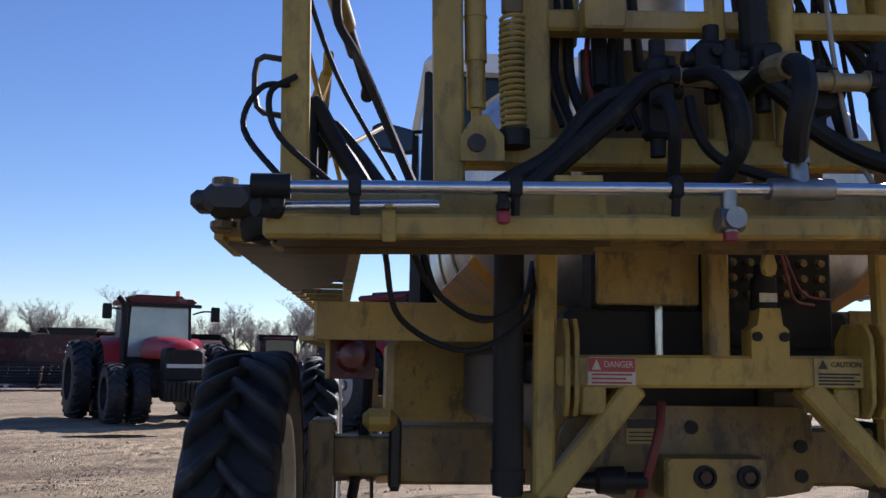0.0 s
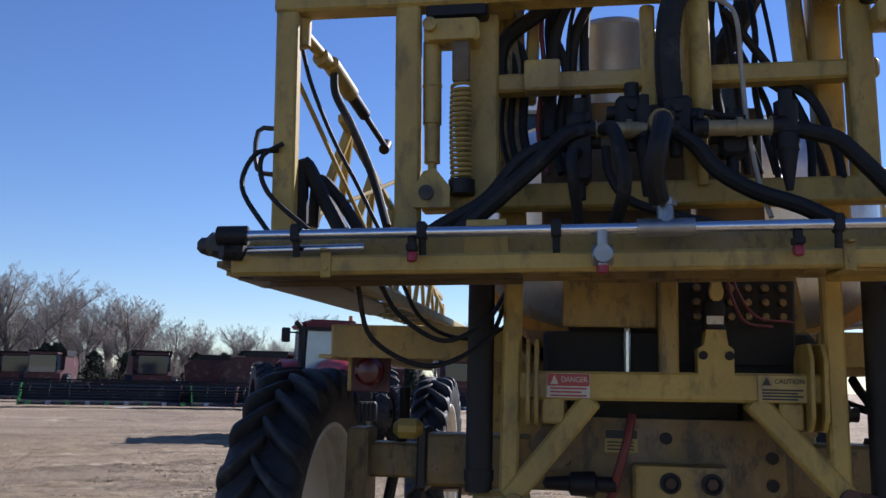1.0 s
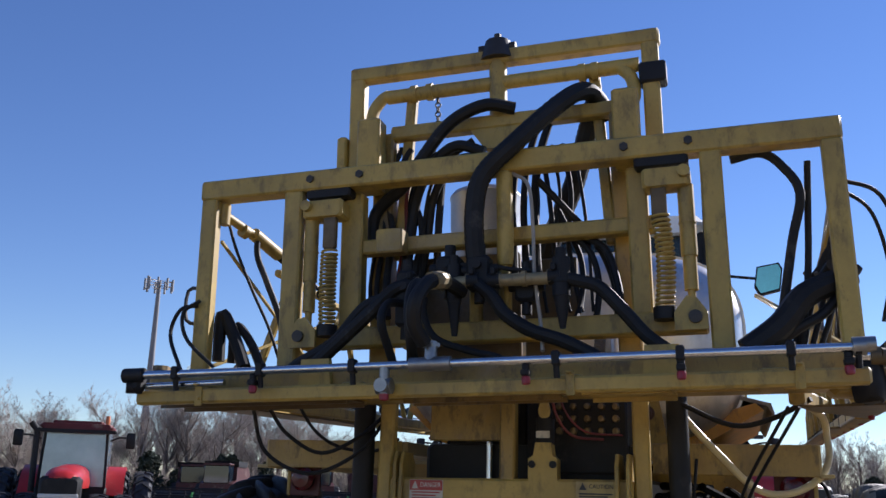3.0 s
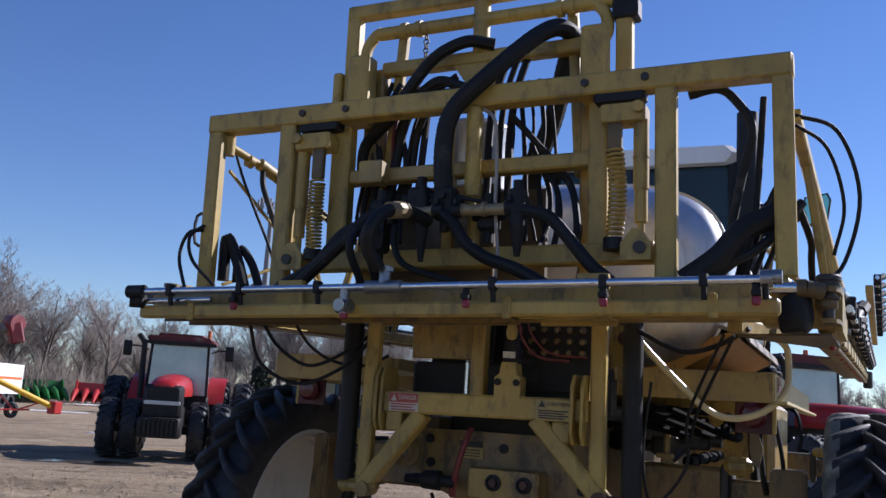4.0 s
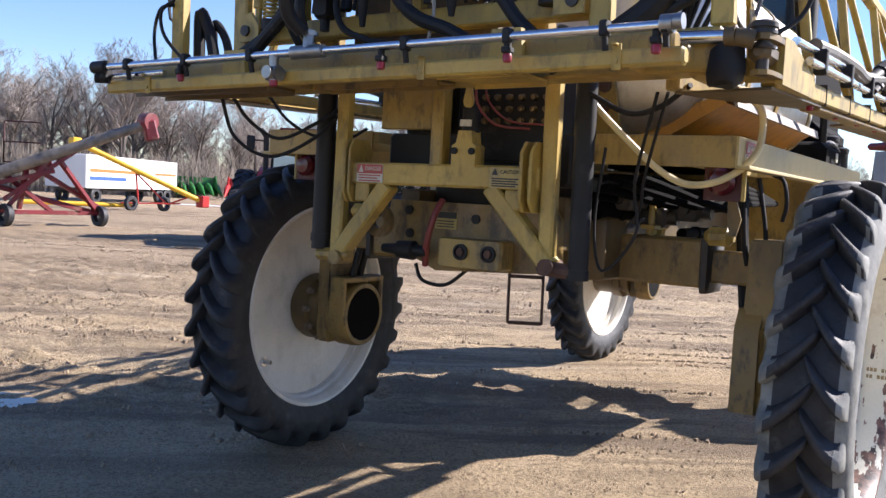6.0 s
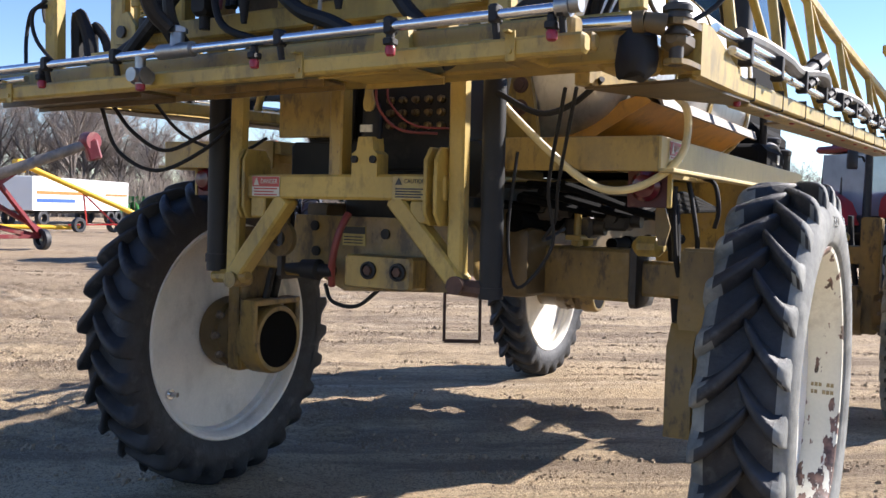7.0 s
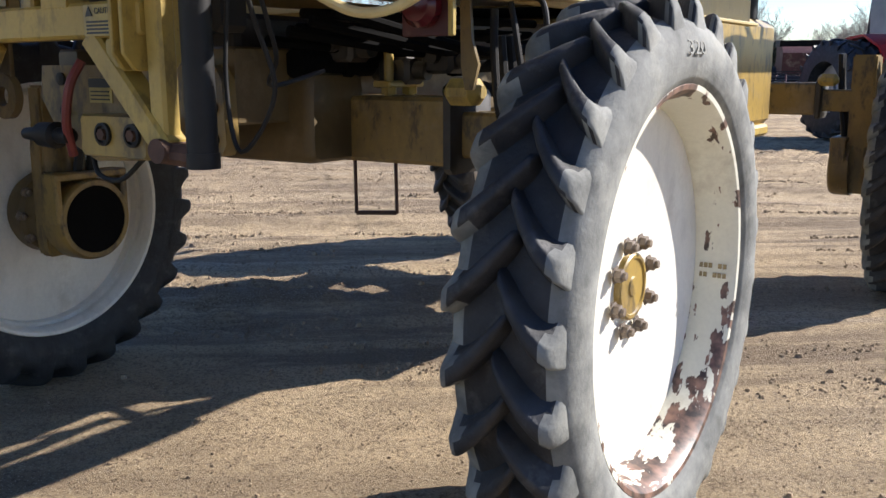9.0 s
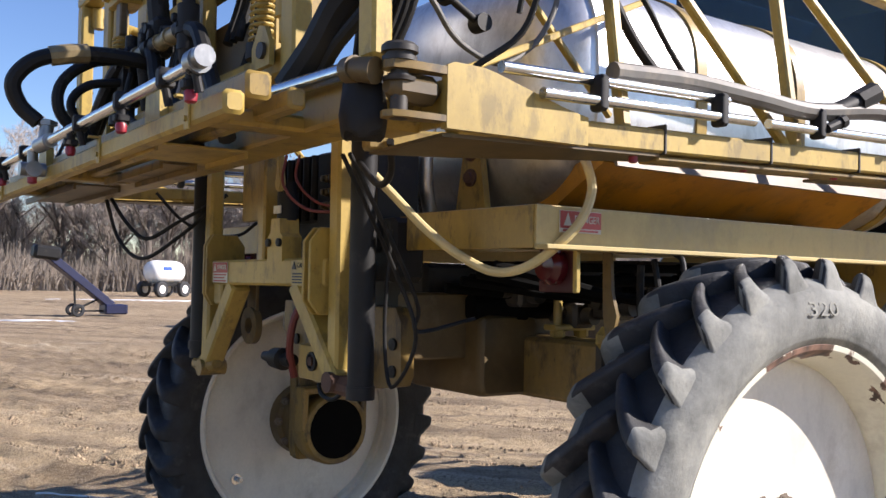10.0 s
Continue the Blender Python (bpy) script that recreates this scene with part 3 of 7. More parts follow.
def disc_mesh(out):
    bm = B()
    prof = [(0.010, 0.600), (0.008, 0.52), (0.000, 0.40), (-0.012, 0.28), (-0.018, 0.20), (-0.018, 0.02), (-0.034, 0.02), (-0.034, 0.20), (-0.026, 0.28), (-0.014, 0.40), (-0.006, 0.52), (-0.004, 0.600)]
    lathe(bm, [(out * (a - 0.015), r * 0.960) for a, r in prof], "x", n=72, closed=True)
    return mesh_of(bm, "disc", 30)


def bolt_mesh():
    bm = B()
    lathe(bm, [(0.0, 0.030), (0.004, 0.030), (0.005, 0.022), (0.026, 0.022), (0.029, 0.014), (0.040, 0.013), (0.041, 0.009)], "x", n=6)
    return mesh_of(bm, "bolt")


def hub_cap_mesh():
    bm = B()
    lathe(bm, [(-0.03, 0.108), (-0.004, 0.108), (0.001, 0.102), (0.001, 0.092), (-0.005, 0.088), (-0.004, 0.034), (0.001, 0.030), (0.002, 0.004)], "x", n=32)
    return mesh_of(bm, "hub_cap")


def shared(key, make):
    if key not in made_meshes:
        made_meshes[key] = make()
    return made_meshes[key]


LEFT_SHIFT = {(-1, REAR_Y): 0.05, (-1, FRONT_Y): -0.12}


def wheel(side, y, label):
    place = Matrix.Translation((side * TRACK + (FRONT_DX if y == FRONT_Y else 0.0) + LEFT_SHIFT.get((side, y), 0.0), y, WHEEL_R + (0.012 if side > 0 and y == REAR_Y else 0.0))) @ Matrix.Rotation(radians(7 if side > 0 else -4), 4, "X") @ Matrix.Diagonal((1, 1.036, 1.036, 1) if side > 0 and y == REAR_Y else (1, 1.022, 1.022, 1))
    rim = part("wheel", shared(("rim", side), lambda: rim_mesh(side)), FLAKING if side > 0 else WHITE, SP, label, place)
    # Left tyres stay dark: less dust, and shade put into the colour.
    part("tyre", shared(("tyre", side), lambda: tyre_mesh(side > 0, side)), TYRE, rim, "black rubber tractor tyre with dusty chevron lugs", place)
    part("disc", shared(("disc", side), lambda: disc_mesh(side)), WHITE, rim, "white painted wheel disc", place)
    part("hub_cap", shared("cap", hub_cap_mesh), YELLOW, rim, "yellow hub cap", place @ Matrix.Translation((side * -0.01, 0, 0)) @ Matrix.Rotation(0 if side > 0 else math.pi, 4, "Z"))
    if y == REAR_Y and side > 0:
        c = bpy.data.curves.new("number", "FONT")
        c.body, c.size, c.extrude = "320", 0.062, 0.001
        c.align_x = "CENTER"
        tmp = bpy.data.objects.new("number", c)
        scene.collection.objects.link(tmp)
        me = bpy.data.meshes.new_from_object(tmp.evaluated_get(bpy.context.evaluated_depsgraph_get()))
        bpy.data.objects.remove(tmp)
        for p in me.polygons:
            p.use_smooth = False
        part("moulded_number", me, RAISED, rim, "raised size number on the tyre wall", Matrix.Translation((1.8550, 4.175, 1.650)) @ Matrix.Rotation(radians(-13.3), 4, "Y") @ Matrix.Rotation(math.pi / 2, 4, "Z") @ Matrix.Rotation(math.pi / 2, 4, "X") @ Matrix.Diagonal((1.75, 1, 1, 1)))
    if y == REAR_Y and side > 0:
        for row in range(2):
            for k in range(6):
                if (row, k) in ((0, 3), (1, 2)):
                    continue
                a = radians(-9.5 - 3.4 * row)
                bm = B()
                block(bm, (-0.007, -0.0015, -0.009), (0.007, 0.0015, 0.009), 0.0006)
                part("stamp_mark", bm, MANIFOLD, rim, "", place @ Matrix.Rotation(a, 4, "X") @ Matrix.Translation((0.018 + k * 0.018, 0.5735, 0)))
    if y == FRONT_Y and side > 0:
        bm = B()
        lathe(bm, [(0.0, 0.088), (0.150, 0.084), (0.162, 0.072), (0.166, 0.030), (0.176, 0.026), (0.178, 0.0)], "x", n=28)
        part("hub_pod", bm, YELLOW, rim, "yellow hub pod standing proud of the wheel", place)
    for i in range(8):
        a = 2 * math.pi * (i + 0.3) / 8
        part("wheel_bolt", shared("bolt", bolt_mesh), NUTS, rim, "", place @ Matrix.Translation((side * -0.020, 0.145 * math.cos(a), 0.145 * math.sin(a))) @ Matrix.Rotation(0 if side > 0 else math.pi, 4, "Z"))
    bm = B()
    rod(bm, (-side * 0.0, 0.0, 0.0), (-side * 0.035, 0.0, 0.0), 0.030, 14)
    rod(bm, (-side * 0.02, 0.0, 0.0), (-side * 0.075, 0.012, 0.0), 0.014, 10)
    part("valve_cover", bm, CHROME, rim, "small chrome valve plug", place @ Matrix.Rotation(radians(4 if side < 0 else -7), 4, "X") @ Matrix.Translation((0, -0.37, -0.33)))
    return rim


for sx in (-1, 1):
    for wy in (REAR_Y, FRONT_Y):
        wheel(sx, wy, "white rim with chipped rusty paint" if sx > 0 else "white painted wheel rim")

# chassis: two rails, cross members and axles; rail colour has shade mixed in
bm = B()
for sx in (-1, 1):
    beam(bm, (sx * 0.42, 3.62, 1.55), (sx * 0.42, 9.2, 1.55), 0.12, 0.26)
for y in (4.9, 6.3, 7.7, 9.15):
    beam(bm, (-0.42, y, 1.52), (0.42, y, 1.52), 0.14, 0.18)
part("chassis", bm, SHADEWORNYELLOW, SP, "yellow chassis rails darkened in place of shade", None)
def axle_part(name, bm, dx, mat, parent, label="", m=None):
    return part(name, bm, mat, parent, label, Matrix.Translation((dx, 0, 0)) @ (m or Matrix()))


for name, y in (("rear_axle", REAR_Y), ("front_axle", FRONT_Y)):
    dx = FRONT_DX if y == FRONT_Y else 0.0
    rings = {-1: dx, 1: dx + (0.09 if y == REAR_Y else 0.0)}
    bm = B()
    beam(bm, (-1.02, y, 1.39), (1.02, y, 1.39), 0.22, 0.24, 0.015)
    ax = axle_part(name, bm, dx, DULLYELLOW, SP, "yellow box-section axle")
    for sx in (-1, 1):
        bm = B()
        beam(bm, (sx * 0.98, y, 1.38), (sx * 1.34, y, 1.38), 0.15, 0.16, 0.012)
        axle_part("axle_slide", bm, dx, DULLYELLOW, ax, "yellow sliding axle end")
        bm = B()
        beam(bm, (sx * 1.0, y, 1.39), (sx * 1.05, y, 1.39), 0.27, 0.29, 0.02)
        axle_part("axle_collar", bm, dx, GREASE, ax, "worn yellow collar with dark grease")
        bm = B()
        beam(bm, (sx * 1.02, y - 0.12, 1.53), (sx * 1.16, y - 0.12, 1.53), 0.11, 0.09, 0.03)
        axle_part("axle_stop", bm, dx, BEIGE, ax, "pale yellow stop block")
        # drive leg: upright box with a drop case at the wheel
        bm = B()
        f = -1 if y == FRONT_Y else 1
        plate(bm, [(y - f * 0.155, 1.53 + (0.18 if f < 0 else 0)), (y + f * 0.08, 1.53 + (0.18 if f < 0 else 0)), (y + f * 0.08, 0.70), (y - f * 0.155, 0.70), (y - f * 0.170, 0.77), (y - f * 0.170, 1.24), (y - f * 0.155, 1.34)], (sx * (1.275 if sx < 0 else 1.240), sx * (1.375 if sx < 0 else 1.405)), "x")
        bmesh.ops.bevel(bm, geom=[e for e in bm.edges], offset=0.012, segments=2, affect="EDGES")
        if sx > 0 and y == REAR_Y:
            plate(bm, [(y - 0.215, 0.71), (y - 0.10, 0.69), (y + 0.06, 0.69), (y + 0.06, 1.20), (y - 0.155, 1.20), (y - 0.215, 1.10)], (1.215, 1.33), "x")
        leg = axle_part("drive_leg", bm, dx, DULLYELLOW, SP, "tall yellow drive leg")
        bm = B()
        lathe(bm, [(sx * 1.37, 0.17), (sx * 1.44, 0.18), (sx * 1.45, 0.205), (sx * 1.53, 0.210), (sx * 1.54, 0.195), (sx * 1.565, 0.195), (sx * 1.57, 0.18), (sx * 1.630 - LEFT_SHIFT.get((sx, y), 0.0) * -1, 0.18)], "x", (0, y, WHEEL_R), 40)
        axle_part("hub_drum", bm, dx, SHADEWORNYELLOW, leg, "dark yellow hub gearbox drum")
        for i in range(10):
            a = 2 * math.pi * i / 10
            axle_part("drum_bolt", shared("bolt", bolt_mesh), dx, GREASE, leg, "", Matrix.Translation((sx * 1.452, y + 0.193 * math.cos(a), WHEEL_R + 0.193 * math.sin(a))) @ Matrix.Rotation(math.pi if sx > 0 else 0, 4, "Z"))
        bm = B()
        lathe(bm, [(sx * 1.28, 0.205), (sx * 1.17, 0.203), (sx * 1.15, 0.198), (sx * 1.14, 0.190), (sx * 1.14, 0.168), (sx * 1.15, 0.161), (sx * 1.26, 0.158)], "x", (0, y + 0.015, WHEEL_R - 0.015), 40, closed=True)
        axle_part("motor_ring", bm, rings[sx], DULLYELLOW, leg, "open yellow motor guard ring")
        for dy in ((-0.178, 0.196) if sx < 0 else (-0.165, 0.185)):
            bm = B()
            beam(bm, (sx * 1.20, y + dy, WHEEL_R - 0.02), (sx * 1.20, y + dy, WHEEL_R + 0.20), 0.11, 0.035)
            axle_part("ring_cheek", bm, rings[sx], DULLYELLOW, leg)
        bm = B()
        beam(bm, (sx * 1.20, y - (0.195 if sx < 0 else 0.18), WHEEL_R + 0.205), (sx * 1.20, y + (0.213 if sx < 0 else 0.20), WHEEL_R + 0.205), 0.115, 0.035)
        axle_part("ring_bridge", bm, rings[sx], DULLYELLOW, leg)
        # Black disc: the darkness of a deep bore put into the colour.
        bm = B()
        lathe(bm, [(sx * 1.1425, 0.166), (sx * 1.149, 0.160), (sx * 1.235, 0.156), (sx * 1.240, 0.11), (sx * 1.215, 0.10), (sx * 1.212, 0.05), (sx * 1.20, 0.045), (sx * 1.198, 0.0)], "x", (0, y + 0.015, WHEEL_R - 0.015), 24)
        axle_part("motor_end", bm, rings[sx], FLATBLACK, leg, "flat black motor end standing in for a deep bore")
        bm = B()
        for dy in (0.02, 0.09):
            tube(bm, [(sx * 1.14, y + dy, 1.72), (sx * 1.15, y + dy + 0.02, 1.5), (sx * 1.19, y + dy - 0.03, 1.25), (sx * 1.22, y + dy - 0.05, 1.06)], 0.022, 8)
        axle_part("drive_hose", bm, dx, RUBBERHOSE, leg, "pair of black hydraulic hoses")

# dark machinery between the rails
bm = B()
block(bm, (-0.36, 3.75, 1.42), (0.36, 6.4, 1.80), 0.02)
block(bm, (-0.50, 4.9, 1.45), (0.46, 6.6, 1.84), 0.03)
part("pump_bay", bm, GREASE, SP, "dark greasy pump and pipe bay")
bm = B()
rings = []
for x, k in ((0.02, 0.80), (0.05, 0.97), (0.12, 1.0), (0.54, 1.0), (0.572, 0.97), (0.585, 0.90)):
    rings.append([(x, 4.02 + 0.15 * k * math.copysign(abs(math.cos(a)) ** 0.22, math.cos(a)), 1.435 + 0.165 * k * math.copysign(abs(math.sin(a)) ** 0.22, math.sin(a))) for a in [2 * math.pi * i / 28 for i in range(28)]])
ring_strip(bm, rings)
part("gear_case", bm, SHADEWORNYELLOW, SP, "dark dull yellow axle gear case")
for dx, dy, dz in ((0.86, 4.30, 1.64), (0.70, 4.25, 1.60), (0.60, 4.05, 1.68)):
    bm = B()
    block(bm, (dx - 0.07, dy - 0.06, dz - 0.05), (dx + 0.07, dy + 0.06, dz + 0.05), 0.015)
    rod(bm, (dx - 0.12, dy, dz), (dx + 0.12, dy, dz), 0.035, 12)
    rod(bm, (dx, dy - 0.09, dz + 0.01), (dx, dy + 0.05, dz + 0.01), 0.025, 10)
    part("hydraulic_valve", bm, GREASE, SP, "oily grey hydraulic valve")
# Pipes painted near black where shade under the deck should fall.
for p, q, r, mt, lab in (((0.52, 3.86, 1.625), (0.66, 4.95, 1.645), 0.052, FLATBLACK, "drive tube blackened in place of shade"), ((0.60, 3.80, 1.735), (0.78, 5.1, 1.745), 0.024, FLATBLACK, "dark hydraulic pipe"),
                        ((0.62, 3.80, 1.79), (0.80, 5.1, 1.80), 0.018, FLATBLACK, "black hydraulic pipe"), ((0.78, 4.45, 1.52), (0.80, 5.6, 1.53), 0.030, FLATBLACK, "hydraulic pipe blackened in place of shade")):
    bm = B()
    rod(bm, p, q, r, 16)
    for k in (0.2, 0.5, 0.8):
        c_ = Vector(p).lerp(Vector(q), k)
        d_ = (Vector(q) - Vector(p)).normalized()
        rod(bm, c_ - d_ * 0.025, c_ + d_ * 0.025, r * 1.25, 16)
    part("hydraulic_pipe", bm, mt, SP, lab)
bm = B()
plate(bm, [(1.15, 1.84), (1.185, 1.84), (1.195, 1.70), (1.22, 1.62), (1.20, 1.54), (1.17, 1.54), (1.155, 1.62)], (3.95, 3.965))
part("hanger_plate", bm, DULLYELLOW, SP, "pale dusty hanger plate")
# Hoses blacker than rubber, to stand in for the deck's shade.
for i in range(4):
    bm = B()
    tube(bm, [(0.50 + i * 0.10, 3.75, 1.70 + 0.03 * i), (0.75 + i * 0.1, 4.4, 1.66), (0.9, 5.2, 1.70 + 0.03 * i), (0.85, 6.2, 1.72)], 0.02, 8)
    part("deck_hose", bm, FLATBLACK, SP, "black hydraulic hose under the deck")
bm = B()
block(bm, (0.67, 4.09, 1.668), (0.75, 4.31, 1.695), 0.006)
block(bm, (0.67, 4.11, 1.540), (0.75, 4.33, 1.565), 0.006)
for y in (4.145, 4.275):
    rod(bm, (0.72, y, 1.50), (0.72, y, 1.72), 0.018, 12)
    rod(bm, (0.72, y, 1.515), (0.72, y, 1.545), 0.030, 6)
part("clamp_bracket", bm, BEIGE, SP, "pale yellow pipe clamp bracket")

for pts, r in (([(1.19, 4.1, 1.80), (1.19, 4.1, 1.68), (1.205, 4.1, 1.50), (1.22, 4.12, 1.40)], 0.014), ([(1.25, 4.1, 1.82), (1.27, 4.1, 1.73), (1.30, 4.1, 1.55), (1.29, 4.1, 1.46)], 0.011), ([(1.30, 4.15, 1.84), (1.36, 4.12, 1.81), (1.385, 4.1, 1.70), (1.37, 4.1, 1.62)], 0.010)):
    bm = B()
    tube(bm, pts, r, 8)
    part("drop_hose", bm, RUBBERHOSE, SP, "thin black hose hanging from the deck")

# rear chassis plate with pin bosses
bm = B()
plate(bm, [(-0.50, 1.62), (0.44, 1.62), (0.475, 1.57), (0.485, 1.36), (0.46, 1.32), (0.34, 1.30), (-0.20, 1.27), (-0.42, 1.36), (-0.52, 1.50)], (3.56, 3.62))
part("rear_plate", bm, DULLYELLOW, SP, "yellow rear chassis plate")
bm = B()
block(bm, (-0.115, 3.43, 1.305), (0.25, 3.56, 1.45), 0.012)
hp = part("pin_plate", bm, YELLOW, SP, "yellow plate with two dark bores")
for hx in (0.025, 0.18):
    bm = B()
    lathe(bm, [(0.0, 0.040), (-0.012, 0.040), (-0.014, 0.030), (-0.004, 0.027), (-0.004, 0.0)], "y", (hx, 3.43, 1.385), 20)
    bore = part("bore", bm, BLACKSTEEL, hp, "dark bore")
    bm = B()
    rod(bm, (hx, 3.43, 1.385), (hx, 3.412, 1.385), 0.021, 6)
    part("bore_bolt", bm, RUSTY, bore, "rusty bolt head")
for hx, hz in ((0.025, 1.545), (-0.38, 1.57), (-0.37, 1.45), (0.43, 1.48), (0.43, 1.375)):
    bm = B()
    lathe(bm, [(0.0, 0.024), (-0.010, 0.024), (-0.012, 0.0)], "y", (hx, 3.56, hz), 14)
    part("plate_bolt", bm, BLACKSTEEL, hp)
bm = B()
tube(bm, [(-0.115, 3.46, 1.635), (-0.135, 3.42, 1.55), (-0.17, 3.42, 1.42), (-0.20, 3.46, 1.30)], 0.017, 8)
part("tie_strap", bm, REDHOSE, SP, "faded red strap")
bm = B()
lathe(bm, [(-0.46, 0.0), (-0.45, 0.022), (-0.36, 0.030), (-0.35, 0.045), (-0.26, 0.05), (-0.25, 0.03), (-0.18, 0.03), (-0.17, 0.0)], "x", (0, 3.44, 1.37), 14)
part("drain_valve", bm, BLACKSTEEL, SP, "black drain valve")
bm = B()
tube(bm, [(-0.42, 3.7, 1.28), (-0.36, 3.68, 1.20), (-0.20, 3.66, 1.19), (-0.08, 3.68, 1.28)], 0.010, 8)
part("sagging_hose", bm, RUBBERHOSE, SP, "black hose loop under the plate")

# rear lift frame: posts, bar, slanted braces
LB = 3.23
for name, a, b in (("lift_post", (-0.580, LB, 1.32), (-0.566, LB, 2.25)), ("lift_post", (0.588, LB, 1.36), (0.576, LB, 2.27))):
    bm = B()
    beam(bm, a, b, 0.070, 0.062, 0.010, up=(0, 1, 0))
    part(name, bm, BEIGE, SP, "faded yellow square post")
bm = B()
beam(bm, (-0.540, LB, 1.742), (0.545, LB, 1.752), 0.095, 0.105, 0.010)
bar = part("lift_bar", bm, BEIGE, SP, "faded yellow cross bar with warning decals")
for a, b in (((-0.580, LB, 1.325), (-0.275, LB, 1.700)), ((0.612, LB, 1.368), (0.290, LB, 1.710))):
    bm = B()
    beam(bm, a, b, 0.080, 0.085, 0.010, up=(0, 1, 0))
    part("lift_brace", bm, BEIGE, SP, "slanted yellow brace")
bm = B()
beam(bm, (0.0, LB, 1.785), (0.0, LB, 2.24), 0.068, 0.08, 0.008, up=(0, 1, 0))
part("middle_post", bm, YELLOW, SP, "short yellow middle post")
bm = B()
lathe(bm, [(3.34, 0.082), (3.37, 0.082), (3.37, 0.036), (3.34, 0.036)], "y", (-0.42, 0, 1.51), 28, closed=True)
block(bm, (-0.465, 3.352, 1.562), (-0.375, 3.368, 1.75), 0.004)
part("hitch_eye", bm, DULLYELLOW, SP, "dull yellow hitch eye under the bar")
for sx, x0 in ((-1, -0.480), (1, 0.482)):
    for off in (0.0, 0.055):
        bm = B()
        xx = x0 + sx * off * (0.55 if sx < 0 else 0.85)
        plate(bm, [(3.235 + (py_ - 3.235) * (0.76 if sx < 0 else 1.0), pz_) for py_, pz_ in ((3.135, 1.65), (3.175, 1.60), (3.32, 1.60), (3.37, 1.65), (3.37, 1.86), (3.32, 1.91), (3.175, 1.91), (3.135, 1.86))], (xx - 0.008, xx + 0.008), "x")
        bmesh.ops.bevel(bm, geom=bm.edges[:], offset=0.003, segments=1, affect="EDGES")
        part("ear_plate", bm, BEIGE, SP, "eight-sided yellow ear plate")
    bm = B()
    block(bm, (x0 - sx * 0.06 - 0.042, 3.19, 1.605), (x0 - sx * 0.06 + 0.042, 3.30, 1.70), 0.008)
    part("bar_foot", bm, BEIGE, SP, "small yellow block under the bar")
    # black lift cylinders beside the posts
    xc = -0.690 if sx < 0 else 0.738
    z0 = 1.33 if sx < 0 else 1.36
    bm = B()
    if sx < 0:
        rod(bm, (xc, LB, z0 + 0.02), (xc, LB, 2.30), 0.050, 20)
        rod(bm, (xc, LB, z0 + 0.06), (xc, LB, z0 + 0.10), 0.056, 20)
    else:
        rod(bm, (xc, LB, z0 - 0.02), (xc - 0.01, LB, 2.32), 0.045, 24)
        rod(bm, (xc, LB, z0 - 0.035), (xc, LB, z0 + 0.01), 0.049, 24)
    part("lift_cylinder", bm, BLACKSTEEL, SP, "black lift cylinder")
    bm = B()
    beam(bm, (xc - 0.02 * sx * -1, LB, z0 - 0.005), (xc - sx * 0.19, LB, z0 + 0.005), 0.085, 0.062, 0.02)
    rod(bm, (xc - sx * 0.13, LB - 0.060, z0 + 0.012 * sx), (xc - sx * 0.13, LB + 0.060, z0 + 0.012 * sx), 0.036, 20)
    part("pivot_lug", bm, RUSTY if sx > 0 else YELLOW, SP, "worn pivot lug with bare metal")

# quick actuator on the bar, with its yellow lever
bm = B()
plate(bm, [(0.098, 1.79), (0.225, 1.79), (0.225, 1.885), (0.205, 1.90), (0.198, 1.955), (0.130, 1.955), (0.120, 1.90), (0.098, 1.885)], (3.178, 3.26))
brk = part("actuator_bracket", bm, BEIGE, SP, "yellow bracket with two bolts")
for bx in (0.116, 0.208):
    bm = B()
    lathe(bm, [(0.0, 0.016), (-0.012, 0.016), (-0.014, 0.0)], "y", (bx, 3.178, 1.862), 12)
    part("bracket_bolt", bm, BLACKSTEEL, brk)
bm = B()
rod(bm, (0.163, 3.23, 1.95), (0.165, 3.23, 2.06), 0.042, 16)
rod(bm, (0.163, 3.23, 2.05), (0.166, 3.23, 2.10), 0.030, 16)
act = part("actuator", bm, BLACK, SP, "black plastic actuator with a small white label")
bm = B()
block(bm, (0.132, 3.183, 1.975), (0.192, 3.189, 2.005), 0.001)
part("label_strip", bm, DECALW, act, "white maker's label with bars")
bm = B()
plate(bm, [(0.140, 2.09), (0.150, 2.06), (0.185, 2.06), (0.197, 2.09), (0.185, 2.13), (0.180, 2.20), (0.155, 2.20), (0.150, 2.13)], (3.18, 3.205))
bmesh.ops.bevel(bm, geom=bm.edges[:], offset=0.006, segments=2, affect="EDGES")
part("lever", bm, DECALY, act, "pear-shaped yellow lever")

# spray control manifold: rows of brass valves in a dark bank
bm = B()
block(bm, (0.04, 3.42, 1.83), (0.50, 3.62, 2.24), 0.01)
man = part("valve_bank", bm, BLACKSTEEL, SP, "dark bank of spray valves")
for r_i in range(3):
    for c_i in range(6):
        bm = B()
        lathe(bm, [(0.0, 0.017), (-0.012, 0.017), (-0.016, 0.013), (-0.028, 0.013), (-0.030, 0.0)], "y", (0.13 + c_i * 0.064, 3.42, 2.02 + r_i * 0.055), 12)
        part("valve_cap", bm, BRASS, man, "dull brass valve cap")
bm = B()
tube(bm, [(0.20, 3.20, 2.2), (0.22, 3.18, 2.08), (0.28, 3.25, 1.99), (0.40, 3.36, 1.98)], 0.006, 6)
tube(bm, [(0.23, 3.24, 2.2), (0.25, 3.22, 2.10), (0.33, 3.28, 2.01), (0.48, 3.38, 2.0)], 0.005, 6)
part("red_cable", bm, REDHOSE, SP, "red wiring cable")
bm = B()
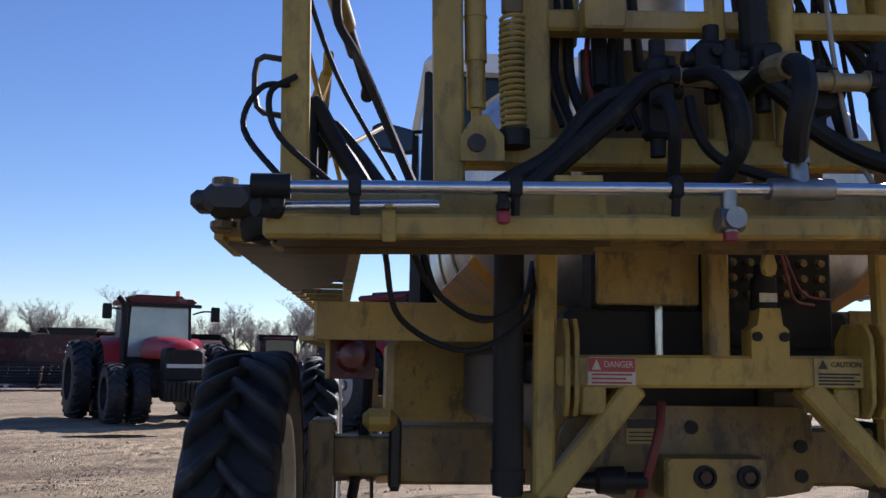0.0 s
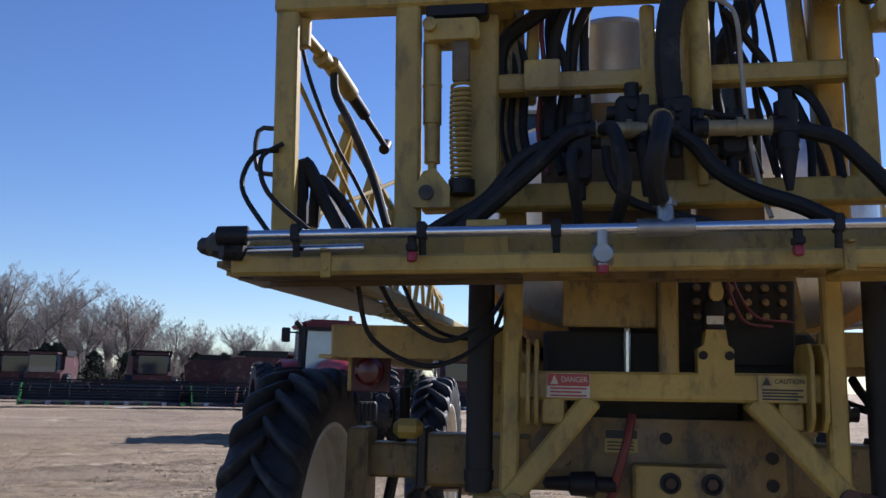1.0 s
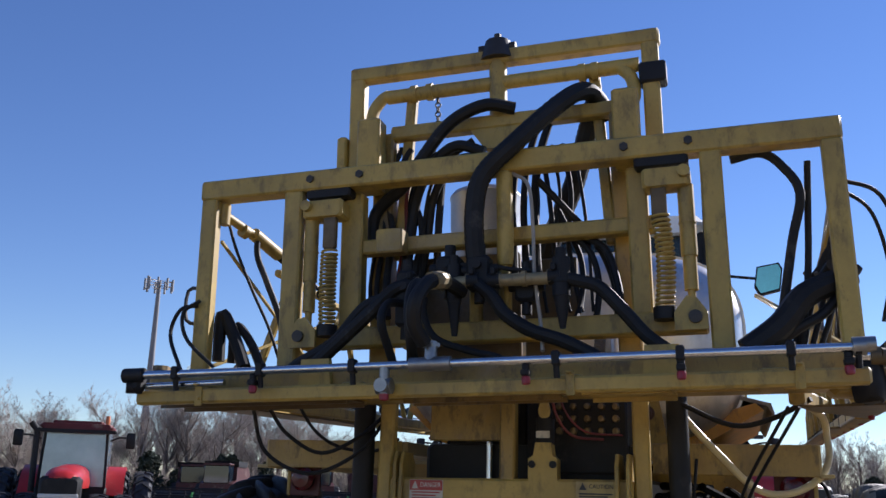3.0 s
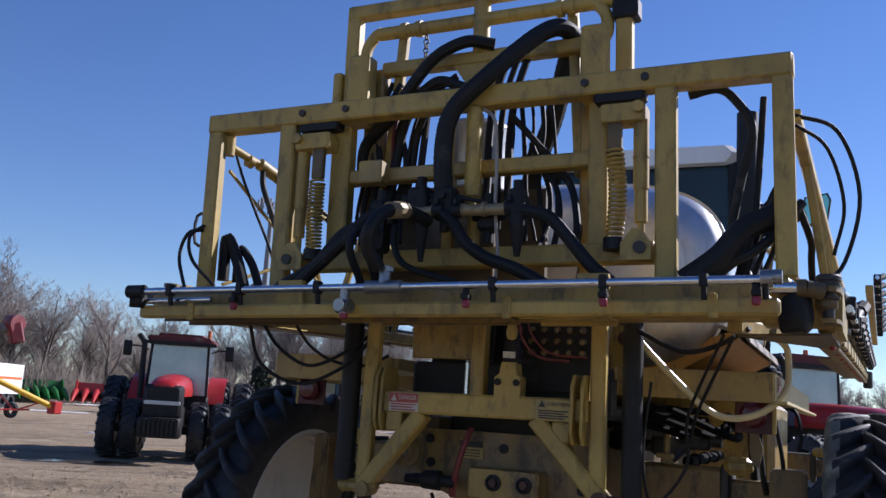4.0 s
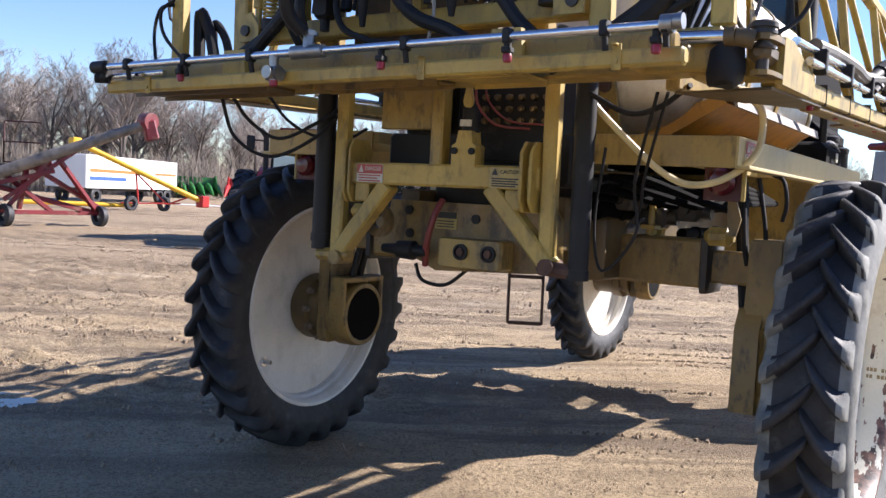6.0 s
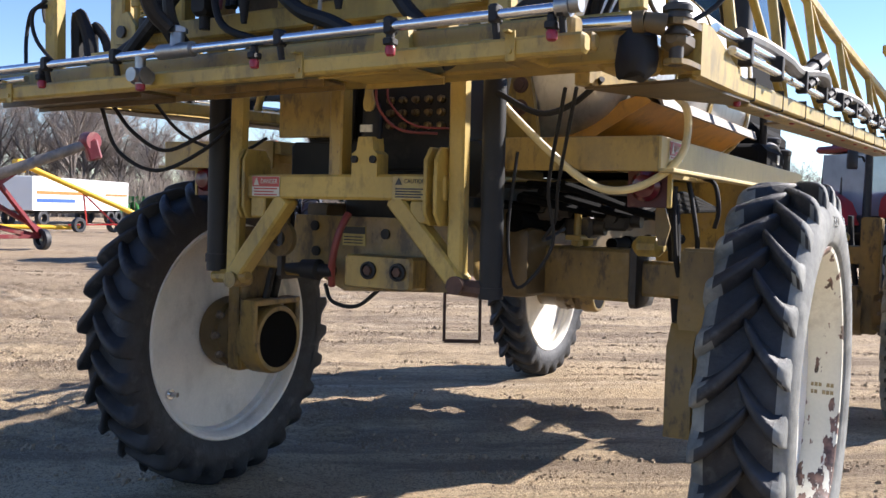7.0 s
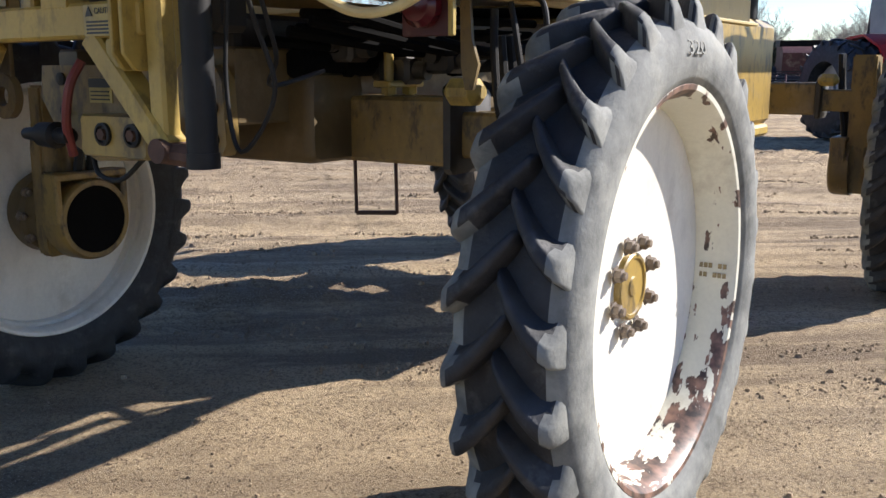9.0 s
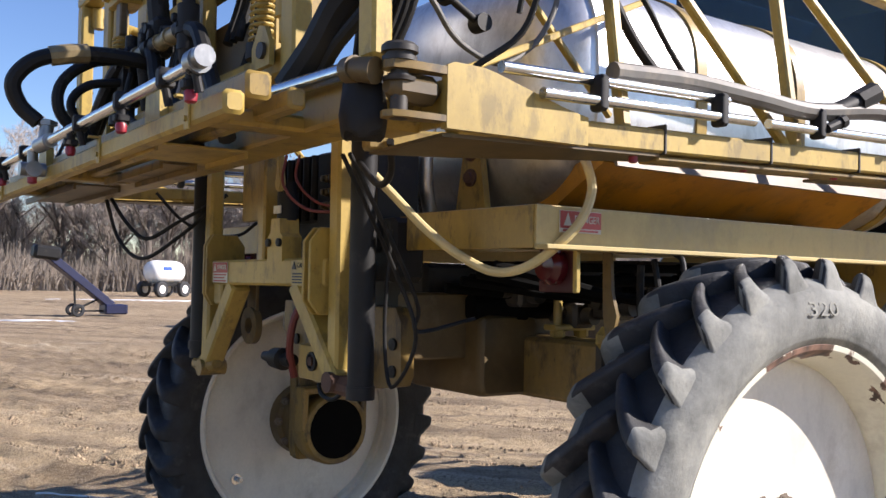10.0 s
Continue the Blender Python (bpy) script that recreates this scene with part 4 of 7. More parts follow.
block(bm, (-0.385, 3.28, 1.965), (-0.035, 3.31, 2.26), 0.006)
part("front_panel", bm, YELLOW, SP, "flat yellow cover panel")
bm = B()
block(bm, (-0.36, 3.46, 1.95), (0.035, 3.62, 2.25), 0.012)
stack = part("valve_block", bm, BLACKSTEEL, SP, "black valve block with upright pipes")
for k in range(5):
    bm = B()
    rod(bm, (-0.32 + k * 0.075, 3.44, 1.97), (-0.31 + k * 0.075, 3.44, 2.24), 0.018, 10)
    part("stack_pipe", bm, BLACKSTEEL, stack)
bm = B()
block(bm, (-0.46, 3.45, 1.72), (0.58, 3.60, 1.96), 0.02)
part("gear_box", bm, BLACKSTEEL, SP, "black gear casing behind the bar")
bm = B()
rod(bm, (-0.135, 3.42, 1.80), (-0.135, 3.42, 2.02), 0.016, 10)
part("push_rod", bm, CHROME, SP, "bright piston rod")

# side decks over the wheels
for sx in (-1, 1):
    bm = B()
    xa, xb = (0.60, 1.305) if sx > 0 else (-0.60, -1.33)
    beam(bm, (xa, 3.52, 1.94), (xa, 6.62, 1.94), 0.05, 0.06, 0.004)
    for y in (4.42, 5.30, 6.58):
        beam(bm, (xa, y, 1.935), (xb - sx * 0.01, y, 1.935), 0.05, 0.05, 0.004)
    deck = part("side_deck", bm, DECKPAINT, SP, "open faded yellow side deck frame")
    if sx > 0:
        # Added plate that blocks the sun from the pipes below.
        bm = B()
        block(bm, (0.46, 3.53, 1.960), (0.98, 5.6, 1.968), 0.002)
        part("shading_plate", bm, DULLYELLOW, deck, "added deck plate shading the pipes")
    bm = B()
    beam(bm, (xb - sx * 0.034, 3.505, 1.970), (xb - sx * 0.034, 6.62, 1.970), 0.055, 0.008, 0.002)
    part("deck_flange", bm, DECKPAINT, deck, "narrow pale yellow top flange")
    xo = 1.302 if sx > 0 else -1.327
    bm = B()
    beam(bm, (xo, 3.50, 1.905), (xo, 6.62, 1.905), 0.012, 0.135, 0.003)
    beam(bm, (xo + sx * 0.026, 3.50, 1.842), (xo + sx * 0.026, 6.62, 1.842), 0.060, 0.016, 0.003)
    part("deck_skirt", bm, DECKPAINT, deck, "dusty pale yellow skirt")
    bm = B()
    beam(bm, (sx * 0.60, 3.502, 1.905), (xo - sx * 0.004, 3.502, 1.905), 0.012, 0.135, 0.003)
    part("deck_end", bm, YELLOW, deck, "yellow end channel")
    bm = B()
    lathe(bm, [(0.0, 0.062), (-0.03, 0.062), (-0.05, 0.045), (-0.055, 0.0)], "y", (sx * 1.20, 3.68, 1.785), 24)
    lamp = part("tail_light", bm, REDLENS, SP, "round red tail light")
    bm = B()
    block(bm, (sx * 1.20 - 0.085, 3.685, 1.70), (sx * 1.20 + 0.085, 3.705, 1.86), 0.004)
    part("lamp_plate", bm, DARKRED, lamp, "dark red lamp plate")
    bm = B()
    beam(bm, (sx * 1.290, 3.69, 1.70), (sx * 1.290, 3.69, 1.86), 0.018, 0.02, 0.003)
    part("lamp_strip", bm, BEIGE, lamp, "narrow pale strip")
# steel spray tank with straps and amber saddle
TX, TZ, TW, TH = 0.13, 2.485, 0.90, 0.52


def tank_ring(y, k, n=64):
    """Rounded flat-oval outline of the tank, shrunk by k towards its middle."""
    out = []
    for i in range(n):
        a = 2 * math.pi * i / n
        c, sn = math.cos(a), math.sin(a)
        e = 2 / 3.2
        out.append((TX + TW * (1 - (1 - k) * TH / TW) * math.copysign(abs(c) ** e, c), y, TZ + TH * k * math.copysign(abs(sn) ** e, sn)))
    return out


bm = B()
ring_strip(bm, [tank_ring(y, k) for y, k in ((3.84, 0.30), (3.85, 0.55), (3.88, 0.75), (3.93, 0.90), (3.99, 0.975), (4.04, 1.0), (6.30, 1.0), (6.36, 0.97), (6.42, 0.88), (6.46, 0.70), (6.48, 0.40))])
tank = part("spray_tank", bm, STEEL, SP, "large stainless steel spray tank", angle=60)
for y in (4.06, 4.62, 5.3, 6.2):
    bm = B()
    ring_strip(bm, [tank_ring(yy, k) for yy, k in ((y - 0.03, 0.99), (y - 0.03, 1.018), (y + 0.03, 1.018), (y + 0.03, 0.99))], cap=False)
    part("tank_strap", bm, YELLOW if y > 4.5 else STEEL, tank, "strap round the tank")
for sx in (-1, 1):
    bm = B()
    plate(bm, [(px_ if sx > 0 else -0.68 * px_, pz_) for px_, pz_ in ((0.86, 2.14), (1.06, 2.20), (1.10, 2.165), (0.80, 1.99), (0.50, 1.99), (0.50, 2.05))], (4.0, 5.9))
    part("tank_saddle", bm, ORANGE, SP, "amber plastic tank saddle")
    if sx > 0:
        bm = B()
        plate(bm, [(sx * 0.98, 2.24), (sx * 1.135, 2.200), (sx * 1.150, 2.150), (sx * 1.138, 2.148), (sx * 1.118, 2.185), (sx * 0.98, 2.22)], (4.02, 5.92))
        part("saddle_lip", bm, WEATHERED, SP, "dull metal saddle lip")
for x in (-0.20, 0.545):
    bm = B()
    plate(bm, [(x - 0.095, 1.975), (x + 0.105, 1.975), (x + 0.050, 2.285), (x + 0.025, 2.315), (x - 0.015, 2.315), (x - 0.038, 2.285)], (3.825, 3.855))
    tb = part("tank_bracket", bm, YELLOW, SP, "yellow tank bracket with two bolts")
    for z, r in ((2.235, 0.036), (2.135, 0.036)):
        bm = B()
        lathe(bm, [(0, r), (-0.008, r), (-0.010, r * 0.62), (-0.024, r * 0.58), (-0.026, 0.0)], "y", (x + 0.008, 3.825, z), 16)
        part("bracket_bolt", bm, RUSTY, tb, "rusty bolt with a broad washer")
bm = B()
tube(bm, [(0.34, 3.76, 2.52), (0.33, 3.74, 2.35), (0.335, 3.745, 2.18), (0.34, 3.76, 2.0)], 0.026, 12, 22, 0.14)
part("corrugated_hose", bm, GREYHOSE, SP, "grey corrugated suction hose")
bm = B()
tube(bm, [(0.42, 3.74, 2.5), (0.43, 3.70, 2.3), (0.42, 3.70, 2.12), (0.40, 3.74, 2.0)], 0.030, 12, 6)
part("suction_pipe", bm, STEEL, SP, "dull steel suction pipe")

# engine side panels and cab ahead of the tank
bm = B()
block(bm, (-1.02, 6.68, 1.22), (1.06, 8.15, 1.93), 0.05)
part("engine_cover", bm, YELLOW, SP, "yellow engine side cover")
bm = B()
block(bm, (-1.0, 6.66, 1.16), (1.09, 8.0, 1.24), 0.02)
part("engine_sill", bm, BEIGE, SP, "pale yellow sill under the engine cover")
bm = B()
block(bm, (0.62, 6.66, 1.93), (1.06, 7.35, 2.19), 0.05)
block(bm, (0.60, 6.85, 2.18), (0.96, 8.0, 2.36), 0.06)
part("engine_hood", bm, FLATBLACK, SP, "black engine housing beside the cab")
bm = B()
block(bm, (1.062, 7.05, 2.06), (1.068, 7.13, 2.13), 0.002)
part("label_plate", bm, DECALW, SP, "small white label on the engine housing")
bm = B()
block(bm, (-0.80, 6.62, 1.95), (0.80, 8.6, 2.95), 0.04)
cab = part("cab", bm, FLATBLACK, SP, "dark cab with tinted windows")
for x in (-0.77, 0.77):
    for y in (6.66, 8.55):
        bm = B()
        beam(bm, (x, y, 2.9), (x * 0.97, y, 3.82), 0.09, 0.09, 0.012, up=(0, 1, 0))
        part("cab_pillar", bm, BLACKSTEEL, cab, "black cab pillar")
bm = B()
block(bm, (-0.80, 6.56, 3.80), (0.80, 8.75, 3.95), 0.06)
part("cab_roof", bm, OFFWHITE, cab, "pale cab roof")
for lo, hi in (((-0.72, 6.65, 2.95), (0.72, 6.665, 3.80)), ((-0.72, 8.56, 2.95), (0.72, 8.575, 3.80)), ((-0.765, 6.72, 2.95), (-0.75, 8.50, 3.80)), ((0.75, 6.72, 2.95), (0.765, 8.50, 3.80))):
    bm = B()
    block(bm, lo, hi, 0.002)
    part("window_pane", bm, CABGLASS, cab, "dark tinted cab window").visible_shadow = False
bm = B()
block(bm, (-0.28, 7.4, 2.95), (0.28, 7.55, 3.55), 0.06)
part("seat_back", bm, BLACK, cab, "black seat back")
for x, y, z0, z1, r in ((0.98, 6.95, 1.93, 2.42, 0.028), (0.93, 7.30, 1.93, 2.28, 0.10), (0.95, 7.75, 1.93, 2.22, 0.085)):
    bm = B()
    lathe(bm, [(z0, r), (z1 - 0.05, r), (z1 - 0.045, r * 1.08), (z1 - 0.015, r * 1.08), (z1, r * 0.8), (z1, 0.0)], "z", (x, y, 0), 20)
    part("engine_filter" if r > 0.05 else "engine_post", bm, BLACKSTEEL, SP, "black filter canister on the engine deck" if r > 0.05 else "black upright post on the engine deck")
bm = B()
tube(bm, [(0.86, 6.75, 2.05), (0.98, 6.9, 2.16), (1.0, 7.2, 2.20), (0.98, 7.6, 2.12), (0.90, 7.9, 2.02)], 0.03, 10)
part("intake_hose", bm, RUBBERHOSE, SP, "black hose over the engine deck")
bm = B()
rod(bm, (0.865, 6.52, 2.6), (0.865, 6.52, 3.55), 0.10, 24)
rod(bm, (0.865, 6.52, 3.55), (0.865, 6.52, 4.18), 0.082, 24)
part("exhaust_pipe", bm, BLACKSTEEL, SP, "black upright exhaust stack")
for mx, my, mz, tilt in ((1.31, 8.10, 3.74, 1), (-0.965, 7.0, 3.415, -1)):
    bm = B()
    pts = [(-0.13, -0.075), (-0.085, -0.165), (0.10, -0.12), (0.13, 0.085), (0.10, 0.145), (-0.10, 0.11)]
    if tilt < 0:
        pts = [(-0.205, -0.02), (-0.19, 0.085), (-0.12, 0.12), (0.10, 0.065), (0.125, 0.045), (0.115, -0.105), (0.03, -0.115), (-0.17, -0.08)]
    plate(bm, [(mx + u, mz + v) for u, v in pts], (my - 0.02, my + 0.05))
    mir = part("wing_mirror", bm, BLACKSTEEL, SP, "wing mirror with greenish glass")
    bm = B()
    plate(bm, [(mx + u * 0.88, mz + v * 0.88) for u, v in pts], (my - 0.028, my - 0.021))
    part("mirror_pane", bm, MIRROR if tilt > 0 else DARKGLASS, mir, "greenish mirror glass" if tilt > 0 else "dark reflecting mirror glass")
    bm = B()
    tube(bm, [(tilt * 0.78, my, mz + 0.06), (tilt * 0.92, my, mz + 0.04), (mx - tilt * 0.09, my, mz)], 0.014, 8)
    part("mirror_arm", bm, BLACKSTEEL, mir)

# boarding steps hanging on the far side
bm = B()
for x in (-1.345, -1.10):
    rod(bm, (x, 6.5 + (0.0 if x < -1.2 else 0.15), 0.60), (x - 0.01, 6.5 + (0.0 if x < -1.2 else 0.15), 1.20), 0.013, 8)
for z in (0.605, 1.0):
    beam(bm, (-1.345, 6.5, z), (-1.10, 6.65, z), 0.03, 0.03, 0.004)
part("boarding_step", bm, RUSTY, SP, "dark metal boarding step")

# ---- boom carrier at the back, hanging a little askew ----
TB = Matrix.Translation((0, 2.6, 2.2)) @ Matrix.Rotation(radians(-1.25), 4, "Y") @ Matrix.Translation((0, -2.6, -2.2))
FY = 2.87


def boom_part(name, bm, mat, label="", parent=None):
    return part(name, bm, mat, parent or SP, label, TB.copy())


def bar_part(name, p, q, w, h, mat, label, up=(0, 0, 1)):
    bm = B()
    beam(bm, p, q, w, h, 0.009, up)
    return boom_part(name, bm, mat, label)


top = bar_part("top_beam", (-1.405, FY, 3.132), (1.445, FY, 3.132), 0.10, 0.096, BEIGE, "long faded yellow top beam")
for x in (-1.357, 1.402):
    bar_part("outer_post", (x, FY - 0.018, 2.27), (x, FY - 0.018, 3.09), 0.080, 0.062, BEIGE, "faded yellow outer post", (0, 1, 0))
for x in (-0.918, 0.942):
    bar_part("inner_post", (x, FY - 0.012, 2.27), (x, FY - 0.012, 3.09), 0.088, 0.066, BEIGE, "faded yellow inner post", (0, 1, 0))
bar_part("lower_beam", (-0.88, 2.93, 2.400), (0.89, 2.93, 2.400), 0.09, 0.088, BEIGE, "faded yellow lower beam")
bar_part("middle_beam", (-0.66, 2.97, 2.822), (0.70, 2.97, 2.832), 0.08, 0.068, BEIGE, "yellow middle beam")
for x in (-0.83, -0.585, 0.60, 0.86):
    bm = B()
    lathe(bm, [(0, 0.019), (-0.012, 0.019), (-0.014, 0.0)], "y", (x, FY - 0.05, 3.135), 6)
    boom_part("beam_bolt", bm, GREASE, "dark bolt head", top)
for sx in (-1, 1):
    x = sx * 0.835
    bm = B()
    plate(bm, [(x - 0.07 * sx, 2.35), (x + 0.055 * sx, 2.35), (x + 0.055 * sx, 2.42), (x + 0.02 * sx, 2.475), (x - 0.02 * sx, 2.485), (x - 0.07 * sx, 2.42)], (2.795, 2.812))
    fp = boom_part("shock_foot", bm, BEIGE, "yellow foot plate of the shock absorber")
    bm = B()
    lathe(bm, [(0, 0.026), (-0.012, 0.026), (-0.014, 0)], "y", (x + 0.01 * sx, 2.795, 2.40), 14)
    boom_part("foot_bolt", bm, GREASE, "", fp)
    bm = B()
    block(bm, (min(x + 0.025 * sx, x - 0.17 * sx), 2.81, 2.945), (max(x + 0.025 * sx, x - 0.17 * sx), 2.93, 3.03), 0.012)
    rod(bm, (x + 0.0 * sx, 2.785, 3.0), (x, 2.82, 3.0), 0.025, 12)
    boom_part("shock_head", bm, BEIGE, "yellow shock mounting head")
    bm = B()
    block(bm, (min(x + 0.02 * sx, x - 0.20 * sx), 2.83, 3.045), (max(x + 0.02 * sx, x - 0.20 * sx), 2.91, 3.088), 0.008)
    boom_part("head_pad", bm, BLACK, "black rubber pad")
    bm = B()
    rod(bm, (x, 2.87, 2.96), (x, 2.87, 2.66), 0.033, 20)
    rod(bm, (x, 2.87, 2.67), (x, 2.87, 2.52), 0.028, 20)
    rod(bm, (x, 2.87, 2.53), (x, 2.87, 2.44), 0.016, 12)
    rod(bm, (x, 2.87, 2.795), (x, 2.87, 2.801), 0.036, 20)
    boom_part("shock_absorber", bm, BEIGE, "yellow shock absorber")
    bm = B()
    turns, n_pts = 19, 19 * 12
    xs, z0, z1 = x - 0.106 * sx, 2.45, (2.79 if sx < 0 else 2.83)
    line = [(xs + (0.004 if sx < 0 else 0.014) * sx * math.sin(math.pi * i / n_pts) + 0.034 * math.cos(2 * math.pi * i / 12), 2.84 + 0.034 * math.sin(2 * math.pi * i / 12), z0 + (z1 - z0) * i / n_pts) for i in range(n_pts + 1)]
    tube(bm, line, 0.0066, 6, 1)
    sp = boom_part("coil_spring", bm, BEIGE, "yellow coil spring")
    bm = B()
    beam(bm, (xs, 2.84, 2.80), (xs, 2.84, 2.98), 0.062, 0.035, 0.006, up=(0, 1, 0))
    boom_part("spring_hanger", bm, SHADEWORNYELLOW, "rusty brown spring hanger", sp)
    bm = B()
    rod(bm, (xs, 2.84, 2.40), (xs, 2.84, 2.45), 0.046, 20)
    boom_part("spring_cup", bm, BLACKSTEEL, "black spring cup", sp)
    bar_part("shock_post", (x - (0.20 if sx > 0 else 0.178) * sx, 2.95, 2.36), (x - (0.20 if sx > 0 else 0.178) * sx, 2.95, 3.08), 0.085 if sx > 0 else 0.105, 0.08, BEIGE, "yellow inner shock post", (0, 1, 0))
    # sliding mast behind
    bar_part("mast_post", (sx * 0.565, 3.10, 2.25), (sx * 0.565, 3.10, 3.42), 0.10, 0.09, YELLOW, "yellow mast post", (0, 1, 0))
    bar_part("slide_sleeve", (sx * 0.60, 2.99, 3.10), (sx * 0.60, 2.99, 3.46), 0.115, 0.10, BEIGE, "yellow slide sleeve", (0, 1, 0))
    bar_part("tower_post", (sx * 0.712, 3.09, 3.12), (sx * 0.712, 3.09, 3.79), 0.075, 0.07, BEIGE, "yellow tower post", (0, 1, 0))
    bm = B()
    tube(bm, [(sx * 0.55, 3.085, 3.63), (sx * 0.585, 3.085, 3.615), (sx * 0.625, 3.08, 3.56), (sx * 0.635, 3.07, 3.48), (sx * 0.62, 3.05, 3.42)], 0.030, 12)
    boom_part("corner_gusset", bm, BEIGE, "curved yellow corner arm")
    bar_part("tower_strut", (sx * 0.50, 3.13, 2.80), (sx * 0.45 * (1 if sx > 0 else 0.98), 3.13, 3.64), 0.05, 0.05, BEIGE, "slim yellow strut", (0, 1, 0))
bar_part("tower_shoulder", (-0.775, 3.06, 3.12), (-0.775, 3.06, 3.42), 0.05, 0.06, BEIGE, "yellow shoulder block", (0, 1, 0))
bm = B()
block(bm, (0.66, 3.04, 3.52), (0.78, 3.14, 3.62), 0.01)
boom_part("rubber_stop", bm, BLACK, "black rubber stop on the tower")
bar_part("tower_top", (-0.748, 3.09, 3.752), (0.758, 3.09, 3.752), 0.075, 0.072, BEIGE, "yellow tower top beam")
bm = B()
rod(bm, (-0.56, 3.09, 3.623), (0.66, 3.09, 3.63), 0.034, 20)
for x in (-0.42, -0.34, 0.40, 0.46):
    rod(bm, (x - 0.015, 3.09, 3.625), (x + 0.015, 3.09, 3.625), 0.042, 20)
boom_part("pivot_tube", bm, BEIGE, "round yellow pivot tube")
bar_part("tower_cross", (-0.53, 3.09, 3.42), (0.54, 3.09, 3.425), 0.07, 0.068, BEIGE, "yellow tower cross beam")
bm = B()
plate(bm, [(-0.13, 3.39), (0.13, 3.39), (0.06, 3.29), (-0.06, 3.29)], (3.06, 3.12))
boom_part("centre_gusset", bm, BEIGE, "yellow centre gusset")
bm = B()
rod(bm, (0, 3.09, 3.44), (0, 3.09, 3.76), 0.042, 20)
boom_part("centre_pin", bm, BEIGE, "round yellow centre post")
bm = B()
rod(bm, (0, 3.09, 3.74), (0, 3.09, 3.84), 0.085, 12, 0.06)
rod(bm, (-0.09, 3.09, 3.80), (0.09, 3.09, 3.80), 0.03, 10)
rod(bm, (0, 3.09, 3.83), (0, 3.09, 3.88), 0.018, 8)
boom_part("swivel_head", bm, GREASE, "greasy dark swivel head")
bm = B()
for i in range(6):
    lathe(bm, [(-0.004, 0.010), (0.004, 0.010), (0.004, 0.016), (-0.004, 0.016)], "y" if i % 2 else "x", (-0.30, 3.09, 3.575 - i * 0.024), 10, closed=True)
boom_part("hanging_chain", bm, GREASE, "short hanging chain")
bar_part("centre_post", (-0.075, 2.95, 2.36), (-0.075, 2.95, 3.09), 0.050, 0.060, BEIGE, "slim faded yellow centre post", (0, 1, 0))
bm = B()
lathe(bm, [(2.66, 0.0), (2.665, 0.030), (2.70, 0.036), (3.05, 0.036), (3.075, 0.032), (3.085, 0.020), (3.086, 0.0)], "z", (0.085, 2.835, 0), 24)
rod(bm, (0.085, 2.835, 2.67), (0.085, 2.87, 2.42), 0.017, 14)
boom_part("centre_ram", bm, BEIGE, "upright yellow ram cylinder")
bar_part("ram_post", (0.060, 2.93, 2.36), (0.060, 2.93, 3.09), 0.050, 0.055, BEIGE, "faded yellow post behind the ram", (0, 1, 0))
bm = B()
block(bm, (-0.51, 2.84, 2.765), (-0.385, 2.93, 2.875), 0.008)
blk = boom_part("bracket_block", bm, BEIGE, "yellow bracket block")
# Yellow plates behind the beam; their shade is put into the paint.
for x0, x1, z0, z1 in ((-0.46, 0.08, 2.26, 2.80), (0.10, 0.34, 2.26, 2.76)):
    bm = B()
    block(bm, (x0, 3.13, z0), (x1, 3.17, z1), 0.006)
    boom_part("mast_panel", bm, SHADEWORNYELLOW, "yellow mast panel with shade in its colour")
bm = B()
lathe(bm, [(2.84, 0.0), (2.85, 0.176), (3.165, 0.178), (3.178, 0.182), (3.190, 0.178), (3.205, 0.166), (3.225, 0.11), (3.235, 0.0)], "z", (-0.165, 3.47, 0), 40)
boom_part("air_canister", bm, GALV, "dull steel canister")

# bottom of the carrier: wide beams, tube and spray pipe
bar_part("carrier_beam", (-1.42, 2.86, 2.185), (1.42, 2.86, 2.185), 0.16, 0.155, YELLOW, "wide yellow carrier beam")
bar_part("front_rail", (-1.40, 2.56, 2.175), (1.34, 2.56, 2.175), 0.07, 0.07, YELLOW, "yellow rail behind the spray pipe")
for x in (-1.15, -0.45, 0.40, 1.10):
    bar_part("cross_tie", (x, 2.48, 2.13), (x, 2.80, 2.13), 0.10, 0.045, YELLOW, "yellow cross tie")
for x0, x1, y0, y1, z, mt, lab in ((-1.38, -0.52, 2.60, 2.79, 2.104, SHADEWORNYELLOW, "dark brown plate under the carrier"), (0.44, 0.76, 2.50, 2.79, 2.100, BEIGE, "yellow plate under the carrier"),
                                  (-0.30, 0.34, 2.66, 2.79, 2.104, DULLYELLOW, "dull brown plate under the carrier")):
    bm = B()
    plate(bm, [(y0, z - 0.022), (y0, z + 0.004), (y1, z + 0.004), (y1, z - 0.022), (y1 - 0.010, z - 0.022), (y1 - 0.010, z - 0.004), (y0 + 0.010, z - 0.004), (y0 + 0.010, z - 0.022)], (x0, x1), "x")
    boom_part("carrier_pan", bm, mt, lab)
bar_part("inner_rail", (-1.38, 2.655, 2.150), (1.36, 2.655, 2.150), 0.05, 0.055, YELLOW, "inner yellow carrier rail")
bar_part("boom_tube", (-1.40, 2.47, 2.112), (1.402, 2.47, 2.112), 0.055, 0.058, BEIGE, "faded yellow square boom tube")
for x in (-0.62, 0.73):
    bm = B()
    plate(bm, [(x - 0.07, 2.13), (x + 0.07, 2.13), (x + 0.06, 2.25), (x - 0.06, 2.25)], (2.50, 2.53))
    boom_part("stand_plate", bm, BEIGE, "yellow stand plate")
bm = B()
rod(bm, (-1.38, 2.39, 2.195), (1.40, 2.39, 2.197), 0.0165, 16)
pipe = boom_part("spray_pipe", bm, CHROME, "long bright steel spray pipe")
bm = B()
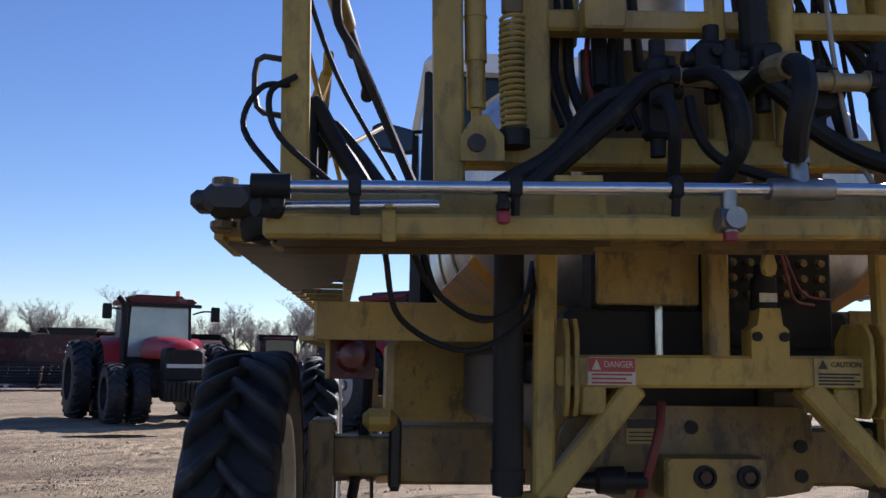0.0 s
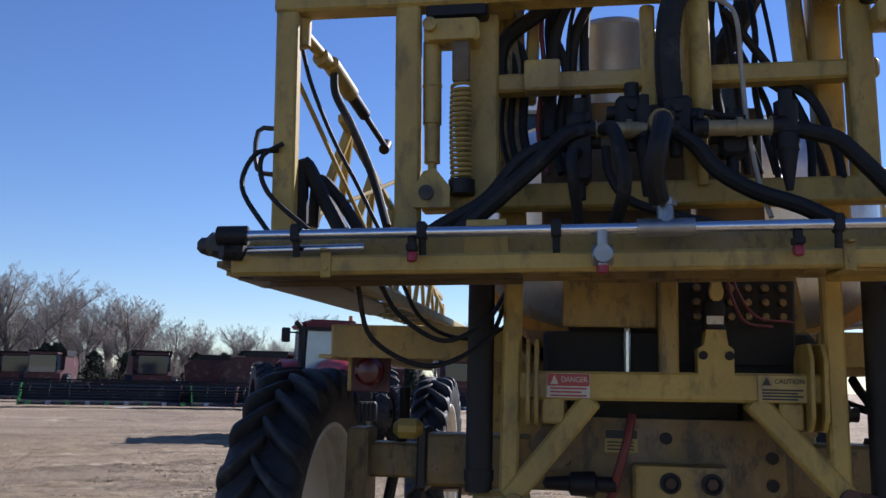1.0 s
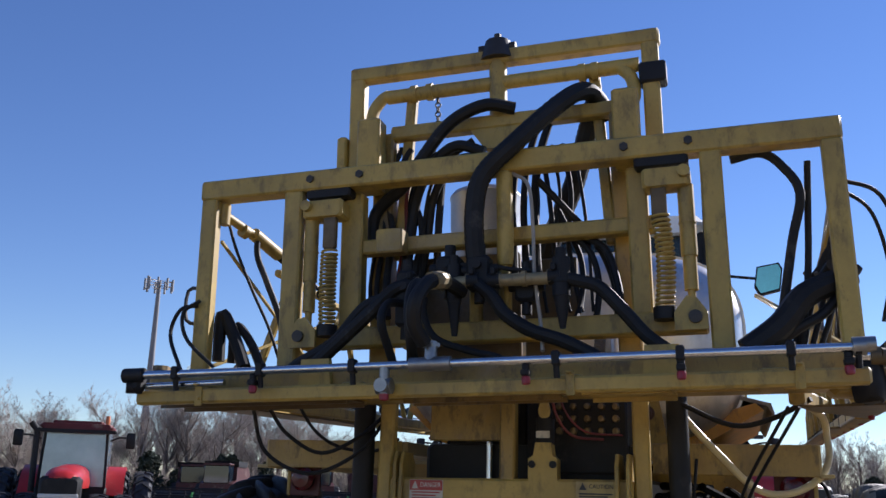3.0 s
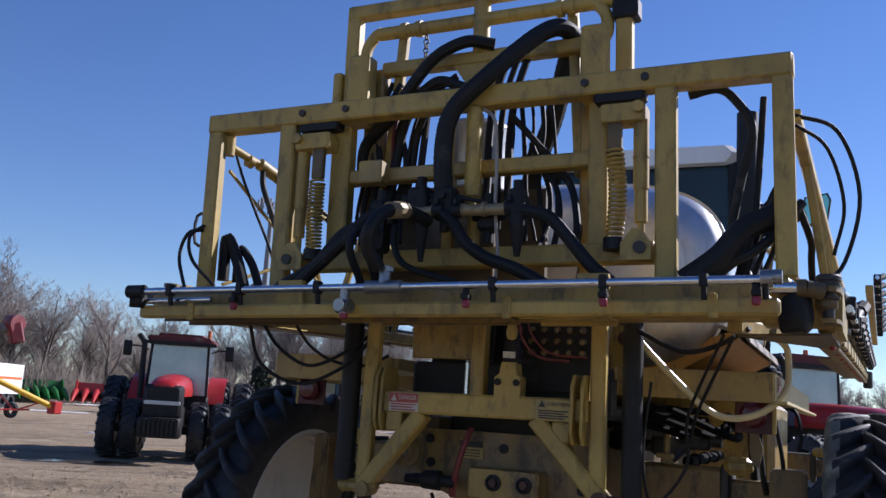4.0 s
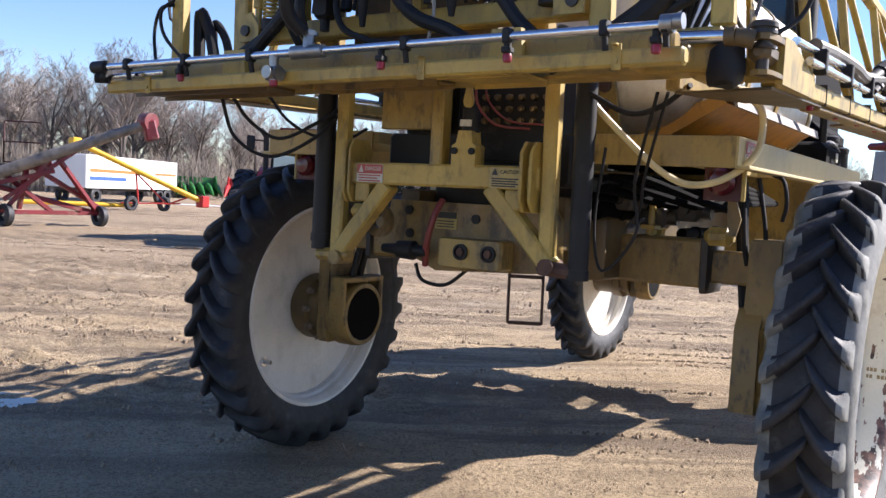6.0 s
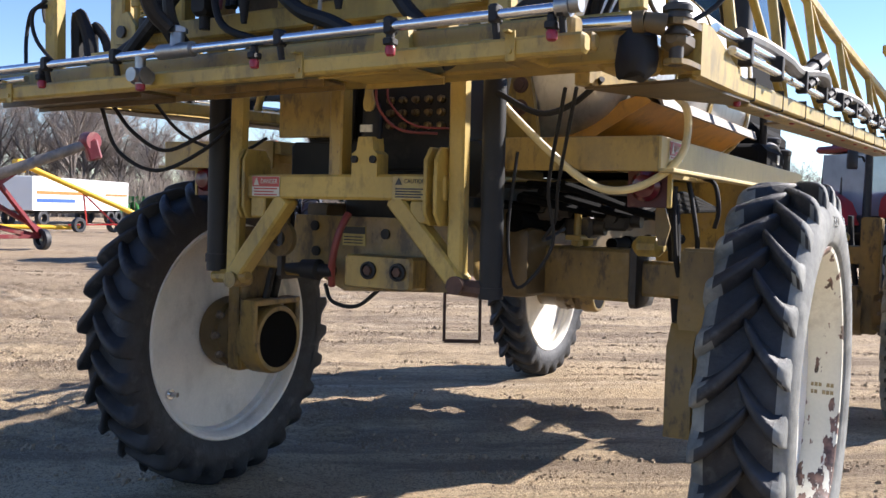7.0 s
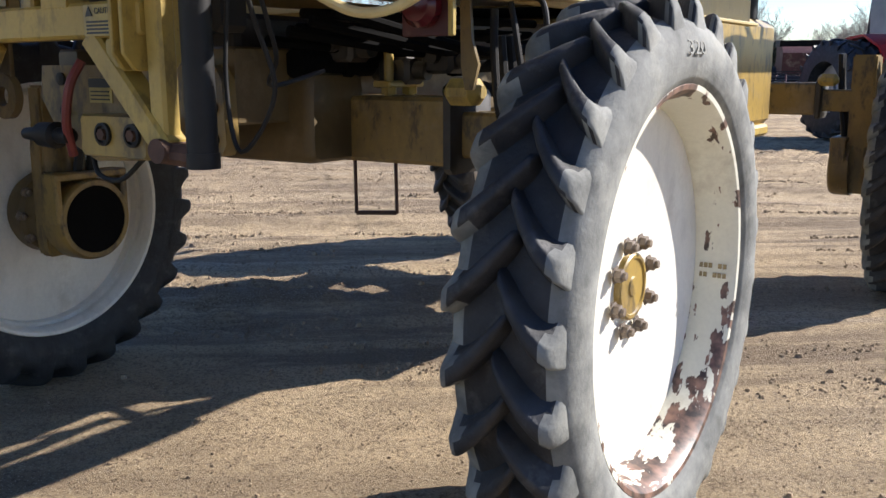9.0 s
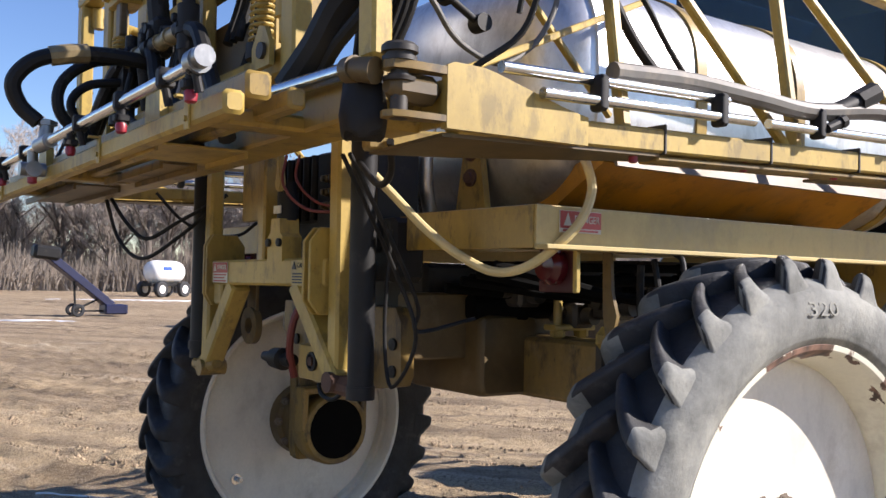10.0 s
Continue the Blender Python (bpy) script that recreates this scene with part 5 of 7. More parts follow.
rod(bm, (1.06, 2.735, 2.225), (1.47, 2.752, 2.217), 0.024, 16)
boom_part("short_pipe", bm, CHROME, "short bright steel pipe")
bm = B()
rod(bm, (-1.36, 2.43, 2.155), (-0.98, 2.43, 2.16), 0.013, 12)
boom_part("short_pipe", bm, CHROME, "thin bright steel pipe")
for x in (-1.18, -0.80, -0.41, 0.37, 0.80, 1.156, 1.36):
    bm = B()
    block(bm, (x - 0.015, 2.368, 2.172), (x + 0.015, 2.412, 2.226), 0.006)
    rod(bm, (x, 2.39, 2.175), (x, 2.40, 2.13), 0.011, 10)
    boom_part("pipe_clamp", bm, BLACK, "black pipe clamp", pipe)
for x in (-0.83, 0.26, 0.80, 1.33):
    bm = B()
    rod(bm, (x, 2.39, 2.18), (x, 2.39, 2.138), 0.014, 12)
    block(bm, (x - 0.016, 2.368, 2.140), (x + 0.016, 2.412, 2.162), 0.004)
    nb = boom_part("nozzle_body", bm, BLACK, "black nozzle body", pipe)
    bm = B()
    lathe(bm, [(2.108, 0.009), (2.112, 0.015), (2.130, 0.017), (2.140, 0.013)], "z", (x, 2.39, 0), 14)
    part("nozzle_cap", bm, PINK, nb, "red nozzle cap", TB.copy())
for x in (-1.10, 0.41, 1.18):
    bm = B()
    block(bm, (x - 0.016, 2.435, 2.072), (x + 0.016, 2.442, 2.16), 0.002)
    block(bm, (x - 0.010, 2.405, 2.150), (x + 0.010, 2.442, 2.158), 0.002)
    rod(bm, (x, 2.428, 2.10), (x, 2.436, 2.10), 0.008, 8)
    boom_part("strap_bracket", bm, BEIGE, "pale slotted strap bracket")
bm = B()
rod(bm, (-0.31, 2.39, 2.12), (-0.25, 2.39, 2.12), 0.030, 14)
rod(bm, (-0.28, 2.345, 2.12), (-0.28, 2.435, 2.12), 0.026, 14)
rod(bm, (-0.28, 2.39, 2.09), (-0.28, 2.39, 2.19), 0.020, 12)
bv = boom_part("ball_valve", bm, ZINC, "silver ball valve with a red tip")
bm = B()
lathe(bm, [(2.065, 0.010), (2.07, 0.018), (2.092, 0.018)], "z", (-0.28, 2.39, 0), 12)
part("valve_tip", bm, PINK, bv, "red valve tip", TB.copy())
bm = B()
rod(bm, (-0.18, 2.39, 2.196), (-0.02, 2.39, 2.196), 0.027, 14)
rod(bm, (-0.10, 2.39, 2.20), (-0.10, 2.40, 2.28), 0.024, 14)
rod(bm, (-0.10, 2.40, 2.26), (-0.10, 2.40, 2.275), 0.034, 6)
boom_part("feed_tee", bm, ZINC, "steel feed tee on the pipe")
# pipe end caps
bm = B()
rod(bm, (-1.42, 2.39, 2.196), (-1.33, 2.39, 2.196), 0.030, 14)
rod(bm, (-1.41, 2.39, 2.15), (-1.36, 2.43, 2.15), 0.026, 14)
block(bm, (-1.395, 2.385, 2.13), (-1.345, 2.44, 2.20), 0.015)
boom_part("pipe_elbow", bm, BLACK, "black pipe end elbow")
bm = B()
rod(bm, (1.37, 2.39, 2.205), (1.415, 2.39, 2.205), 0.026, 16)
rod(bm, (1.345, 2.39, 2.20), (1.385, 2.39, 2.20), 0.031, 12)
boom_part("pipe_cap", bm, ZINC, "grey pipe end cap")
bm = B()
rod(bm, (1.47, 2.752, 2.217), (1.53, 2.775, 2.205), 0.030, 16, 0.034)
rod(bm, (1.44, 2.75, 2.217), (1.475, 2.752, 2.217), 0.034, 16)
boom_part("pipe_elbow", bm, SHADEWORNYELLOW, "rusty pipe elbow")

# centre spray manifold in front of the lower beam
for x0, x1, z, mat, lab in ((-0.30, -0.03, 2.585, MANIFOLD, "tan manifold pipe with clamps"), (0.06, 0.31, 2.580, MANIFOLD, "tan manifold pipe with clamps")):
    bm = B()
    rod(bm, (x0, 2.74, z), (x1, 2.74, z - 0.004), 0.026, 16)
    for x in (x0 + 0.02, (x0 + x1) / 2, x1 - 0.02):
        rod(bm, (x - 0.009, 2.74, z), (x + 0.009, 2.74, z), 0.033, 16)
    pipe_m = boom_part("manifold_pipe", bm, mat, lab)
    for x in (x0, x1):
        bm = B()
        rod(bm, (x - 0.025, 2.74, z), (x + 0.025, 2.74, z), 0.034, 12)
        block(bm, (x - 0.010, 2.70, z + 0.02), (x + 0.010, 2.72, z + 0.05), 0.003)
        boom_part("hose_clamp", bm, BLACK, "black hose clamp", pipe_m)
for x, w, z1 in ((-0.115, 0.030, 2.36), (0.335, 0.038, 2.37)):
    bm = B()
    rod(bm, (x, 2.75, 2.66), (x, 2.75, 2.50), w, 16)
    rod(bm, (x, 2.75, 2.51), (x, 2.75, z1), w * 0.95, 16, 0.012)
    rod(bm, (x, 2.75, 2.65), (x, 2.75, 2.70), w * 0.6, 12)
    rod(bm, (x, 2.75, 2.555), (x, 2.75, 2.575), w * 1.15, 16)
    boom_part("strainer", bm, BLACK, "black tapered line strainer")


def hose(name, pts, r, mat=None, label="black rubber hose", ribs=0.0, steps=6):
    bm = B()
    tube(bm, pts, r, 10, steps, ribs)
    return part(name, bm, mat or RUBBERHOSE, SP, label)


hose("feed_hose", [(0.47, 3.16, 3.42), (0.44, 3.1, 3.49), (0.39, 3.0, 3.5), (0.3, 2.9, 3.41), (0.12, 2.78, 3.19), (-0.01, 2.76, 3.05), (-0.045, 2.76, 2.9), (-0.04, 2.77, 2.71), (-0.02, 2.79, 2.58)], 0.041, label="thick ribbed black feed hose", ribs=0.05, steps=14)
hose("feed_hose", [(0.42, 3.15, 3.5), (0.37, 3.2, 3.36), (0.29, 3.3, 3.16), (0.18, 3.4, 2.97), (0.1, 3.5, 2.8)], 0.048, label="thick ribbed black feed hose", ribs=0.05, steps=14)
hose("return_hose", [(0.06, 3.05, 3.47), (-0.07, 3.0, 3.48), (-0.23, 2.98, 3.4), (-0.36, 2.98, 3.24), (-0.46, 3.0, 3.11), (-0.61, 3.05, 3.0), (-0.62, 3.06, 2.8)], 0.030)
hose("return_hose", [(-0.07, 3.0, 3.25), (-0.2, 3.0, 3.29), (-0.31, 3.02, 3.23), (-0.4, 3.05, 3.1), (-0.43, 3.05, 2.91), (-0.44, 3.0, 2.62)], 0.026)
hose("return_hose", [(-0.02, 3.03, 3.22), (-0.18, 3.03, 3.24), (-0.27, 3.05, 3.18), (-0.34, 3.08, 3.05), (-0.36, 3.08, 2.86), (-0.38, 3.02, 2.60)], 0.020)
hose("return_hose", [(-0.15, 3.1, 3.35), (-0.28, 3.1, 3.25), (-0.31, 3.1, 3.0), (-0.30, 3.05, 2.7)], 0.018)
hose("boom_hose", [(-0.30, 2.74, 2.58), (-0.38, 2.72, 2.555), (-0.47, 2.7, 2.46), (-0.61, 2.69, 2.33), (-0.72, 2.69, 2.23), (-0.80, 2.69, 2.14)], 0.030, label="thick black boom hose")
hose("boom_hose", [(-0.03, 2.74, 2.58), (0.04, 2.73, 2.52), (0.10, 2.72, 2.44), (0.21, 2.70, 2.365), (0.36, 2.69, 2.31), (0.52, 2.69, 2.22), (0.60, 2.69, 2.13)], 0.028, label="thick black boom hose")
hose("boom_hose", [(0.34, 2.75, 2.58), (0.40, 2.74, 2.565), (0.48, 2.73, 2.535), (0.57, 2.72, 2.44), (0.66, 2.71, 2.335), (0.76, 2.69, 2.25), (0.84, 2.69, 2.14)], 0.028, label="thick black boom hose")
hose("section_hose", [(-0.25, 2.74, 2.52), (-0.24, 2.72, 2.43), (-0.18, 2.71, 2.34), (-0.03, 2.70, 2.285), (0.10, 2.69, 2.25), (0.22, 2.69, 2.16)], 0.015, label="black section hose")
hose("section_hose", [(-0.10, 2.76, 2.66), (0.02, 2.76, 2.65), (0.12, 2.76, 2.63), (0.20, 2.76, 2.62)], 0.010, label="thin black section hose")
hose("section_hose", [(0.28, 3.02, 2.86), (0.40, 3.0, 2.76), (0.45, 2.95, 2.60), (0.44, 2.9, 2.42)], 0.014, label="black section hose")
hose("section_hose", [(0.34, 3.02, 2.84), (0.47, 3.0, 2.76), (0.53, 2.95, 2.58), (0.54, 2.9, 2.44)], 0.017, label="black section hose")
hose("boom_hose", [(-0.09, 2.74, 2.54), (-0.10, 2.60, 2.545), (-0.10, 2.47, 2.53), (-0.11, 2.35, 2.49), (-0.13, 2.285, 2.41), (-0.14, 2.31, 2.33), (-0.12, 2.37, 2.27)], 0.029, label="black rubber hose arching out to the feed tee")
hose("hose_sleeve", [(-0.10, 2.53, 2.54), (-0.10, 2.47, 2.53), (-0.108, 2.40, 2.512)], 0.036, MANIFOLD, "tan woven sleeve round the hose")
hose("boom_hose", [(-0.26, 2.74, 2.58), (-0.24, 2.58, 2.54), (-0.22, 2.47, 2.44), (-0.21, 2.47, 2.32), (-0.24, 2.60, 2.22), (-0.27, 2.67, 2.14)], 0.022)
hose("boom_hose", [(-0.34, 2.74, 2.50), (-0.36, 2.60, 2.47), (-0.36, 2.54, 2.38), (-0.34, 2.62, 2.25), (-0.33, 2.68, 2.14)], 0.018)
hose("boom_hose", [(-0.30, 2.76, 2.55), (-0.50, 2.74, 2.50), (-0.64, 2.72, 2.34), (-0.80, 2.70, 2.24), (-0.92, 2.70, 2.14)], 0.026)
for x, r in ((0.045, 0.020), (0.10, 0.016), (0.15, 0.019)):
    hose("hanging_hose", [(x + 0.06, 3.10, 3.40), (x + 0.01, 3.10, 3.22), (x - 0.005, 3.09, 3.0), (x + 0.01, 3.06, 2.80), (x + 0.03, 3.0, 2.62)], r, label="black hose hanging inside the frame")
hose("pale_hose", [(0.1, 2.85, 3.08), (0.18, 2.8, 3.0), (0.2, 2.8, 2.8), (0.21, 2.78, 2.61), (0.24, 2.76, 2.4), (0.26, 2.7, 2.28)], 0.008, PALEHOSE, "thin pale hose")
hose("control_hose", [(0.18, 3.0, 3.09), (0.29, 3.05, 2.97), (0.43, 3.1, 2.8), (0.50, 3.08, 2.62), (0.52, 3.0, 2.45)], 0.016)
hose("control_hose", [(0.25, 3.1, 2.98), (0.35, 3.1, 2.75), (0.36, 3.05, 2.55), (0.34, 2.9, 2.40)], 0.013)
hose("control_hose", [(-1.37, 3.0, 3.0), (-1.34, 3.05, 2.86), (-1.26, 3.1, 2.66), (-1.16, 3.1, 2.48), (-1.06, 3.05, 2.30)], 0.008)
hose("control_hose", [(-1.27, 3.12, 2.94), (-1.26, 3.12, 2.84), (-1.19, 3.1, 2.71), (-1.10, 3.1, 2.51), (-1.02, 3.0, 2.30)], 0.016)
hose("control_hose", [(-1.38, 2.82, 2.54), (-1.46, 2.8, 2.52), (-1.5, 2.8, 2.4), (-1.36, 2.7, 2.22)], 0.009)
hose("control_hose", [(-1.36, 2.80, 2.56), (-1.43, 2.78, 2.50), (-1.40, 2.78, 2.38), (-1.25, 2.78, 2.25)], 0.009)
hose("control_hose", [(-1.33, 2.95, 2.3), (-1.33, 2.95, 2.52), (-1.26, 2.95, 2.42), (-1.16, 2.9, 2.26)], 0.030, label="thick black hose loop")
hose("control_hose", [(-1.30, 3.02, 2.3), (-1.28, 3.0, 2.47), (-1.20, 3.0, 2.4), (-1.1, 2.95, 2.26)], 0.022)
hose("control_hose", [(1.0, 2.95, 3.10), (1.12, 2.95, 3.12), (1.2, 2.93, 3.05), (1.26, 2.93, 2.93), (1.22, 2.95, 2.74), (1.17, 2.95, 2.47), (1.13, 2.95, 2.26)], 0.019)
hose("control_hose", [(1.30, 2.98, 3.08), (1.29, 2.98, 2.9), (1.27, 2.98, 2.6), (1.22, 2.95, 2.28)], 0.014)
hose("control_hose", [(1.42, 3.0, 3.0), (1.58, 3.1, 2.95), (1.66, 3.2, 2.7), (1.60, 3.2, 2.42), (1.50, 3.1, 2.30)], 0.009)
hose("control_hose", [(1.42, 3.0, 2.96), (1.54, 3.1, 2.88), (1.60, 3.2, 2.66), (1.56, 3.2, 2.45)], 0.008)
hose("boom_hose", [(1.02, 2.80, 2.28), (1.15, 2.82, 2.38), (1.25, 2.85, 2.50), (1.42, 2.92, 2.58)], 0.05, label="bundle of black boom hoses")
hose("boom_hose", [(1.08, 2.84, 2.26), (1.20, 2.84, 2.36), (1.32, 2.86, 2.44), (1.45, 2.95, 2.62)], 0.02)
hose("droop_hose", [(-1.1, 2.9, 2.08), (-1.05, 2.95, 1.89), (-0.85, 3.0, 1.8), (-0.66, 3.1, 1.90), (-0.60, 3.25, 2.05)], 0.009, label="drooping black hose")
hose("droop_hose", [(-1.02, 2.9, 2.08), (-0.95, 2.95, 1.97), (-0.80, 3.0, 1.89), (-0.66, 3.1, 1.97), (-0.60, 3.3, 2.1)], 0.009, label="drooping black hose")
hose("droop_hose", [(-0.98, 3.1, 2.12), (-0.93, 3.2, 2.0), (-0.84, 3.3, 1.93), (-0.70, 3.4, 1.92), (-0.60, 3.45, 1.98)], 0.008, label="thin drooping black hose")
hose("drain_hose", [(0.735, 3.25, 2.10), (0.80, 3.30, 2.02), (0.92, 3.37, 1.892), (1.0, 3.45, 1.81), (1.09, 3.51, 1.764), (1.20, 3.54, 1.775), (1.30, 3.575, 1.835), (1.350, 3.64, 1.92), (1.352, 3.69, 2.02), (1.342, 3.68, 2.10), (1.29, 3.70, 2.15)], 0.0155, HOSE_CLEAR, "yellowed clear drain hose hanging in a loop", steps=10)
hose("cable", [(1.16, 2.9, 2.08), (0.98, 3.2, 1.76), (0.96, 3.3, 1.54), (0.82, 3.3, 1.37), (0.77, 3.3, 1.57), (0.80, 3.3, 1.9)], 0.007, label="black hanging cable")
hose("cable", [(1.20, 2.9, 2.08), (1.02, 3.2, 1.78), (0.97, 3.3, 1.64), (0.90, 3.35, 1.56), (0.88, 3.6, 1.60)], 0.007, label="black hanging cable")
hose("cable", [(0.75, 3.2, 2.12), (0.95, 3.15, 2.03), (1.10, 3.1, 2.05), (1.25, 3.0, 2.12)], 0.011, label="black hanging cable")


hose("hanging_hose", [(1.40, 3.60, 2.75), (1.45, 3.67, 2.603), (1.45, 3.734, 2.527), (1.45, 3.813, 2.451), (1.46, 3.92, 2.36)], 0.017)
hose("hanging_hose", [(1.40, 3.70, 2.80), (1.45, 3.809, 2.63), (1.45, 3.891, 2.537), (1.45, 3.961, 2.465), (1.46, 4.06, 2.36)], 0.010)
hose("hanging_hose", [(1.30, 3.0, 2.62), (1.35, 3.063, 2.509), (1.35, 3.133, 2.426), (1.35, 3.215, 2.383), (1.36, 3.30, 2.365), (1.35, 3.396, 2.412), (1.35, 3.473, 2.485), (1.35, 3.53, 2.60), (1.30, 3.56, 2.75)], 0.009, GREYHOSE, "thin grey cable loop")
for x, y, z, h, w in ((-0.335, 2.76, 2.52, 0.24, 0.040), (-0.02, 2.77, 2.62, 0.15, 0.050), (-0.16, 2.80, 2.64, 0.13, 0.055), (0.17, 2.82, 2.56, 0.12, 0.045)):
    bm = B()
    block(bm, (x - w, y - 0.04, z - h / 2), (x + w, y + 0.04, z + h / 2), 0.014)
    rod(bm, (x, y, z + h / 2 - 0.01), (x, y, z + h / 2 + 0.05), 0.024, 14)
    rod(bm, (x - w - 0.03, y, z + h * 0.1), (x + w + 0.03, y, z + h * 0.1), 0.024, 14)
    rod(bm, (x, y - 0.06, z + h * 0.2), (x, y, z + h * 0.2), 0.018, 12)
    rod(bm, (x, y, z - h / 2 - 0.05), (x, y, z - h / 2 + 0.01), 0.022, 14)
    part("valve_body", bm, BLACK, SP, "black plastic section valve")
for k in range(7):
    x = -0.60 + k * 0.042 + 0.01 * math.sin(k * 5.0)
    hose("wiring", [(x + 0.05, 3.12, 3.36 - 0.01 * k), (x - 0.02 * (k % 3), 3.08, 3.1), (x + 0.02 * math.sin(k * 3), 3.06, 2.9), (x - 0.01, 3.02, 2.66), (x + 0.03, 2.95, 2.48)], 0.009 + 0.004 * (k % 3), REDHOSE if k == 3 else None, "thin dangling cable")
for k in range(5):
    x = 0.16 + k * 0.05
    hose("wiring", [(x - 0.04, 3.12, 3.30), (x, 3.10, 3.05), (x + 0.03 * math.sin(k * 2), 3.08, 2.8), (x + 0.05, 3.05, 2.5)], 0.008 + 0.004 * (k % 2), None, "thin dangling cable")
for k in range(4):
    hose("wiring", [(1.20 + k * 0.03, 2.95, 2.30), (1.24 + k * 0.04, 3.0, 2.50), (1.30 + k * 0.03, 3.02, 2.62 + 0.05 * k), (1.40, 3.02, 2.72 + 0.06 * k)], 0.011, None, "thin black boom cable")

# folded booms, one along each side
def boom(sx):
    def X(y, out=0.0):
        return sx * (1.535 + 0.024 * (y - 3.0) + out)

    def z(y, up=0.0):
        return 2.142 + 0.027 * (y - 3.0) + up

    def at(y, out=0.0, up=0.0):
        return (X(y, out), y, z(y, up))

    def rail(p, q, w, h, name="boom_rail", mat=BEIGE, label="faded yellow boom rail", up=(0, 0, 1)):
        bm = B()
        beam(bm, p, q, w, h, 0.007, up)
        return part(name, bm, mat, SP, label)

    END = 10.2
    rail(at(3.0), at(END), 0.065, 0.072)
    if sx > 0:
        rail(at(2.95, -0.34, -0.015), at(3.55, -0.22, -0.015), 0.06, 0.06, label="inner yellow boom rail")
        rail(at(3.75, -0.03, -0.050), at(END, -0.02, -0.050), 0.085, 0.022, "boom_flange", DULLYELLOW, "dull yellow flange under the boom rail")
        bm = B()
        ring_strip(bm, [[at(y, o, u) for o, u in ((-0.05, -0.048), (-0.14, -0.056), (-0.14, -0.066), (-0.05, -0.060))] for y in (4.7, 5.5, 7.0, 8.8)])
        part("boom_web", bm, SHADEWORNYELLOW, SP, "dark brown web under the boom")
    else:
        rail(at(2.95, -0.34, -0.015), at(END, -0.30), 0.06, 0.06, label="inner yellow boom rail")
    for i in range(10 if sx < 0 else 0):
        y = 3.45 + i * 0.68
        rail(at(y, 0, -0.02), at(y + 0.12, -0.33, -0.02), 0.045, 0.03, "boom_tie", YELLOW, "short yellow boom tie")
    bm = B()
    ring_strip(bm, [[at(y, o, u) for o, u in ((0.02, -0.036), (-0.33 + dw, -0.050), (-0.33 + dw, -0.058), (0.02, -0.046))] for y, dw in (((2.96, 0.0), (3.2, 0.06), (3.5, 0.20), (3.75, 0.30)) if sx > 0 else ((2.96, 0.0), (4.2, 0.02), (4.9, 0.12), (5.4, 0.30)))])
    part("boom_pan", bm, SHADEWORNYELLOW, SP, "dull brown plate under the boom root")
    # hinge plate
    bm = B()
    prof = ((2.945, 2.110), (2.945, 2.268), (2.965, 2.278), (3.06, 2.276), (3.10, 2.268), (3.34, 2.205), (3.42, 2.190), (3.42, 2.112))
    ring_strip(bm, [[(X(y, o), y, zz) for y, zz in prof] for o in (0.034, 0.060)])
    part("hinge_plate", bm, BEIGE, SP, "tapered yellow hinge plate")
    bm = B()
    block(bm, (min(sx * 1.30, sx * 1.47), 2.80, 2.115), (max(sx * 1.30, sx * 1.47), 2.98, 2.215), 0.02)
    part("hinge_root", bm, YELLOW, SP, "yellow hinge root on the carrier")
    for z0, z1 in ((2.244, 2.264), (2.126, 2.142)):
        bm = B()
        plate(bm, [(sx * x, y) for x, y in ((1.512, 2.82), (1.522, 2.795), (1.548, 2.785), (1.575, 2.797), (1.587, 2.83), (1.592, 2.90), (1.594, 3.02), (1.565, 3.02), (1.548, 2.92), (1.525, 2.86))], (z0, z1), "z")
        part("hinge_arm", bm, DULLYELLOW, SP, "worn yellow hinge arm bent round the pin")
    bm = B()
    block(bm, (min(sx * 1.46, sx * 1.568), 2.950, 2.118), (max(sx * 1.46, sx * 1.568), 2.964, 2.236), 0.003)
    web = part("hinge_web", bm, YELLOW, SP, "yellow web across the hinge with one bolt")
    bm = B()
    rod(bm, (sx * 1.545, 2.950, 2.205), (sx * 1.545, 2.938, 2.205), 0.012, 8)
    part("web_bolt", bm, RUSTY, web, "rusty bolt")
    bm = B()
    lathe(bm, [(2.125, 0.022), (2.215, 0.022), (2.216, 0.040), (2.226, 0.042), (2.228, 0.030), (2.234, 0.030), (2.235, 0.022), (2.264, 0.022), (2.265, 0.044), (2.276, 0.044), (2.278, 0.036), (2.286, 0.036), (2.287, 0.046), (2.302, 0.046), (2.310, 0.038), (2.312, 0.0)] if sx > 0 else [(2.125, 0.022), (2.232, 0.022), (2.233, 0.036), (2.243, 0.036), (2.246, 0.0)], "z", (sx * 1.547, 2.832, 0), 24)
    part("hinge_pin", bm, GREASE, SP, "greasy hinge pin with washers")
    if sx > 0:
        # Knuckle colour is the yellow as it looks in shade.
        bm = B()
        block(bm, (1.500, 2.80, 2.168), (1.578, 2.948, 2.240), 0.022)
        part("hinge_knuckle", bm, SHADEWORNYELLOW, SP, "yellow hinge knuckle browned as if in shade")
    else:
        bm = B()
        block(bm, (-1.60, 2.70, 2.150), (-1.44, 2.84, 2.232), 0.028)
        block(bm, (-1.625, 2.72, 2.160), (-1.57, 2.82, 2.215), 0.015)
        part("hinge_knuckle", bm, GREASE, SP, "brown greasy hinge casting")
    bm = B()
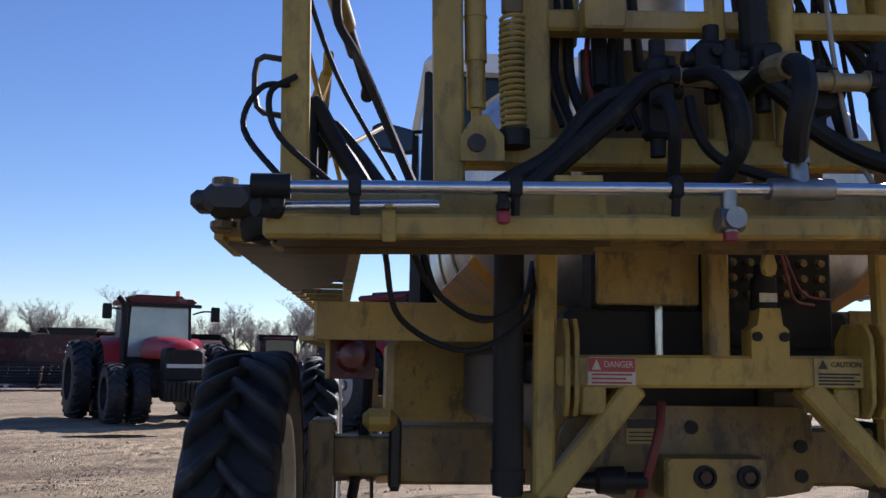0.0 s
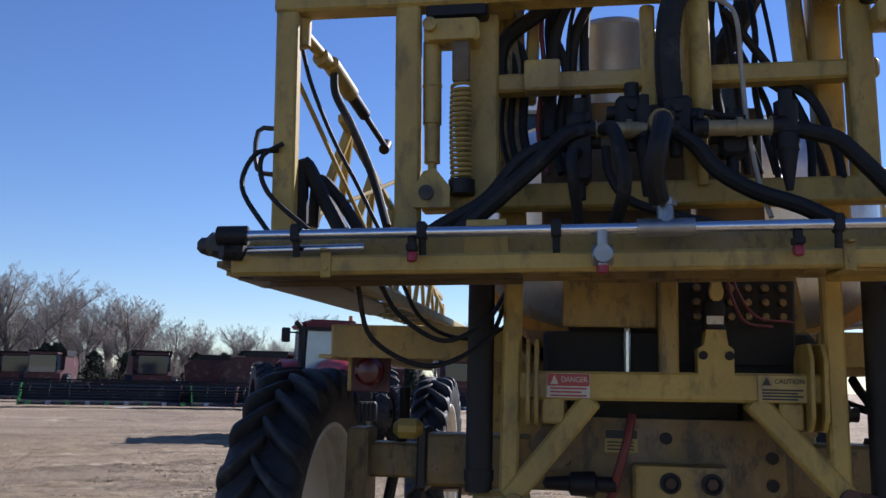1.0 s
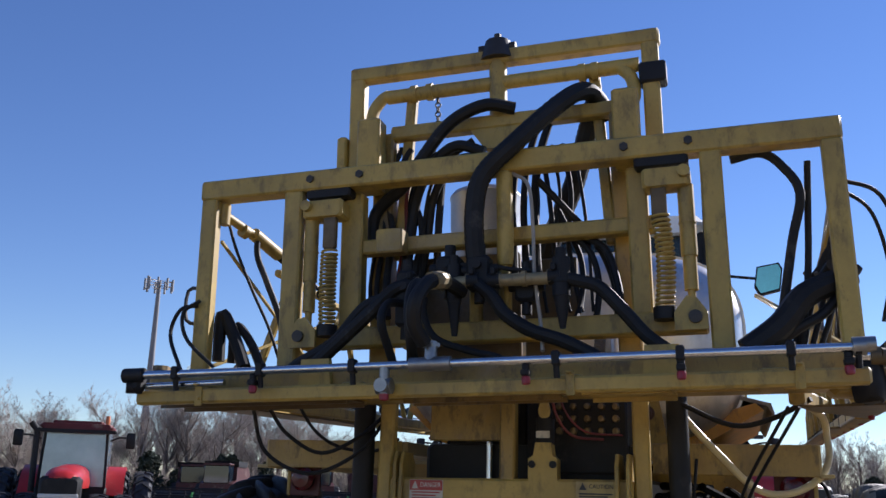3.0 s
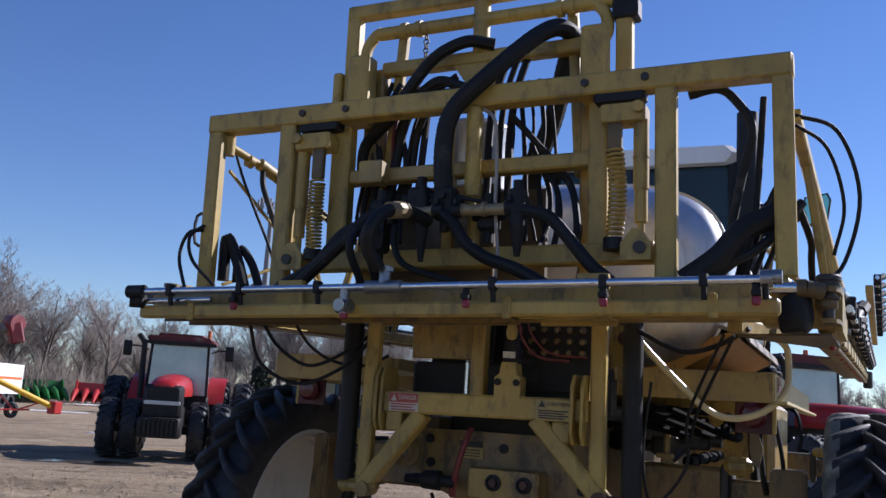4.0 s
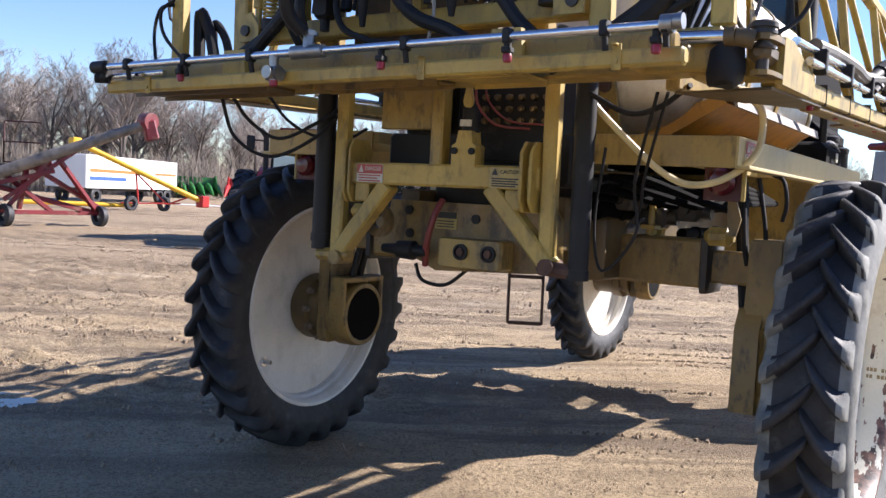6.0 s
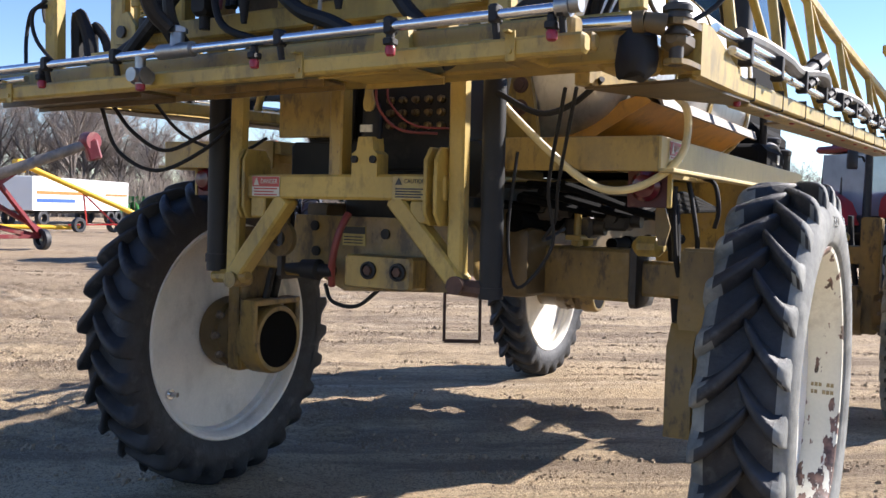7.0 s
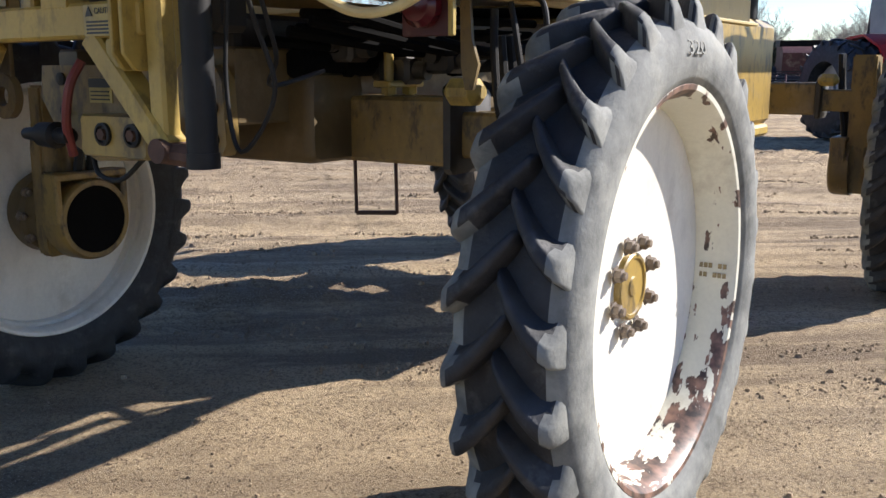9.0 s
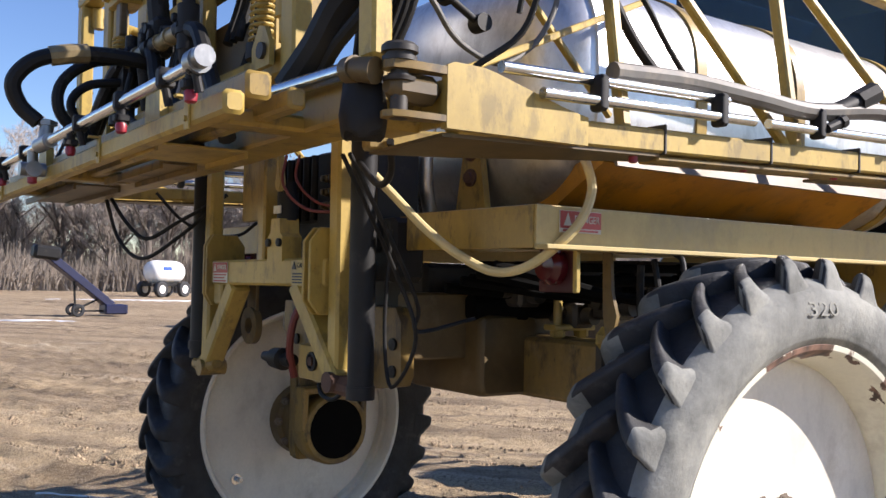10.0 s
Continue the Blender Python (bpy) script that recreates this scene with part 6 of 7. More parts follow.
    ring_strip(bm, [[(sx * 1.435 + 0.058 * k * math.cos(a) * (1 + 0.10 * math.sin(4 * a)), 2.80 + 0.062 * k * math.sin(a), zz + 0.010 * math.sin(3 * a)) for a in [2 * math.pi * i / 18 for i in range(18)]] for zz, k in ((2.09, 0.80), (2.10, 0.95), (2.14, 1.05), (2.185, 0.96), (2.22, 0.90), (2.232, 0.70))])
    part("hinge_boot", bm, BLACK, SP, "black rubber hinge boot")
    # truss above the rail: chord falls towards the boom's end
    chord = [(3.0, 0.86, -0.12) if sx > 0 else (3.42, 0.68, -0.24), (6.44, 0.59, -0.10), (7.6, 0.49, -0.07), (END, 0.26, 0.0)]

    def top_at(y):
        for (y0, u0, o0), (y1, u1, o1) in zip(chord, chord[1:]):
            if y <= y1:
                k = (y - y0) / (y1 - y0)
                return at(y, o0 + k * (o1 - o0), u0 + k * (u1 - u0))
        return at(y, 0, 0.26)

    for (y0, _, _), (y1, _, _) in zip(chord, chord[1:]):
        rail(top_at(y0 + 0.001), top_at(y1), 0.055 if sx > 0 else 0.036, 0.055 if sx > 0 else 0.036, "boom_chord", BEIGE, "yellow upper boom chord")
    ys = [3.62, 4.45, 5.40, 6.44, 7.6, 8.6, 9.5]
    for i, y in enumerate(ys):
        rail(at(y), top_at(y), 0.04, 0.04, "boom_upright", BEIGE, "slim yellow upright", (0, 1, 0))
        if i + 1 < len(ys):
            rail(top_at(y + 0.03), at(ys[i + 1] - 0.06, 0, 0.03), 0.033, 0.033, "boom_diagonal", BEIGE, "slim yellow diagonal", (0, 1, 0))
    rail(at(END + 0.03, 0, -0.06), at(END + 0.03, 0, 0.30), 0.05, 0.13, "boom_end", BEIGE, "yellow boom end plate", (0, 1, 0))
    # spray pipes, hose and nozzles along the rail
    for up, y0, y1, out in ((0.145, 3.12, 4.02, 0.05), (0.085, 3.24, 4.12, 0.075), (0.085, 4.2, 7.0, 0.07), (0.085, 7.1, 10.0, 0.07)):
        bm = B()
        rod(bm, at(y0, out, up), at(y1, out, up), 0.0165, 12)
        part("boom_pipe", bm, CHROME, SP, "bright steel boom pipe")
    bm = B()
    line = [at(3.55, 0.02, 0.185), at(3.85, 0.03, 0.19), at(4.15, 0.06, 0.165)]
    y, k = 4.45, 0
    while y < 10.0:
        line.append(at(y, 0.055 + 0.035 * math.sin(k * 1.7), 0.150 + 0.035 * math.sin(k * 2.3)))
        y += 0.40
        k += 1
    tube(bm, line, 0.031, 10, 5)
    part("boom_hose", bm, GREYHOSE, SP, "weathered grey hose along the boom")
    y = 3.45
    while y < 10.0:
        bm = B()
        c = at(y, 0.07, 0.085)
        block(bm, (c[0] - 0.026, y - 0.015, c[2] - 0.030), (c[0] + 0.026, y + 0.015, c[2] + 0.072), 0.008)
        if y > 4.3:
            rod(bm, at(y + 0.02, 0.09, 0.09), at(y + 0.08, 0.10, 0.115), 0.017, 10)
            rod(bm, at(y + 0.08, 0.10, 0.115), at(y + 0.10, 0.105, 0.122), 0.023, 8)
        nb = part("boom_nozzle", bm, BLACK, SP, "black boom nozzle body")
        bm = B()
        c = at(y + 0.22, -0.01, -0.062)
        lathe(bm, [(c[2] - 0.006, 0.008), (c[2] - 0.003, 0.013), (c[2] + 0.012, 0.014), (c[2] + 0.040, 0.011)], "z", (c[0], c[1], 0), 10)
        if sx > 0:
            part("nozzle_cap", bm, PINK, nb, "red nozzle cap")
        bm = B()
        c = at(y + 0.31)
        block(bm, (c[0] - 0.036, c[1] - 0.005, c[2] - 0.040), (c[0] + 0.036, c[1] + 0.005, c[2] + 0.050), 0.002)
        part("rail_strap", bm, GREASE, nb, "dark strap round the rail")
        y += 0.51
    bm = B()
    rod(bm, at(4.55, 0.06, 0.15), at(4.68, 0.08, 0.20), 0.030, 14)
    rod(bm, at(4.68, 0.08, 0.20), at(4.76, 0.10, 0.24), 0.040, 8)
    part("boom_valve", bm, BLACK, SP, "black motor valve on the boom")
    # outer wing folded alongside, a little higher
    rail(at(7.2, 0.10, 0.62), at(11.0, 0.10, 0.42), 0.06, 0.06, "wing_rail", BEIGE, "yellow rail of the folded outer wing")
    bm = B()
    rod(bm, at(7.1, 0.16, 0.70), at(10.9, 0.16, 0.50), 0.0165, 12)
    wp = part("wing_pipe", bm, CHROME, SP, "bright steel wing pipe")
    for i in range(9):
        y = 7.2 + i * 0.42
        bm = B()
        c = at(y, 0.16, 0.70 - (y - 7.1) * 0.0526)
        block(bm, (c[0] - 0.03, y - 0.02, c[2] - 0.05), (c[0] + 0.03, y + 0.02, c[2] + 0.04), 0.008)
        rod(bm, (c[0], y, c[2]), (c[0] + sx * 0.05, y + 0.09, c[2] + 0.04), 0.026, 10)
        part("wing_nozzle", bm, BLACK, wp, "black nozzle body")


boom(1)
boom(-1)
# stays that tie the folded booms back to the carrier
for sx in (-1, 1):
    if sx > 0:
        bm = B()
        rod(bm, (1.36, 2.93, 2.63), (1.285, 3.16, 2.555), 0.026, 16)
        rod(bm, (1.29, 3.145, 2.560), (1.283, 3.165, 2.553), 0.032, 16)
        rod(bm, (1.285, 3.16, 2.555), (1.25, 3.30, 2.51), 0.012, 12)
        rod(bm, (1.225, 3.31, 2.508), (1.275, 3.31, 2.508), 0.028, 16)
        part("fold_cylinder", bm, BLACKSTEEL, SP, "black fold cylinder")
    else:
        bm = B()
        rod(bm, (sx * 1.33, 2.92, 2.995), (sx * 1.27, 3.15, 2.94), 0.024 if sx > 0 else 0.022, 14)
        rod(bm, (sx * 1.28, 3.10, 2.955), (sx * 1.243, 3.30, 2.897), 0.034, 16)
        rod(bm, (sx * 1.335, 2.90, 2.95), (sx * 1.335, 2.90, 3.05), 0.030, 12)
        rod(bm, (sx * 1.30, 3.02, 2.955), (sx * 1.292, 3.05, 2.948), 0.034, 14)
        part("fold_cylinder", bm, BEIGE, SP, "yellow fold cylinder")
        bm = B()
        rod(bm, (sx * 1.243, 3.30, 2.897), (sx * 1.215, 3.45, 2.853), 0.026, 14)
        rod(bm, (sx * 1.215, 3.45, 2.853), (sx * 1.17, 3.70, 2.78), 0.013, 10)
        rod(bm, (sx * 1.17, 3.67, 2.76), (sx * 1.17, 3.73, 2.80), 0.024, 12)
        part("cylinder_rod", bm, BLACKSTEEL, SP, "black cylinder barrel with a dark rod")
    for a, b in (((sx * 1.45, 3.1, 2.3), (sx * 1.10, 4.2, 2.78)), ((sx * 1.40, 3.0, 2.9), (sx * 1.22, 3.9, 2.3))):
        bm = B()
        beam(bm, a, b, 0.022 if sx > 0 else 0.017, 0.022 if sx > 0 else 0.017, 0.004)
        part("boom_stay", bm, BEIGE, SP, "slim yellow stay")
bm = B()
tube(bm, [(-1.40, 2.90, 2.50), (-1.47, 2.88, 2.52), (-1.47, 2.88, 2.66), (-1.40, 2.90, 2.67)], 0.009, 6, 3)
boom_part("hook_handle", bm, GREASE, "thin bent wire handle")

# decals on the lift bar and deck skirt


def decal(x, z, w, h, y, head, head_mat, head_h, rows, at=None):
    at = at or Matrix()
    bm = B()
    block(bm, (x, y - 0.003, z), (x + w, y, z + h), 0.0005)
    d = part("decal_" + head.lower(), bm, DECALW if head == "DANGER" else DECALY, SP, "worn %s decal in %s" % (head.lower(), "red and white" if head == "DANGER" else "black and yellow"), at)
    if head == "DANGER":
        bm = B()
        block(bm, (x + 0.002, y - 0.005, z + h - head_h), (x + w - 0.002, y - 0.002, z + h - 0.002), 0.0004)
        part("decal_head", bm, head_mat, d, "red heading field", at)
    bm = B()
    plate(bm, [(x + w * 0.08, z + h - head_h * 0.86), (x + w * 0.27, z + h - head_h * 0.86), (x + w * 0.175, z + h - head_h * 0.14)], (y - 0.007, y - 0.004))
    part("decal_sign", bm, DECALW if head == "DANGER" else DECALB, d, "warning triangle", at)
    c = bpy.data.curves.new("heading", "FONT")
    c.body, c.size, c.extrude = head, head_h * 0.62, 0.0008
    c.align_y = "CENTER"
    tmp = bpy.data.objects.new("heading", c)
    scene.collection.objects.link(tmp)
    me = bpy.data.meshes.new_from_object(tmp.evaluated_get(bpy.context.evaluated_depsgraph_get()))
    bpy.data.objects.remove(tmp)
    wd = max(v.co.x for v in me.vertices) - min(v.co.x for v in me.vertices)
    m = Matrix.Translation((x + w * 0.33, y - 0.0062, z + h - head_h * 0.5)) @ Matrix.Rotation(math.pi / 2, 4, "X") @ Matrix.Diagonal((w * 0.60 / wd, 1, 1, 1))
    part("heading", me, DECALW if head == "DANGER" else DECALB, d, "the word " + head, at @ m)
    for i in range(rows):
        bm = B()
        zz = z + (h - head_h) * (0.80 - 0.62 * i / max(1, rows - 1)) if rows > 1 else z + (h - head_h) * 0.5
        block(bm, (x + w * 0.08, y - 0.005, zz - 0.003), (x + w * (0.92 if i % 2 == 0 else 0.8), y - 0.0025, zz + 0.003), 0.0004)
        part("decal_line", bm, DECALR if head == "DANGER" else DECALB, d, "", at)


decal(-0.442, 1.700, 0.156, 0.088, LB - 0.049, "DANGER", DECALR, 0.046, 3)
decal(0.305, 1.702, 0.168, 0.092, LB - 0.049, "CAUTION", DECALY, 0.040, 4)
decal(0, 1.890, 0.182, 0.070, 0, "DANGER", DECALR, 0.056, 1, Matrix.Translation((1.310, 3.592, 0)) @ Matrix.Rotation(math.pi / 2, 4, "Z"))
bm = B()
block(bm, (-0.215, 3.555, 1.485), (-0.085, 3.559, 1.575), 0.0005)
dd = part("decal_plate", bm, DECALY, SP, "small yellow and black decal")
bm = B()
block(bm, (-0.213, 3.552, 1.540), (-0.087, 3.5555, 1.573), 0.0005)
part("decal_head", bm, DECALB, dd, "black heading field")
for i in range(3):
    bm = B()
    block(bm, (-0.205, 3.552, 1.495 + i * 0.014), (-0.10, 3.5555, 1.500 + i * 0.014), 0.0004)
    part("decal_line", bm, DECALB, dd)


# ---- things standing round the yard ----
def small_tyre(bm, c, r, w, axis="x", n=28, hole=0.55):
    lathe(bm, [(-w / 2, r * hole), (-w / 2, r * 0.9), (-w * 0.36, r), (w * 0.36, r), (w / 2, r * 0.9), (w / 2, r * hole)], axis, c, n, closed=True)
    return bm


def lugged_tyre(bm, c, r, w, count=20, hole=0.58):
    small_tyre(bm, c, r * 0.955, w, "x", 36, hole)
    bm.verts.ensure_lookup_table()
    casing = bm.verts[0]
    c = Vector(c)
    for side in (-1, 1):
        for i in range(count):
            a0 = 2 * math.pi * (i + (0.5 if side > 0 else 0)) / count
            rows = []
            for u, lo, hi, sw in ((0.0, 0.94, 1.0, 0.0), (0.30, 0.93, 0.995, 0.10), (0.52, 0.86, 0.96, 0.17)):
                ring = []
                for rr, h in ((lo, 0.05), (hi, 0.035), (hi, -0.035), (lo, -0.05)):
                    a = a0 + sw + h
                    ring.append(c + Vector((side * u * w, r * rr * math.cos(a), r * rr * math.sin(a))))
                rows.append(ring)
            vs = ring_strip(bm, rows)
            bm.edges.new((vs[0][0], casing))
    return bm


def tractor():
    """Row-crop tractor with its nose towards -y, standing at the origin."""
    T = hold("tractor", (0, 0, 0), "large red farm tractor with dual tyres, parked on the dirt", "tractor", "parked red tractors")
    bm = B()
    prof = [(-0.42, 1.50), (0.42, 1.50), (0.44, 1.62), (0.39, 1.84), (0.30, 1.93), (0.12, 1.985), (-0.12, 1.985), (-0.30, 1.93), (-0.39, 1.84), (-0.44, 1.62)]
    rings = []
    for y, k, dz in ((-3.12, 0.74, -0.42), (-3.05, 0.84, -0.26), (-2.85, 0.92, -0.13), (-2.4, 0.97, 0.0), (-1.2, 1.02, 0.10), (-0.45, 1.04, 0.14)):
        rings.append([(x * k, y, 1.42 + (z - 1.42) * (1.0 + dz)) for x, z in prof])
    ring_strip(bm, rings)
    hood = part("hood", bm, RED, T, "glossy red engine hood")
    bm = B()
    block(bm, (-0.45, -3.14, 0.98), (0.45, -2.55, 1.76), 0.07)
    part("grille", bm, BLACKSTEEL, hood, "black grille")
    bm = B()
    block(bm, (-0.43, -3.17, 1.30), (0.43, -3.10, 1.39), 0.02)
    part("light_band", bm, LIGHTLENS, hood, "pale headlight band")
    bm = B()
    block(bm, (-0.50, -3.4, 0.55), (0.50, -2.85, 1.02), 0.05)
    fw = part("front_weight_block", bm, BLACKSTEEL, T, "black front weight block")
    for i in range(9):
        bm = B()
        block(bm, (-0.46 + i * 0.105, -3.44, 0.60), (-0.39 + i * 0.105, -3.38, 0.98), 0.01)
        part("weight", bm, BLACKSTEEL, fw)
    bm = B()
    block(bm, (-0.30, -2.9, 0.62), (0.30, 0.9, 1.26), 0.05)
    block(bm, (-1.45, -2.2, 0.60), (1.45, -1.9, 0.80), 0.04)
    block(bm, (-1.35, 0.40, 0.75), (1.35, 0.70, 1.02), 0.06)
    part("chassis", bm, BLACKSTEEL, T, "black axle and chassis")
    bm = B()
    block(bm, (-0.86, -0.55, 1.15), (0.86, 0.95, 1.55), 0.05)
    cab = part("cab", bm, BLACKSTEEL, T, "black-framed glass cab")
    for x in (-0.80, 0.80):
        for y in (-0.52, 0.25, 0.92):
            bm = B()
            beam(bm, (x, y, 1.5), (x * 0.93, y * 0.95, 2.85), 0.07, 0.07, 0.01, (0, 1, 0))
            part("cab_pillar", bm, BLACKSTEEL, cab)
    for lo, hi in (((-0.76, -0.52, 1.50), (0.76, -0.50, 2.84)), ((-0.76, 0.90, 1.50), (0.76, 0.92, 2.84)), ((-0.80, -0.48, 1.50), (-0.78, 0.88, 2.84)), ((0.78, -0.48, 1.50), (0.80, 0.88, 2.84))):
        bm = B()
        block(bm, lo, hi, 0.003)
        part("window_pane", bm, PALEGLASS, cab, "cab window with pale sky reflection in its colour")
    bm = B()
    block(bm, (-0.88, -0.72, 2.88), (0.88, 1.10, 3.03), 0.06)
    block(bm, (-0.62, -0.5, 3.03), (0.62, 0.9, 3.11), 0.05)
    part("cab_roof", bm, ROOFRED, cab, "dull dark red cab roof")
    bm = B()
    block(bm, (-0.98, -0.82, 2.80), (0.98, -0.66, 2.885), 0.02)
    part("roof_visor", bm, BLACKSTEEL, cab)
    bm = B()
    rod(bm, (0.66, 0.4, 3.05), (0.66, 0.4, 3.14), 0.05, 12)
    rod(bm, (0.66, 0.4, 3.13), (0.66, 0.4, 3.30), 0.065, 14, 0.05)
    part("beacon", bm, DECALO, cab, "orange beacon")
    for sx in (-1, 1):
        bm = B()
        tube(bm, [(sx * 0.84, -0.5, 2.65), (sx * 1.05, -0.7, 2.72), (sx * 1.30, -0.78, 2.72)], 0.022, 6)
        mm = part("mirror_arm", bm, BLACKSTEEL, cab)
        bm = B()
        block(bm, (sx * 1.34 - 0.11, -0.83, 2.46), (sx * 1.34 + 0.11, -0.74, 2.84), 0.03)
        part("mirror", bm, BLACKSTEEL, mm, "black wing mirror")
        bm = B()
        rings = []
        for a in (20, 50, 80, 110, 140, 165):
            a = radians(a)
            rings.append([(sx * x, 0.55 - 1.08 * math.cos(a) * k, 0.98 + 1.08 * math.sin(a) * k) for x, k in ((0.72, 1.0), (1.26, 1.0), (1.26, 0.95), (0.72, 0.95))])
        ring_strip(bm, rings)
        part("fender", bm, RED, T, "red rear fender")
        for x, r, w, y, lab in ((1.12, 0.98, 0.46, 0.55, "tall rear tyre"), (1.72, 0.98, 0.46, 0.55, "outer dual rear tyre"), (0.80, 0.70, 0.40, -2.05, "front tyre"), (1.36, 0.70, 0.40, -2.05, "outer dual front tyre")):
            bm = B()
            lugged_tyre(bm, (sx * x, y, r), r, w)
            wh = part("tyre", bm, TYRE, T, lab)
            bm = B()
            lathe(bm, [(-w * 0.42, r * 0.585), (-w * 0.40, r * 0.55), (-0.02, r * 0.50), (-0.01, 0.12), (0.05, 0.10), (0.06, 0.0)] if sx > 0 else [(w * 0.42, r * 0.585), (w * 0.40, r * 0.55), (0.02, r * 0.50), (0.01, 0.12), (-0.05, 0.10), (-0.06, 0.0)], "x", (sx * x, y, r), 28)
            part("rim", bm, GALV, wh, "grey wheel rim")
    bm = B()
    tube(bm, [(-0.90, -0.75, 1.4), (-0.92, -0.75, 2.7), (-0.94, -0.75, 2.85), (-1.08, -0.75, 3.02)], 0.075, 12)
    part("exhaust_pipe", bm, BLACKSTEEL, T, "black upright exhaust")
    bm = B()
    block(bm, (-0.98, -0.4, 0.45), (-0.72, 0.1, 0.55), 0.02)
    block(bm, (-1.0, -0.35, 0.75), (-0.74, 0.1, 0.80), 0.02)
    part("cab_steps", bm, BLACKSTEEL, T)
    return T


ROOFRED = material("dull_roof_paint", (0.12, 0.012, 0.012), 0.6, vary=0.2, scale=3.0, bump=0.03, dust=0.15)
# Pale blue base colour stands in for much of the sky's reflection.
PALEGLASS = material("sky_lit_glass", (0.30, 0.36, 0.42), 0.18, 0.6, vary=0.2, scale=1.5, bump=0.0)
T1 = tractor()
T1.matrix_basis = Matrix.Translation((-7.7, 29.2, 0)) @ Matrix.Rotation(radians(26), 4, "Z") @ Matrix.Scale(1.18, 4)
copy_thing(T1, Matrix.Translation((-15.6, 20.0, 0)) @ Matrix.Rotation(radians(33.5), 4, "Z") @ Matrix.Diagonal((0.85, 0.89, 0.89, 1)))
copy_thing(T1, Matrix.Translation((0.10, 25.7, 0)) @ Matrix.Rotation(radians(44), 4, "Z") @ Matrix.Scale(1.0, 4))


def box_trailer():
    t = hold("box_trailer", (0, 0, 0), "white box trailer with orange and blue stripes, parked before the trees", "trailer")
    bm = B()
    block(bm, (-5.2, -1.2, 0.95), (5.2, 1.2, 3.0), 0.04)
    body = part("box", bm, OFFWHITE, t, "white sheet-metal box")
    for i in range(14):
        bm = B()
        beam(bm, (-5.0 + i * 0.77, -1.205, 1.0), (-5.0 + i * 0.77, -1.205, 2.95), 0.03, 0.02, 0.004, (0, 1, 0))
        part("rib", bm, OFFWHITE, body)
    for x0, x1, z0, z1, mt in ((-4.9, 0.2, 1.95, 2.15, DECALO), (2.2, 5.0, 1.95, 2.12, DECALO), (-4.9, -1.2, 1.45, 1.68, DECALBLUE)):
        bm = B()
        block(bm, (x0, -1.222, z0), (x1, -1.217, z1), 0.001)
        part("stripe", bm, mt, body, "painted stripe")
    bm = B()
    block(bm, (-5.1, -0.5, 0.75), (5.1, 0.5, 0.95), 0.03)
    block(bm, (-3.4, -0.9, 0.2), (-3.2, -0.7, 0.9), 0.02)
    part("chassis", bm, GREASE, t, "dark chassis")
    for x in (-4.0, 3.2, 4.2):
        for y in (-0.95, 0.95):
            bm = B()
            small_tyre(bm, (x, y, 0.48), 0.48, 0.28, "y")
            part("tyre", bm, TYRE, t)
    return t


bt = box_trailer()
bt.matrix_basis = Matrix.Translation((-45.89, 37.37, 0)) @ Matrix.Rotation(radians(117.2), 4, "Z") @ Matrix.Diagonal((1.26, 1.0, 0.91, 1))


MAROON = material("weathered_red_paint", (0.17, 0.015, 0.020), 0.5, vary=0.25, scale=2.5, bump=0.06, dust=0.2, rust=0.2)


